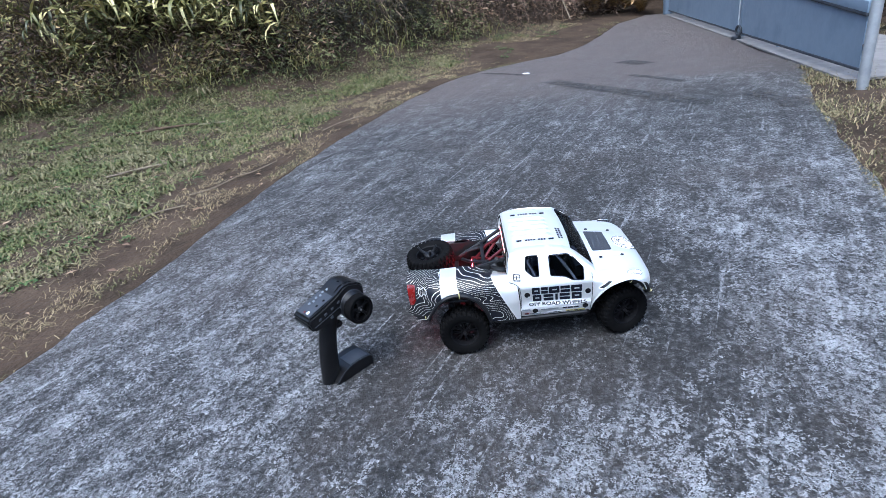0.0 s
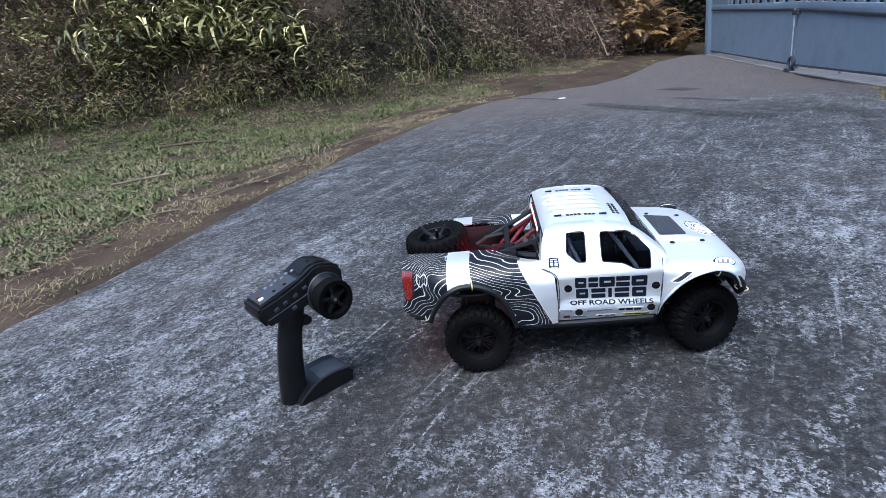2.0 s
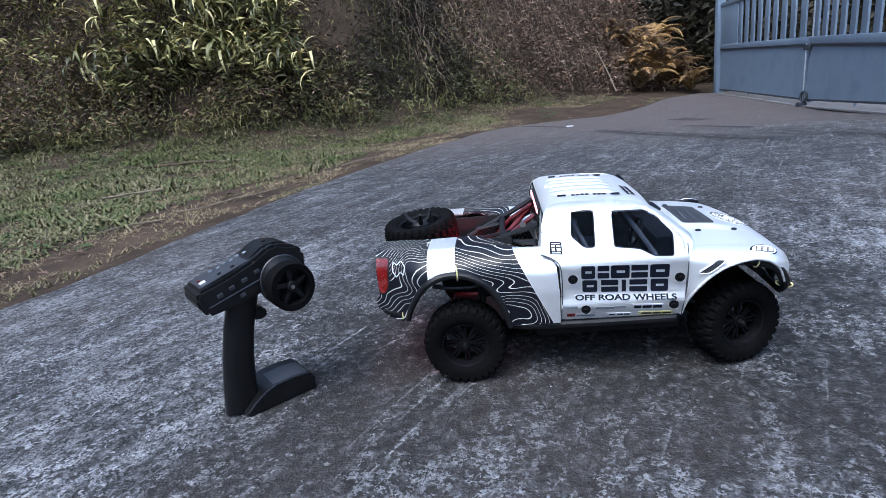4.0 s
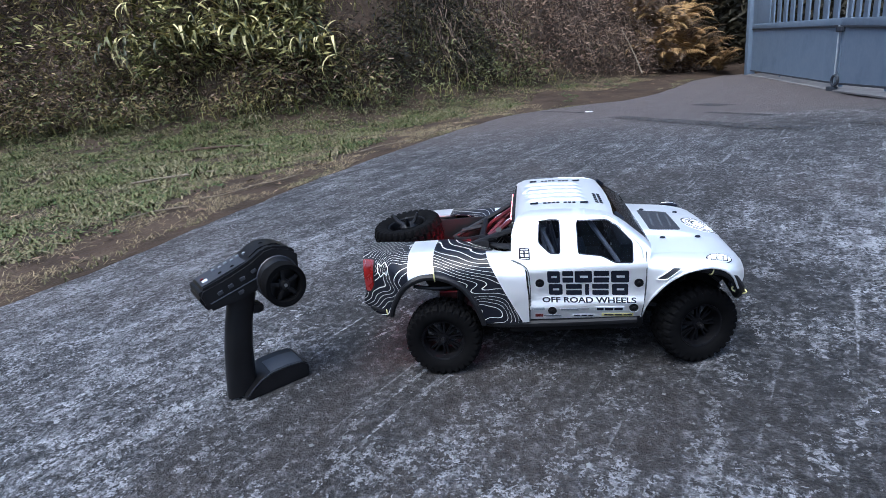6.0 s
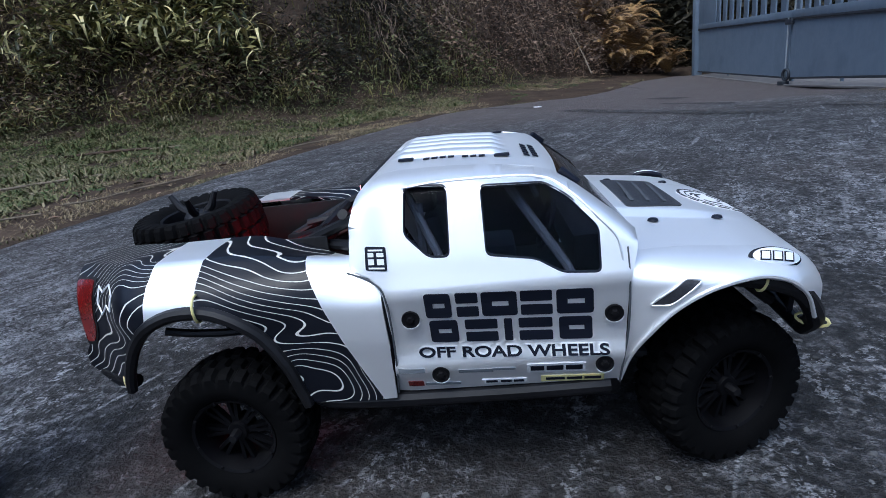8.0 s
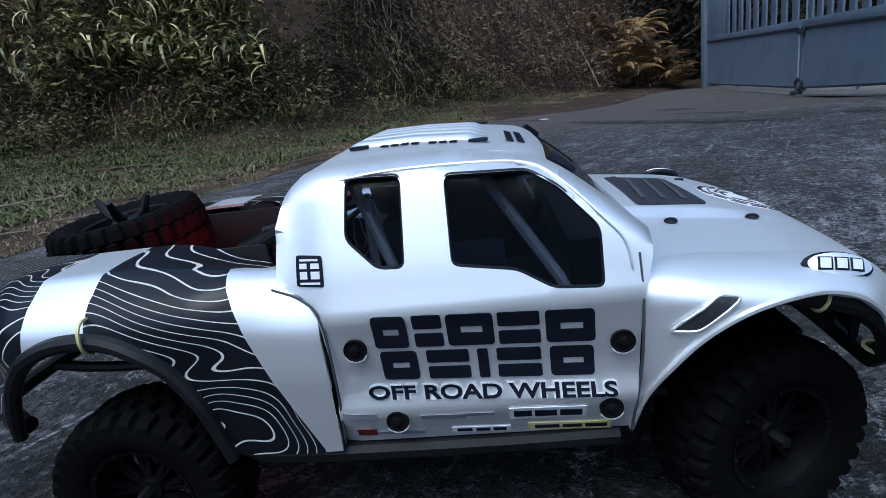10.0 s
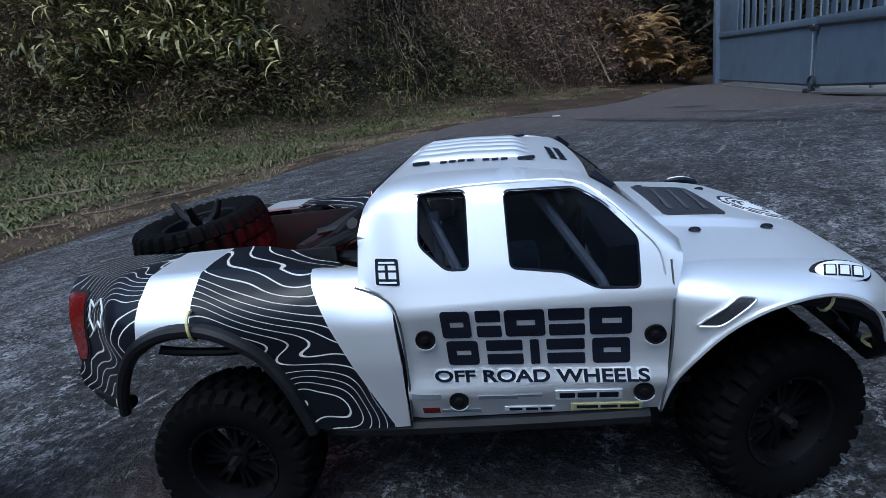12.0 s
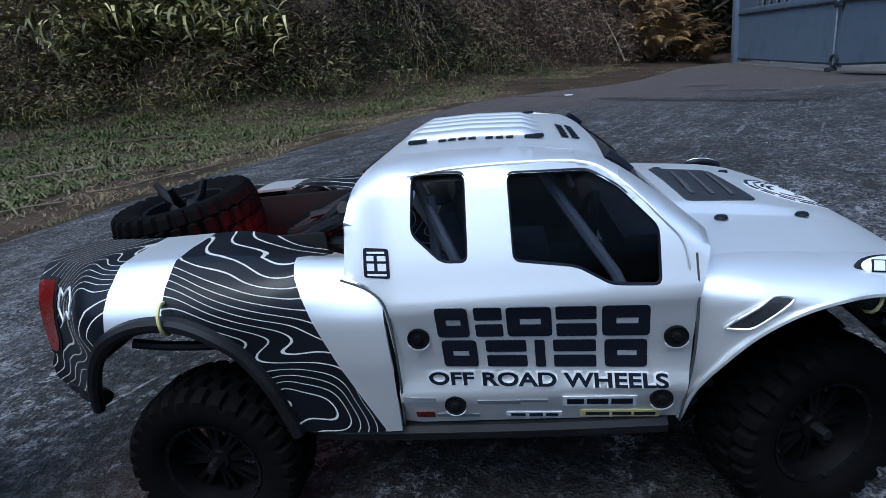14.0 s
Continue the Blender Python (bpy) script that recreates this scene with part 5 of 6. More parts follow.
def slab(outline, y0, y1, bevel):
    """A side outline (forward, up) drawn out across from y0 to y1, edges rounded."""
    bm = bmesh.new()
    a = [bm.verts.new((x, y0, z)) for x, z in outline]
    b = [bm.verts.new((x, y1, z)) for x, z in outline]
    bm.faces.new(a), bm.faces.new(b[::-1])
    for i in range(len(a)):
        bm.faces.new((a[i - 1], a[i], b[i], b[i - 1]))
    bmesh.ops.recalc_face_normals(bm, faces=bm.faces[:])
    if bevel:
        bmesh.ops.bevel(bm, geom=bm.edges[:], offset=bevel, segments=2, affect="EDGES", clamp_overlap=True)
    return bm


# local x: forward, local y: away from the steering-wheel side (0 is the near face), z up
part("base", slab([(0.004, 0.0), (0.106, 0.0), (0.108, 0.020), (0.101, 0.0270), (0.075, 0.0300), (0.048, 0.0290), (0.030, 0.0230), (0.014, 0.0130), (0.003, 0.0040)], 0.0, 0.068, 0.0022), M_TX, tx, "broad black foot")
part("base_top", slab([(0.048, 0.0298), (0.075, 0.0307), (0.100, 0.0279), (0.099, 0.0265), (0.074, 0.0292), (0.048, 0.0284)], 0.004, 0.048, 0.0004), M_TX_TOP, tx, "dark grey top of the foot")
part("base_edge", tube([(0.006, 0.001, 0.0065), (0.016, 0.001, 0.0145), (0.031, 0.001, 0.0236), (0.049, 0.001, 0.0292), (0.075, 0.001, 0.0300), (0.100, 0.001, 0.0270)], 0.0008, 5), M_TX_TOP, tx)
grip = bmesh.new()
secs = [(0.002, 0.046, 0.024, 0.004), (0.007, 0.044, 0.026, 0.040), (0.013, 0.042, 0.026, 0.075), (0.022, 0.041, 0.026, 0.110), (0.032, 0.042, 0.026, 0.138), (0.038, 0.046, 0.028, 0.162)]
rings = []
for cx_, ln, wd, z in secs:
    rings.append([grip.verts.new((cx_ + 0.5 * ln * math.copysign(abs(math.cos(a)) ** 0.7, math.cos(a)) + 0.004, 0.030 + 0.6 * wd * math.copysign(abs(math.sin(a)) ** 0.8, math.sin(a)), z)) for a in np.linspace(0, math.tau, 21)[:-1]])
for a, b in zip(rings, rings[1:]):
    for k in range(20):
        grip.faces.new((a[k], a[(k + 1) % 20], b[(k + 1) % 20], b[k]))
grip.faces.new(rings[0][::-1]), grip.faces.new(rings[-1])
part("grip", grip, M_TX, tx, "black rubbery pistol grip")
part("trigger", slab([(0.048, 0.118), (0.062, 0.116), (0.068, 0.122), (0.064, 0.131), (0.052, 0.136), (0.046, 0.150)], 0.022, 0.040, 0.002), M_TX, tx)
HEAD = [(-0.020, 0.158), (-0.012, 0.148), (0.030, 0.151), (0.062, 0.158), (0.085, 0.150), (0.118, 0.158), (0.126, 0.170), (0.128, 0.196), (0.118, 0.206), (0.092, 0.214), (0.078, 0.213), (0.056, 0.202), (0.018, 0.190), (-0.018, 0.182), (-0.024, 0.172)]
part("head", slab(HEAD, 0.000, 0.066, 0.004), M_TX, tx, "black transmitter head")
part("key_panel", slab([(-0.014, 0.1842), (0.052, 0.2018), (0.053, 0.2005), (-0.013, 0.1829)], 0.008, 0.058, 0.0004), M_TX_TOP, tx, "dark grey key panel")
part("antenna_hump", slab([(0.056, 0.203), (0.076, 0.2145), (0.100, 0.2150), (0.112, 0.208), (0.100, 0.204)], 0.010, 0.056, 0.003), M_TX, tx)
for i in range(6):
    t = (0.012 + i * 0.0095)
    z = 0.1842 + 0.0176 * (t + 0.014) / 0.066
    part("key", box((0.0050, 0.0050, 0.0024), (t, 0.044 - 0.004 * (i % 2), z + 0.0012), 0.0007, (0, -15, 0)), M_GREYDECAL, tx, "pale rubber key")
for x, y in ((-0.006, 0.022),):
    part("trim_lever", box((0.0080, 0.0060, 0.0040), (x, y, 0.1862 + 0.27 * (x + 0.006)), 0.001, (0, -15, 0)), M_WHITE, tx, "white trim lever")
for x, z in ((0.006, 0.171), (0.022, 0.176), (0.040, 0.181), (0.058, 0.187), (0.034, 0.163)):
    part("side_key", box((0.0075, 0.003, 0.0052), (x, -0.0008, z), 0.0012, (0, -15, 0)), M_TX_TOP, tx)
part("side_groove", tube([(-0.010, -0.0002, 0.160), (0.060, -0.0002, 0.176)], 0.0008, 5), M_TX_TOP, tx)
for r, d in ((0.0325, 0.0030), (0.0310, 0.0085)):
    ring = [(0.090 + r * math.cos(a), 0.006 - d, 0.168 + r * math.sin(a)) for a in np.linspace(0, math.tau, 33)[:-1]]
    part("housing_ring", tube(ring, 0.0013, 6, True), M_TX_TOP, tx)
for x, y in ((0.016, 0.020), (0.034, 0.018), (0.085, 0.030)):
    z = 0.1842 + 0.0176 * (x + 0.014) / 0.066 if x < 0.06 else 0.2150
    part("panel_socket", lathe([(0.0001, 0.0004), (0.0026, 0.0006), (0.0032, 0.0)], 10, Matrix.Translation((x, y, z + 0.0003)) @ pose(0, 0, 0, 0, -15 if x < 0.06 else 0, 0)), M_HOLE, tx)
part("status_lamp", box((0.0040, 0.0040, 0.0022), (-0.008, 0.034, 0.1866), 0.0008, (0, -15, 0)), M_TAIL, tx, "small red status lamp")
part("wheel_housing", lathe([(0.030, 0.0), (0.031, 0.010), (0.029, 0.014), (0.0285, 0.016), (0.027, 0.022), (0.001, 0.022)], 28, Matrix.Translation((0.090, 0.006, 0.168)) @ pose(0, 0, 0, 90, 0, 0)), M_TX, tx)
WHEEL_AT = Matrix.Translation((0.090, -0.022, 0.163)) @ pose(0, 0, 0, 90, 0, 0)
sw = part("steering_wheel", lathe([(0.0235, -0.012), (0.0300, -0.0125), (0.0315, -0.010), (0.0315, 0.010), (0.0300, 0.0125), (0.0235, 0.012), (0.0225, 0.0), (0.0235, -0.012)], 36, WHEEL_AT, False), M_RUBBER, tx, "black foam steering wheel")
for k in range(5):
    part("spoke", moved(box((0.021, 0.006, 0.004), (0.0135, 0, 0.004), 0.001), WHEEL_AT @ pose(0, 0, 0, 0, 0, 72 * k + 20)), M_TX, sw)
part("wheel_hub", lathe([(0.0001, 0.009), (0.006, 0.009), (0.008, 0.006), (0.008, -0.016)], 18, WHEEL_AT), M_TX, sw)
part("wheel_nut", lathe([(0.0001, 0.011), (0.0026, 0.011), (0.0026, 0.008)], 6, WHEEL_AT), M_METAL, sw)

# ---- the gate ----
GATE_L, GATE_M, GATE_R = Vector((3.02, 7.2, -0.165)), Vector((2.60, 4.20, -0.143)), Vector((2.02, 1.74, -0.018))


def leaf(name, a, b, label, pickets, zr0, zr1, plate):
    """A gate leaf from foot a to foot b: sheet below up to the sloping middle rail, flat pickets above."""
    g = thing(name, label, "gate", tuple(a))
    d = b - a
    ln, yaw = Vector((d.x, d.y)).length, math.degrees(math.atan2(d.y, d.x))
    g.matrix_world = Matrix.Translation(a) @ pose(0, 0, 0, 0, 0, yaw)
    top = 1.1
    foot = lambda x: d.z * x / ln
    mid = lambda x: foot(x) + zr0 + (zr1 - zr0) * x / ln

    def rail(line, z, h, t, mat=M_GATE, nm="rail", over=0.0):
        bm = bmesh.new()
        add_box(bm, (ln + over, t, h), Matrix.Translation((ln / 2, 0, z)), min(0.004, h * 0.3))
        for v in bm.verts:
            v.co.z += line(v.co.x)
        part(nm, bm, mat, g)

    panel = bmesh.new()
    add_box(panel, (ln - 0.02, 0.006, 1.0), Matrix.Translation((ln / 2, 0, 0.5)))
    for v in panel.verts:
        v.co.z = mid(v.co.x) if v.co.z > 0.5 else foot(v.co.x) + 0.05
    part("sheet_panel", panel, M_GATE, g, "painted steel sheet")
    # shadow gaps are put into the dark colour of these two thin rails
    rail(foot, 0.056, 0.014, 0.022, M_GATE_DARK, "bottom_rail")
    rail(mid, 0.0, 0.016, 0.030, M_GATE_DARK, "rail")
    rail(mid, 0.034, 0.052, 0.026)
    rail(mid, top - zr0, 0.045, 0.034, M_GATE, "top_rail", 0.03)
    step = (ln - plate - 0.06) / pickets
    bm = bmesh.new()
    add_box(bm, (step * 0.50, 0.014, top - zr0 - 0.07), Matrix(), 0.003)
    me = mesh_of(bm, "picket")
    me.materials.append(M_GATE)
    for k in range(pickets):
        x = plate + step * (k + 0.5)
        ob = new("picket", me)
        ob.parent, ob.location = g, (x, 0.0, mid(x) + (top - zr0 + 0.05) / 2)
    if plate > 0.2:
        bm = box((plate, 0.010, top - zr0 - 0.02), (plate / 2, 0, mid(plate / 2) + (top - zr0) / 2), 0.002)
        part("end_plate", bm, M_GATE, g)
    for x, mat in ((0.02, M_GATE), (ln * 0.42, M_GATE_LIGHT), (ln - 0.02, M_GATE_LIGHT)):
        part("stile", tube([(x, 0.026, mid(x) - 0.03), (x, 0.026, mid(x) + top - zr0 + 0.03)], 0.013, 10), mat, g, "pale worn upright tube" if mat is M_GATE_LIGHT else "")
        part("lower_stile", tube([(x, 0.020, foot(x) + 0.03), (x, 0.020, mid(x) - 0.03)], 0.011, 8), M_GATE, g)
    return g


left_leaf = leaf("gate_leaf", GATE_L, GATE_M, "blue-grey painted steel gate leaf with flat pickets above a sheet panel", 9, 0.56, 0.49, 0.80)
right_leaf = leaf("gate_leaf", GATE_M, GATE_R, "wide blue-grey steel gate leaf with pickets beside a pipe post", 12, 0.49, 0.31, 0.05)
latch = thing("gate_latch", "rusty drop bolt and padlock hasp where the gate leaves meet", "latch", tuple(GATE_M))
part("bolt_rod", tube([(-0.03, 0.0, 0.0), (-0.03, 0.0, 0.50)], 0.006, 10), M_GATE_LIGHT, latch)
part("hasp", box((0.03, 0.09, 0.04), (-0.03, -0.02, 0.47), 0.008), M_GATE_DARK, latch)
ring = [(-0.045, -0.04 + 0.045 * math.cos(a), 0.085 + 0.04 * math.sin(a)) for a in np.linspace(0, math.tau, 18)[:-1]]
part("drop_loop", tube(ring, 0.010, 8, True), M_GATE_DARK, latch)
part("bolt_socket", box((0.06, 0.07, 0.05), (-0.05, -0.02, 0.015), 0.01), M_GATE_DARK, latch)
POST = Vector((1.94, 1.585, -0.03))
post = thing("gate_post", "pale galvanised pipe gate post set in dry grass", "post", tuple(POST))
part("pipe", tube([(0, 0, -0.05), (0.0, 0.0, 0.6), (0.005, 0.0, 1.25)], 0.024, 14), M_GALV, post)
part("cap", lathe([(0.0001, 0.02), (0.018, 0.014), (0.026, 0.0), (0.026, -0.02)], 14, Matrix.Translation((0.005, 0, 1.255))), M_GALV, post)
part("hinge", tube([(0.0, 0.0, 0.18), (0.12, 0.22, 0.18)], 0.010, 8), M_RUST, post)
part("hinge", tube([(0.0, 0.0, 0.85), (0.12, 0.22, 0.85)], 0.010, 8), M_RUST, post)
sill = bmesh.new()
for p, q in ((GATE_L, GATE_M), (GATE_M, GATE_R)):
    d = (q - p).normalized()
    n_ = Vector((d.y, -d.x, 0)) * -1
    o = [sill.verts.new(v) for k in (0.0, 0.012) for v in (p - n_ * 0.05 + Vector((0, 0, k)), q - n_ * 0.05 + Vector((0, 0, k)), q + n_ * 0.75 + Vector((0, 0, k)), p + n_ * 0.75 + Vector((0, 0, k)))]
    for f4 in ((0, 1, 2, 3), (4, 5, 6, 7), (0, 1, 5, 4), (1, 2, 6, 5), (2, 3, 7, 6), (3, 0, 4, 7)):
        sill.faces.new([o[k] for k in f4])
solo("gate_sill", sill, M_SILL, "pale concrete strip under the gate", "sill", "structure")
lpost = thing("gate_post", "blue-grey square steel gate post beside the fern", "post", (3.03, 7.28, -0.2))
part("box_section", box((0.10, 0.10, 1.6), (0, 0, 0.75), 0.008), M_GATE, lpost)

# ---- small things on the drive ----
rng = np.random.default_rng(7)


def chips():
    """Loose stone chips and lichen flakes on the drive."""
    vs, fs = [], []
    n = 0
    while n < 6500:
        y = -0.9 + 3.4 * rng.random() ** 1.5
        x = along(LEFT_EDGE, y) + 0.03 + (along(RIGHT_EDGE, y) - along(LEFT_EDGE, y) - 0.06) * rng.random()
        if -0.08 < x < 0.4 and -0.12 < y < 0.12:
            continue
        k = noise.noise(Vector((x * 2.1, y * 2.1, 5)))
        if rng.random() > 0.35 + 0.9 * k:
            continue
        r = 0.0010 + 0.0032 * rng.random() ** 3
        z = float(fall(np.array(x), np.array(y))) + (GROUND_Z if near_truck(x, y) else 0.004 + 0.0025 * noise.noise(Vector((x * 5, y * 5, 2))))
        a0, o, m = rng.random() * 6.3, len(vs), 5
        for lev, sc in ((0.0, 1.0), (0.45, 0.75)):
            for j in range(m):
                a = a0 + j * math.tau / m
                q = r * sc * (0.55 + 0.9 * rng.random())
                vs.append((x + q * math.cos(a), y + q * math.sin(a), z - 0.0005 + lev * r * 1.1))
        fs += [(o + j, o + (j + 1) % m, o + m + (j + 1) % m, o + m + j) for j in range(m)] + [tuple(o + m + j for j in range(m))]
        n += 1
    soup("stone_chips", vs, fs, M_CHIP, "loose pale stone chips scattered over the driveway", "gravel")


def strip(vs, fs, pts, w0, w1, flat=None):
    """A thin tapering blade along points."""
    pts = [Vector(p) for p in pts]
    o = len(vs)
    n = len(pts)
    d = pts[-1] - pts[0]
    side = (flat or Vector((-d.y, d.x, 0)))
    side = side.normalized() if side.length > 1e-6 else Vector((1, 0, 0))
    for i, p in enumerate(pts):
        t = i / (n - 1)
        w = (w0 * (1 - t) + w1 * t) * 0.5
        vs.append(tuple(p - side * w)), vs.append(tuple(p + side * w))
    fs.extend((o + 2 * i, o + 2 * i + 1, o + 2 * i + 3, o + 2 * i + 2) for i in range(n - 1))


def ground_at(x, y):
    return bumpy(x, y, float(height(np.array([x]), np.array([y]))[0]), 0.012)


def grass():
    """Short patchy turf on the verge, straw and dead stems along the bare soil."""
    n = 380000
    x = rng.uniform(-5.2, 2.2, n)
    y = np.where(rng.random(n) < 0.84, rng.uniform(-0.9, 7.4, n), rng.uniform(-6.0, -0.9, n))
    de, _, se = to_line(x, y, LEFT_EDGE)
    df, _, sf = to_line(x, y, FOOT)
    keep = (se > 0) & ((sf < 0) | (df < 0.25)) & (de > 0.02)
    keep &= (np.hypot((x - 0.95) * 0.8, y - 4.75) > 0.62 + 0.25 * rng.random(n)) | (df < 0.45)
    x, y, de, df = x[keep], y[keep], de[keep], df[keep]
    z = height(x, y)
    vs, fs, sv, sf_, yv, yf = [], [], [], [], [], []
    for i in range(len(x)):
        p = noise.noise(Vector((x[i] * 1.3, y[i] * 1.3, 0)))
        q = noise.noise(Vector((x[i] * 3.7, y[i] * 3.7, 6)))
        soil = de[i] - 0.12 + 0.38 * p + 0.34 * q - 0.6 * ease(x[i], -0.2, 0.5)
        zz = bumpy(x[i], y[i], z[i], 0.012) - 0.004
        a = rng.random() * 6.3
        bare = noise.noise(Vector((y[i] * 1.5, de[i] * 4.5, 50))) + 0.35 * noise.noise(Vector((x[i] * 9, y[i] * 9, 51)))
        if de[i] < 0.75 and bare > 0.10 + 0.5 * ease(de[i], 0.45, 0.75) and rng.random() < 0.96:
            continue
        mat = noise.noise(Vector((y[i] * 2.6, de[i] * 7, 60))) + 0.6 * noise.noise(Vector((x[i] * 12, y[i] * 12, 61)))
        thin = noise.noise(Vector((x[i] * 2.1, y[i] * 2.1, 14)))
        if soil > 0.42 and rng.random() < (0.50 + 1.0 * (soil - 0.42)) * (0.06 + 0.94 * ease(thin + 0.9 * noise.noise(Vector((x[i] * 10, y[i] * 10, 21))), -0.38, 0.16)) * (0.25 + 0.75 * ease(df[i], 0.05, 0.7)):
            tuft = noise.noise(Vector((x[i] * 8.5, y[i] * 8.5, 40)))
            h = (0.007 + 0.018 * rng.random()) * (1 + 0.7 * q) * (1 + 1.6 * ease(tuft, 0.18, 0.5))
            dry = noise.noise(Vector((x[i] * 2.7, y[i] * 2.7, 31))) + 0.5 * noise.noise(Vector((x[i] * 9, y[i] * 9, 3)))
            tv, tf = (yv, yf) if dry + 0.25 * rng.normal() > 0.0 else (vs, fs)
            for b in range(2):
                a += 2.0 + rng.random()
                lean = 0.6 + 2.2 * rng.random()
                dx, dy = math.cos(a) * h * lean, math.sin(a) * h * lean
                ox, oy = 0.02 * rng.normal(), 0.02 * rng.normal()
                strip(tv, tf, [(x[i] + ox, y[i] + oy, zz), (x[i] + ox + dx * 0.4, y[i] + oy + dy * 0.4, zz + h * 0.75), (x[i] + ox + dx, y[i] + oy + dy, zz + h * max(0.15, 1.0 - 0.33 * lean))], *((0.0095, 0.0055) if rng.random() < 0.40 else (0.0062, 0.0016)))
        elif de[i] < 0.16 and q + 0.5 * p > 0.10 and rng.random() < 0.75:
            h = 0.006 + 0.012 * rng.random()
            strip(yv, yf, [(x[i], y[i], zz), (x[i] + math.cos(a) * h * 0.6, y[i] + math.sin(a) * h * 0.6, zz + h), (x[i] + math.cos(a) * h * 1.6, y[i] + math.sin(a) * h * 1.6, zz + h * 0.7)], 0.0046, 0.0014)
        elif soil > -0.10 and rng.random() < 1.8 * (1.1 - abs(soil - 0.35)) * (0.06 + 0.94 * ease(mat, -0.25, 0.12)):
            h = 0.006 + 0.022 * rng.random() ** 1.5
            strip(sv, sf_, [(x[i], y[i], zz + 0.004), (x[i] + math.cos(a) * h, y[i] + math.sin(a) * h, zz + 0.008 + 0.010 * rng.random()), (x[i] + 2 * math.cos(a) * h, y[i] + 2 * math.sin(a + 0.4) * h, zz + 0.005)], 0.0028, 0.0012)
    soup("grass", vs, fs, M_GRASS, "short patchy green and yellowing grass on the verge", "grass")
    soup("turf", yv, yf, M_TURF, "yellowing low turf among the green grass", "grass")
    soup("dead_grass", sv, sf_, M_STRAW, "dry straw and dead grass lying along the bare soil", "dry grass")


def verge_weeds():
    """Low rosettes of broad leaves standing in the turf."""
    vs, fs, done = [], [], 0
    while done < 230:
        x, y = rng.uniform(-4.4, 1.6), rng.uniform(-0.6, 6.6)
        de, _, se = to_line(np.array([x]), np.array([y]), LEFT_EDGE)
        df, _, sf = to_line(np.array([x]), np.array([y]), FOOT)
        if se[0] <= 0 or sf[0] >= 0 or de[0] < 0.32 + 0.3 * rng.random():
            continue
        done += 1
        r = 0.025 + 0.055 * rng.random() ** 2
        for _ in range(int(8 + 500 * r)):
            a, t = rng.random() * 6.3, r * rng.random() ** 0.6
            u, v = x + t * math.cos(a), y + t * math.sin(a)
            d = Vector((math.cos(a), math.sin(a), 0.2 + 0.9 * rng.random())).normalized()
            leaf_quad(vs, fs, Vector((u, v, ground_at(u, v) + 0.003 + 0.5 * (r - t) * rng.random())), d, Vector((-d.y, d.x, 0.3 * rng.normal())).normalized(), 0.010 + 0.014 * rng.random(), 0.007 + 0.006 * rng.random())
    soup("verge_weeds", vs, fs, M_WEED, "low broad-leaved green weeds in the turf", "weeds")


def litter():
    """Dead leaves fallen from the bank on to the verge."""
    n = 2600
    x, y = rng.uniform(-4.6, 2.0, n), rng.uniform(-0.6, 7.2, n)
    de, _, se = to_line(x, y, LEFT_EDGE)
    df, _, sf = to_line(x, y, FOOT)
    keep = (se > 0) & (sf < 0) & (de > 0.03) & (rng.random(n) < 0.35 + 0.65 * (df < 0.5))
    vs, fs = [], []
    for u, v, z in zip(x[keep], y[keep], height(x[keep], y[keep])):
        a, ln = rng.random() * 6.3, 0.010 + 0.020 * rng.random()
        c, s = math.cos(a) * ln, math.sin(a) * ln
        z = bumpy(u, v, z, 0.012) + 0.006 + 0.010 * rng.random()
        o, w, up = len(vs), 0.28 + 0.2 * rng.random(), 0.35 * ln * rng.random()
        vs += [(u - c, v - s, z), (u - s * w, v + c * w, z + up), (u + c, v + s, z + 0.4 * up), (u + s * w, v - c * w, z + up * 0.8)]
        fs += [(o, o + 1, o + 2), (o, o + 2, o + 3)]
    soup("dead_leaves", vs, fs, M_DRY, "curled brown dead leaves scattered over the verge", "dead leaves")


def right_verge():
    """Yellowing turf and straw on the strip below the gate post."""
    tv, tf, sv, sf_ = [], [], [], []
    for _ in range(66000):
        y = 4.2 - 8.2 * rng.random() ** 1.3
        e = along(RIGHT_EDGE, y)
        k2 = noise.noise(Vector((y * 4.0, 7.0, 3)))
        u = rng.random() ** 1.3
        x = e - 0.015 + 0.03 * k2 + 1.9 * u
        k = noise.noise(Vector((x * 3, y * 3, 1))) + 0.5 * noise.noise(Vector((x * 9, y * 9, 2)))
        if rng.random() > 0.62 + 0.9 * k + (0.25 if y > 1.2 else 0.0) - 0.8 * u * u:
            continue
        z = float(fall(np.array(x), np.array(y))) - 0.004
        a, h = rng.random() * 6.3, 0.007 + 0.016 * rng.random()
        v, f = (sv, sf_) if rng.random() < 0.4 else (tv, tf)
        strip(v, f, [(x, y, z), (x + math.cos(a) * h * 0.6, y + math.sin(a) * h * 0.6, z + h * 0.8), (x + math.cos(a) * h * 1.5, y + math.sin(a) * h * 1.5, z + h * 0.5)], 0.0046, 0.0014)
    soup("turf", tv, tf, M_TURF, "yellowing low turf at the drive's edge below the gate post", "grass")
    soup("dead_grass", sv, sf_, M_STRAW, "dry straw among the turf below the gate post", "dry grass")


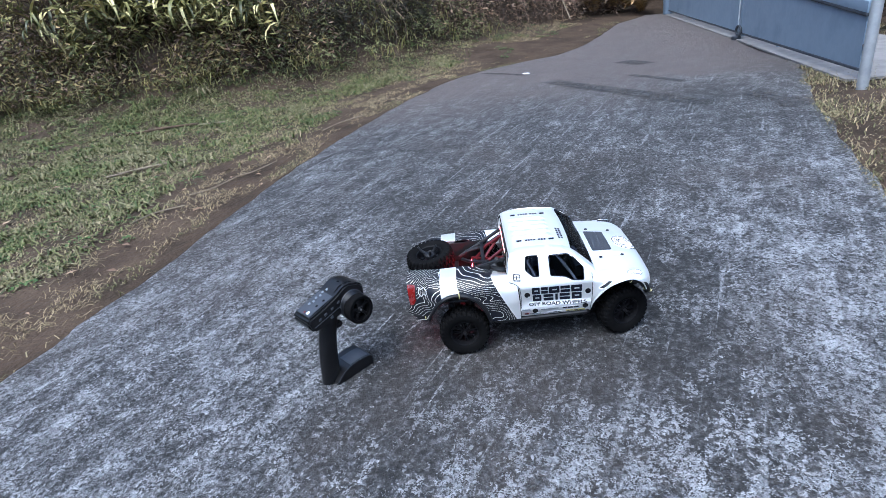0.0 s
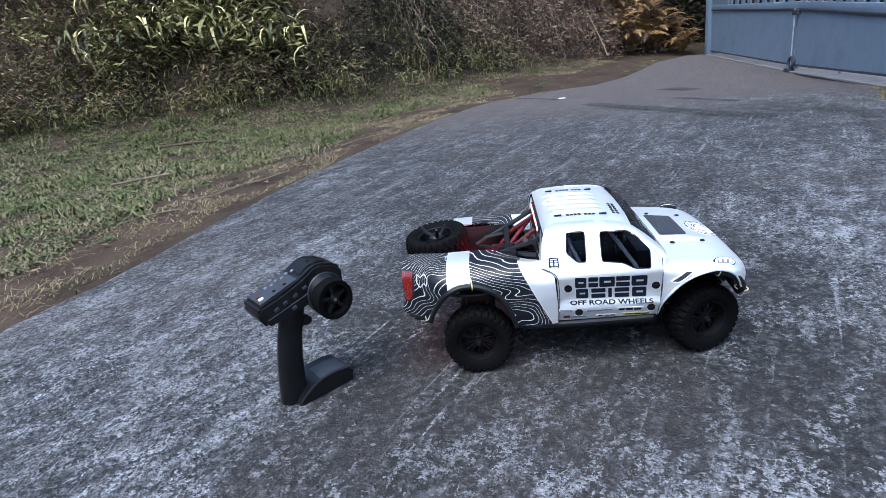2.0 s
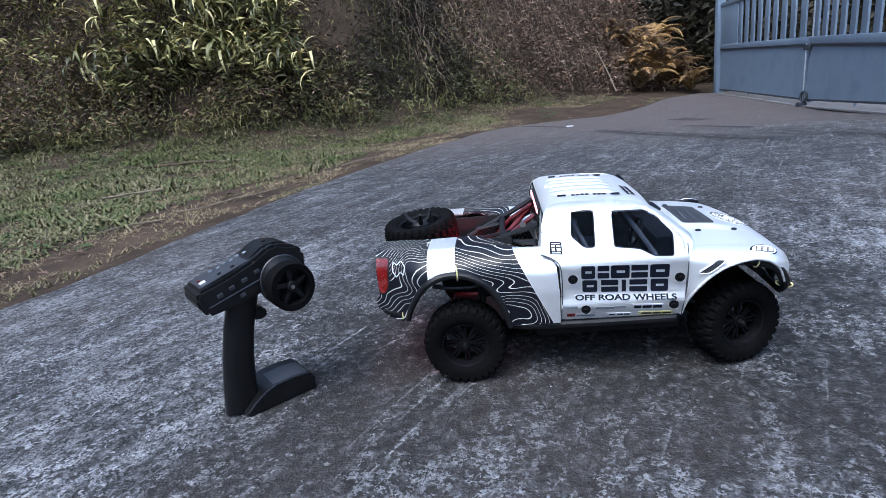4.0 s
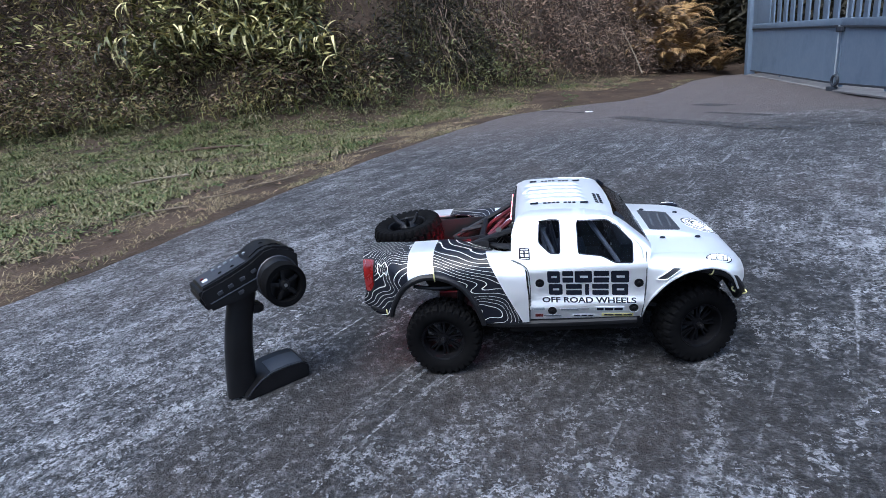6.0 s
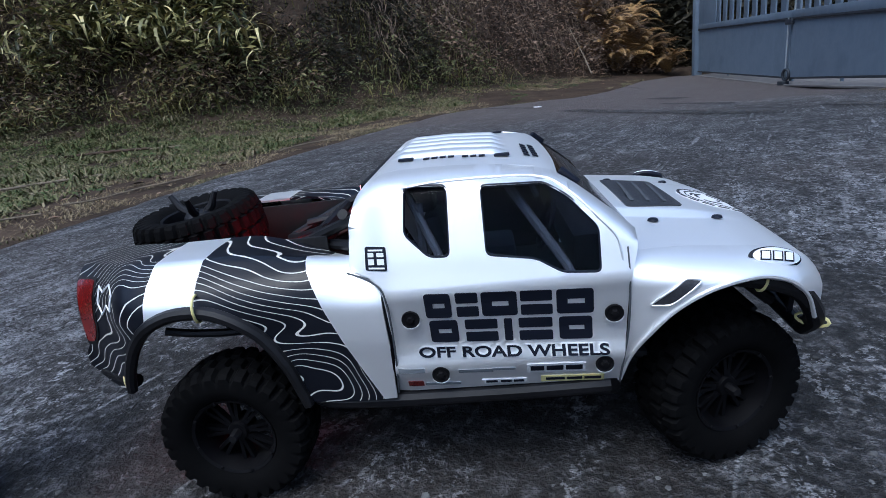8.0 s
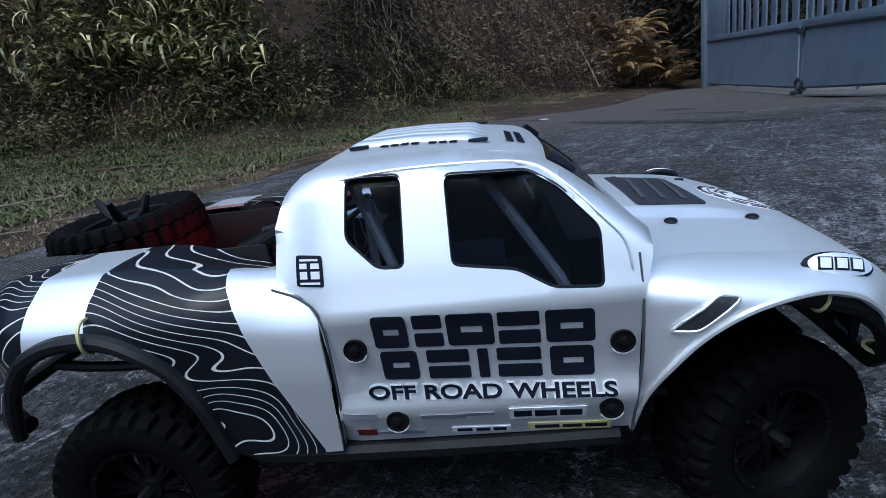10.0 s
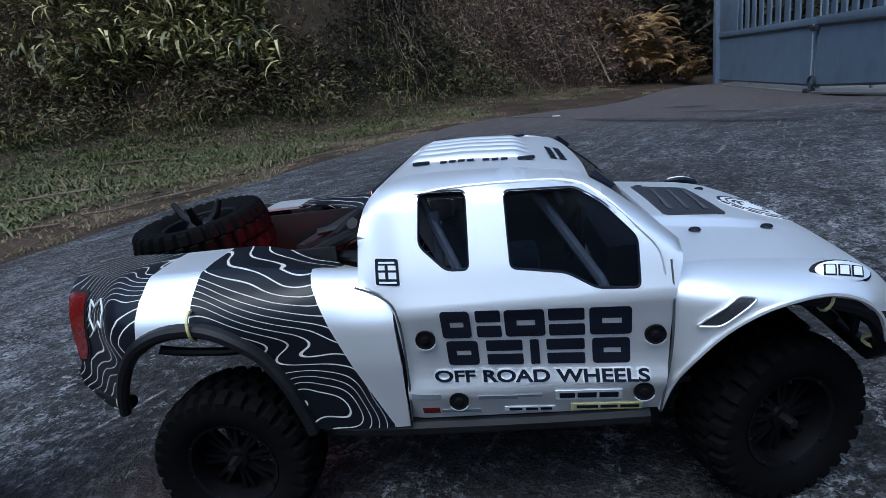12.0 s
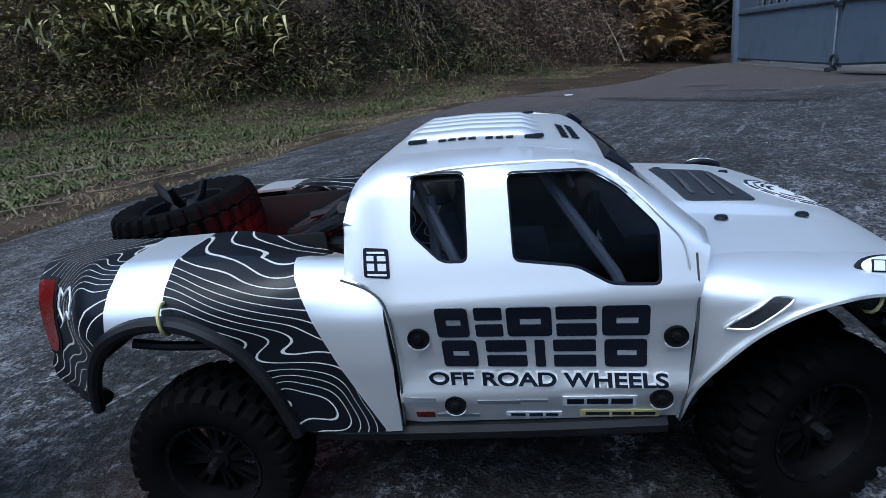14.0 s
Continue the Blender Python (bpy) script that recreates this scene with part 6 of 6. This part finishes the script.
# ---- the bank ----
def bank_spots(n, x0, x1, d0, d1):
    """Random places up the bank's face, with the way up and out."""
    out = []
    cum = [0.0]
    for a, b in zip(FOOT, FOOT[1:]):
        cum.append(cum[-1] + math.hypot(b[0] - a[0], b[1] - a[1]))
    s0, s1 = np.interp([x0, x1], [p[0] for p in FOOT], cum)
    for _ in range(n):
        s, d = rng.uniform(s0, s1), d0 + (d1 - d0) * rng.random()
        i = min(len(FOOT) - 2, int(np.searchsorted(cum, s)) - 1)
        a, b = FOOT[i], FOOT[i + 1]
        t = (s - cum[i]) / (cum[i + 1] - cum[i])
        dx, dy = b[0] - a[0], b[1] - a[1]
        ln = math.hypot(dx, dy)
        x, y = a[0] + t * dx - dy / ln * d, a[1] + t * dy + dx / ln * d
        out.append((x, y, dy / ln, -dx / ln))
    zs = height(np.array([o[0] for o in out]), np.array([o[1] for o in out]))
    return [(x, y, z, ox, oy) for (x, y, ox, oy), z in zip(out, zs)]


def leaf_quad(vs, fs, p, d, side, ln, w):
    o = len(vs)
    mid = p + d * ln * 0.5 - Vector((0, 0, 0.08 * ln))
    tip = p + d * ln - Vector((0, 0, 0.3 * ln))
    vs.extend([tuple(p), tuple(mid + side * w * 0.5), tuple(tip), tuple(mid - side * w * 0.5)])
    fs.append((o, o + 1, o + 2, o + 3))


def brush(name, n, x0, x1, d0, d1, out_by, ln, w, mat, label, category, clump=5, kind="stuff", up=0.2):
    vs, fs = [], []
    for x, y, z, ox, oy in bank_spots(n, x0, x1, d0, d1):
        k = noise.noise(Vector((x * 1.1, y * 1.1, z)))
        k2 = noise.noise(Vector((x * 3.1, y * 3.1, z * 3.1 + 7)))
        if rng.random() > 0.64 + 0.95 * k + 1.05 * k2:
            continue
        reach = out_by * (0.15 + rng.random()) * (1 + 1.2 * k + 1.6 * k2)
        c = Vector((x + ox * reach, y + oy * reach, z + up * rng.random()))
        for _ in range(clump):
            a, e = rng.random() * 6.3, rng.uniform(-0.4, 1.0)
            d = Vector((math.cos(a) * math.cos(e) + ox * 0.5, math.sin(a) * math.cos(e) + oy * 0.5, math.sin(e))).normalized()
            side = d.cross(Vector((rng.normal(), rng.normal(), rng.normal()))).normalized()
            s = 0.6 + 0.8 * rng.random()
            leaf_quad(vs, fs, c + Vector((rng.normal(), rng.normal(), rng.normal())) * ln * 0.7, d, side, ln * s, w * s)
    return soup(name, vs, fs, mat, label, category, kind)


def vines():
    vs, fs = [], []
    for x, y, z, ox, oy in bank_spots(4000, -0.7, 2.6, 0.05, 2.3):
        if rng.random() > 0.55 + 0.8 * noise.noise(Vector((x * 2, y * 2, 8))):
            continue
        ln = 0.15 + 0.5 * rng.random()
        p = Vector((x + ox * 0.12, y + oy * 0.12, z + 0.15 + 0.1 * rng.random()))
        pts, q = [], p.copy()
        for k in range(6):
            pts.append(q.copy())
            q += Vector((ox * 0.02 + 0.03 * rng.normal(), oy * 0.02 + 0.03 * rng.normal(), -ln / 5))
        strip(vs, fs, pts, 0.006 + 0.008 * rng.random(), 0.003, Vector((oy, -ox, 0.3 * rng.normal())))
    soup("dry_vines", vs, fs, M_VINE, "dry grey-brown vines and dead stems hanging down the bank", "vines")


def blades():
    """Long arching grass blades hanging out of the bank."""
    vs, fs = [], []
    for x, y, z, ox, oy in bank_spots(11000, -6.5, 0.4, -0.2, 1.7):
        if rng.random() > 0.5 + 0.9 * noise.noise(Vector((x * 1.6, y * 1.6, 2))):
            continue
        ln = 0.12 + 0.26 * rng.random()
        a = math.atan2(oy, ox) + 1.1 * rng.normal()
        q, e, pts = Vector((x + ox * 0.06, y + oy * 0.06, z)), 1.3, []
        for k in range(6):
            pts.append(q.copy())
            q += Vector((math.cos(a) * math.cos(e), math.sin(a) * math.cos(e), math.sin(e))) * ln / 5
            e -= 0.35 + 0.35 * rng.random()
        strip(vs, fs, pts, 0.008, 0.002, Vector((-math.sin(a), math.cos(a), 0)))
    soup("long_grass", vs, fs, M_BLADE, "long arching yellow-green grass growing out of the bank", "grass")


def strap_leaf_meshes():
    out = []
    for k in range(5):
        bm = bmesh.new()
        ln, arch = 0.25 + 0.045 * k, 0.95 + 0.24 * k
        rows, n = [], 9
        p, e = Vector((0, 0, 0)), 1.35 - 0.1 * k
        for i in range(n + 1):
            t = i / n
            w = 0.0118 * (0.3 + 2.0 * t) if t < 0.35 else 0.0118 * (1 - ((t - 0.35) / 0.65) ** 1.6) + 0.0005
            rows.append([bm.verts.new(p + Vector((0, sy * w, 0.35 * w * abs(sy)))) for sy in (-1, 0, 1)])
            p = p + Vector((math.cos(e), 0, math.sin(e))) * ln / n
            e -= arch * 2.6 / n * (0.4 + t)
        for a, b in zip(rows, rows[1:]):
            for j in (0, 1):
                bm.faces.new((a[j], a[j + 1], b[j + 1], b[j]))
        me = mesh_of(bm, "leaf", 60)
        me.materials.append(M_STRAP_OB)
        out.append(me)
    return out


def per_object(name, colours, rough=0.45):
    """As leafy, but each object takes its own tint."""
    m = surface(name, colours, 25.0, (rough - 0.1, rough + 0.1), bump=0.0, spec=0.3)
    n, l = links_of(m)
    ramp = next(k for k in n if k.type == "VALTORGB")
    nz = next(k for k in n if k.type == "TEX_NOISE")
    info = n.new("ShaderNodeObjectInfo")
    v = math_node(n, l, "ADD", math_node(n, l, "MULTIPLY", info.outputs["Random"], 0.78), math_node(n, l, "MULTIPLY", nz.outputs["Fac"], 0.22))
    l.new(v, ramp.inputs[0])
    return m


M_STRAP_OB = per_object("strap_leaf_each", [(0.032, 0.036, 0.011), (0.074, 0.077, 0.023), (0.155, 0.146, 0.049), (0.499, 0.432, 0.203)])
M_FROND_OB = per_object("fern_frond_each", [(0.048, 0.027, 0.010), (0.142, 0.079, 0.028), (0.304, 0.184, 0.072)])


def strap_plants():
    leaves = strap_leaf_meshes()

    def build(at, n, lab, turn):
        pl = thing("strap_leaf_plant", lab, "plant", at, "strap-leaved plants on the bank")
        for k in range(n):
            ob = new("leaf", leaves[int(rng.integers(5))])
            ob.parent = pl
            s = 0.8 + 0.6 * rng.random()
            ob.matrix_local = Matrix.Translation((0.06 * rng.normal(), 0.06 * rng.normal(), 0.16 * rng.random())) @ pose(0, 0, 0, 10 * rng.normal(), 8 * rng.normal(), rng.uniform(0, 360)) @ Matrix.Diagonal((s, s, s, 1))
        return pl

    kinds = [build((0, 0, 0), 22, "clump of long arching yellow-green strap leaves on the bank", 0) for _ in range(3)]
    spots = bank_spots(24, -2.85, -1.75, 0.22, 0.80) + bank_spots(5, -3.6, -2.9, 0.1, 0.8) + bank_spots(3, -1.9, -1.3, 0.1, 0.4)
    spots = sorted(spots, key=lambda p: p[0])
    for i, (x, y, z, ox, oy) in enumerate(spots):
        m = Matrix.Translation((x + ox * 0.20, y + oy * 0.20, z - 0.02)) @ pose(0, 0, 0, 0, 0, rng.uniform(0, 360))
        if i < 3:
            kinds[i].matrix_world = m
        else:
            copy_thing(kinds[i % 3], m)


def ferns():
    bm = bmesh.new()
    p, e, n = Vector((0, 0, 0)), 1.15, 28
    ln = 0.62
    prev = None
    for i in range(n + 1):
        t = i / n
        w = 0.105 * math.sin(math.pi * min(1, 0.12 + 0.88 * t)) ** 0.8 * (1 - 0.3 * t) + 0.004
        d = Vector((math.cos(e), 0, math.sin(e)))
        if i:
            for sy in (-1, 1):
                a = p
                b = p + Vector((0.35 * w * d.x, sy * w, 0.35 * w * d.z - 0.25 * w))
                hw = ln / n * 0.30
                v = [bm.verts.new(q) for q in (a - d * hw, a + d * hw, b + d * hw * 0.2, b - d * hw * 0.2)]
                bm.faces.new(v)
            if prev is not None:
                k = [bm.verts.new(q) for q in (prev + Vector((0, 0.004, 0)), prev - Vector((0, 0.004, 0)), p - Vector((0, 0.003, 0)), p + Vector((0, 0.003, 0)))]
                bm.faces.new(k)
        prev = p.copy()
        p = p + d * ln / n
        e -= 2.6 / n * (0.3 + 1.1 * t)
    me = mesh_of(bm, "frond", 0)
    me.materials.append(M_FROND_OB)
    first = None
    for x, y, s in ((2.05, 7.45, 1.0), (2.35, 7.6, 1.0), (1.80, 7.4, 0.8), (2.60, 7.75, 0.8), (2.15, 7.8, 1.1), (1.95, 7.75, 0.9), (2.45, 7.9, 1.0), (2.75, 7.55, 0.6), (2.3, 8.1, 1.1), (1.7, 7.7, 0.8)):
        z = float(height(np.array([x]), np.array([y]))[0])
        if first is None:
            first = thing("fern", "golden-brown dying fern arching at the foot of the bank", "fern", (x, y, z), "ferns by the gate")
            for k in range(20):
                ob = new("frond", me)
                ob.parent = first
                sc = 0.75 + 0.45 * rng.random()
                ob.matrix_local = Matrix.Translation((0, 0, 0.05)) @ pose(0, 0, 0, 8 * rng.normal(), -34 * rng.random() + 10, k * 18 + 8 * rng.normal()) @ Matrix.Diagonal((sc, sc, sc, 1))
        else:
            first_scale = Matrix.Translation((x, y, z)) @ pose(0, 0, 0, 0, 0, 360 * rng.random())
            c = copy_thing(first, first_scale)
            c.scale = (s * 1.12, s * 1.12, s * 1.25)


def sticks():
    data = (([(-2.45, 2.86), (-2.2, 2.97), (-1.95, 3.0)], 0.009, "thin dead stick lying on the grass"), ([(-1.95, 2.98), (-1.72, 2.93)], 0.006, "pale dry stick lying on the grass"), ([(-2.02, 1.85), (-1.85, 1.95), (-1.62, 2.02)], 0.006, "short dead twig lying on the verge"), ([(-1.30, 1.34), (-1.22, 1.40), (-1.13, 1.55), (-1.07, 1.58), (-0.98, 1.73)], 0.0032, "long dead stem lying along the bare soil"), ([(-1.42, 1.02), (-1.36, 1.12), (-1.25, 1.18)], 0.003, "short dead stem lying on the bare soil"), ([(-0.85, 2.3), (-0.76, 2.45), (-0.62, 2.60)], 0.0032, "dead stem lying at the drive's edge"))
    for pts, r, lab in data:
        p3 = [(x, y, ground_at(x, y) + r * 0.8 + 0.012) for x, y in pts]
        solo("stick", tube(bend(p3, 3), r, 7), M_BARK if r > 0.007 else M_VINE_SOLID, lab, "stick", group="sticks on the verge")
    x, y = 1.05, 6.55
    z = float(height(np.array([x]), np.array([y]))[0])
    solo("dead_pole", tube(bend([(1.52, 6.45, 0.05), (1.44, 6.62, 0.32), (1.34, 6.80, 0.60)], 4), [0.009 - 0.0005 * i for i in range(9)], 8), M_VINE_SOLID, "thin grey dead pole leaning against the bank", "branch")


M_VINE_SOLID = surface("dry_stem", [(0.10, 0.078, 0.055), (0.21, 0.17, 0.12)], 40, (0.7, 0.9), bump=0.3, bump_scale=150)


def tree(at, h, r, lean, crown_r, n, label):
    t = thing("tree", label, "tree", at, "trees above the bank")
    pts = bend([(0, 0, -0.3), (lean * 0.2, 0, h * 0.4), (lean, 0.1, h)], 5)
    part("trunk", tube(pts, [r * (1 - 0.6 * i / (len(pts) - 1)) for i in range(len(pts))], 10), M_BARK, t)
    for k in range(6):
        a, zz = k * 1.1 + lean, h * (0.55 + 0.07 * k)
        part("limb", tube(bend([(lean * zz / h, 0.05, zz), (lean * zz / h + 0.6 * math.cos(a), 0.6 * math.sin(a), zz + 0.5), (lean + 1.2 * math.cos(a), 1.2 * math.sin(a), zz + 0.75)], 3), [r * 0.35 - r * 0.04 * i for i in range(7)], 7), M_BARK, t)
    vs, fs = [], []
    blobs = [Vector((lean + crown_r * 0.7 * rng.normal(), crown_r * 0.7 * rng.normal(), h * 0.92 + crown_r * 0.45 * rng.normal())) for _ in range(16)]
    for _ in range(n):
        b = blobs[int(rng.integers(16))]
        c = b + Vector((rng.normal(), rng.normal(), 0.8 * rng.normal())) * crown_r * 0.28
        a, e = rng.random() * 6.3, rng.uniform(-0.5, 0.8)
        d = Vector((math.cos(a) * math.cos(e), math.sin(a) * math.cos(e), math.sin(e)))
        side = d.cross(Vector((rng.normal(), rng.normal(), rng.normal()))).normalized()
        leaf_quad(vs, fs, c, d, side, 0.16, 0.075)
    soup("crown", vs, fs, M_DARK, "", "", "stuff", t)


def hedge(name, n, x0, x1, y0, y1, h, mat, label):
    """A loose thicket of leaves standing on the ground."""
    vs, fs = [], []
    for _ in range(n):
        x, y = rng.uniform(x0, x1), rng.uniform(y0, y1)
        k = 0.75 + 0.5 * noise.noise(Vector((x * 0.9, y * 0.9, 3)))
        z = -0.15 + h * k * rng.random() ** 0.8
        a, e = rng.random() * 6.3, rng.uniform(-0.6, 0.9)
        d = Vector((math.cos(a) * math.cos(e), math.sin(a) * math.cos(e), math.sin(e)))
        side = d.cross(Vector((rng.normal(), rng.normal(), rng.normal()))).normalized()
        s = 0.6 + 0.8 * rng.random()
        leaf_quad(vs, fs, Vector((x, y, z)), d, side, 0.14 * s, 0.055 * s)
    soup(name, vs, fs, mat, label, "hedge")


def tar_patches():
    """Darker re-sealed strips and worn stains on the far part of the drive."""
    for pts, w, lab in (([(0.66, 2.98), (0.80, 2.66), (0.99, 2.28), (1.16, 1.90), (1.29, 1.64)], 0.11, "dark tar seam across the driveway"), ([(1.50, 1.80), (1.56, 1.55), (1.52, 1.36)], 0.10, "dark tar seam near the driveway's edge"), ([(1.34, 3.55), (1.42, 3.40), (1.47, 3.25)], 0.14, "dark worn stain on the driveway"), ([(1.20, 2.85), (1.32, 2.55), (1.40, 2.3)], 0.05, "thin dark crack in the driveway"), ([(0.22, 3.62), (0.42, 3.46), (0.55, 3.30)], 0.035, "thin dark crack in the driveway")):
        mid = bend([(x, y, 0) for x, y in pts], 8)
        vs, cover = [], []
        for i, p in enumerate(mid):
            d = (mid[min(i + 1, len(mid) - 1)] - mid[max(i - 1, 0)]).normalized()
            n = Vector((-d.y, d.x, 0))
            t = i / (len(mid) - 1)
            for k in (-1, -0.6, 0, 0.6, 1):
                q = p + n * w * 0.75 * k
                vs.append((q.x, q.y, float(fall(np.array(q.x), np.array(q.y))) + 0.0085))
                cover.append({0: 1.0, 0.6: 0.8, 1: 0.0}[abs(k)] * ease(t, 0.0, 0.12) * ease(t, 1.0, 0.88))
        fs = [(5 * i + k, 5 * i + k + 1, 5 * i + k + 6, 5 * i + k + 5) for i in range(len(mid) - 1) for k in range(4)]
        ob = soup("tar_patch", vs, fs, M_PATCH, lab, "tar patch", "structure")
        ob.data.attributes.new("cover", "FLOAT", "POINT").data.foreach_set("value", cover)
    x, y = 0.566, 3.373
    solo("paper_scrap", box((0.05, 0.03, 0.004), (x, y, float(fall(np.array(x), np.array(y))) + 0.011), 0.001, (4, 3, 20)), M_WHITE, "small white scrap lying on the driveway", "litter")


ground()
road()
tar_patches()
brush("bank_foliage", 12000, -7.0, -1.25, -0.12, 2.6, 0.16, 0.050, 0.014, M_BRUSH, "tangled brown and olive undergrowth covering the bank", "undergrowth", 6)
brush("dead_leaf_brush", 10500, -7.0, -1.1, -0.1, 2.6, 0.16, 0.050, 0.012, M_DRY, "brown dead leaves caught among the bank undergrowth", "undergrowth", 6)
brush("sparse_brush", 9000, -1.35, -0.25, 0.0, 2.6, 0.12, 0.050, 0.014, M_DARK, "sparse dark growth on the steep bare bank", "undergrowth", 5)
brush("dry_brush", 9500, -0.25, 3.0, -0.05, 2.6, 0.18, 0.052, 0.014, M_DRY, "dry pinkish-brown dead leaves and brush on the bank", "undergrowth", 6)
brush("bank_weeds", 1500, -6.0, 0.2, -0.25, 0.25, 0.16, 0.045, 0.011, M_BUSH, "dull green weeds along the foot of the bank", "weeds", 6)
brush("olive_bush", 1500, -3.15, -1.6, 0.15, 1.5, 0.26, 0.085, 0.020, M_OLIVE, "leafy olive and yellow-green bush on the bank", "bush", 6)
brush("olive_bush", 600, -6.0, -3.6, 0.3, 1.6, 0.24, 0.085, 0.024, M_OLIVE, "leafy olive bush on the bank farther along", "bush", 6)
blades()
vines()
strap_plants()
ferns()
# near-black forest wall added all round; mostly unseen, it blocks low sky light
vs, fs = [], []
for k in range(81):
    a = math.tau * k / 80
    top = 3.2 + 4.8 * ease(math.sin(a), -0.5, 0.2)
    for z in (-1.5, top * 0.3, top * 0.65, top + 1.0 * noise.noise(Vector((math.cos(a) * 5, math.sin(a) * 5, 0)))):
        vs.append((1.0 + 12 * math.cos(a), 3.0 + 12 * math.sin(a) + 0.5 * noise.noise(Vector((math.cos(a) * 4, z, 5))), z))
for k in range(80):
    for j in range(3):
        fs.append((4 * k + j, 4 * k + j + 1, 4 * k + j + 5, 4 * k + j + 4))
soup("backdrop", vs, fs, M_FOREST, "dark forest wall, mostly unseen, added to block low sky light", "forest", "structure")
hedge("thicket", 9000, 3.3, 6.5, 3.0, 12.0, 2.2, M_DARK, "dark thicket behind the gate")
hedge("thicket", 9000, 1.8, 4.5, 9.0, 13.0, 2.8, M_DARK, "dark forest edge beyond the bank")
tree((0.6, 10.6, 2.0), 5.0, 0.16, 0.4, 1.6, 2600, "tall dark tree standing above the bank")
tree((2.6, 11.2, -0.1), 5.5, 0.2, -0.3, 1.8, 3000, "tall dark tree with a brown trunk beyond the gate")
tree((-2.6, 7.4, 3.2), 4.0, 0.13, 0.3, 1.5, 2400, "dark tree standing above the overgrown bank")
tree((5.6, 7.5, -0.1), 5.0, 0.18, 0.2, 1.8, 3000, "dark tree standing behind the gate")
grass()
verge_weeds()
litter()
right_verge()
sticks()
chips()
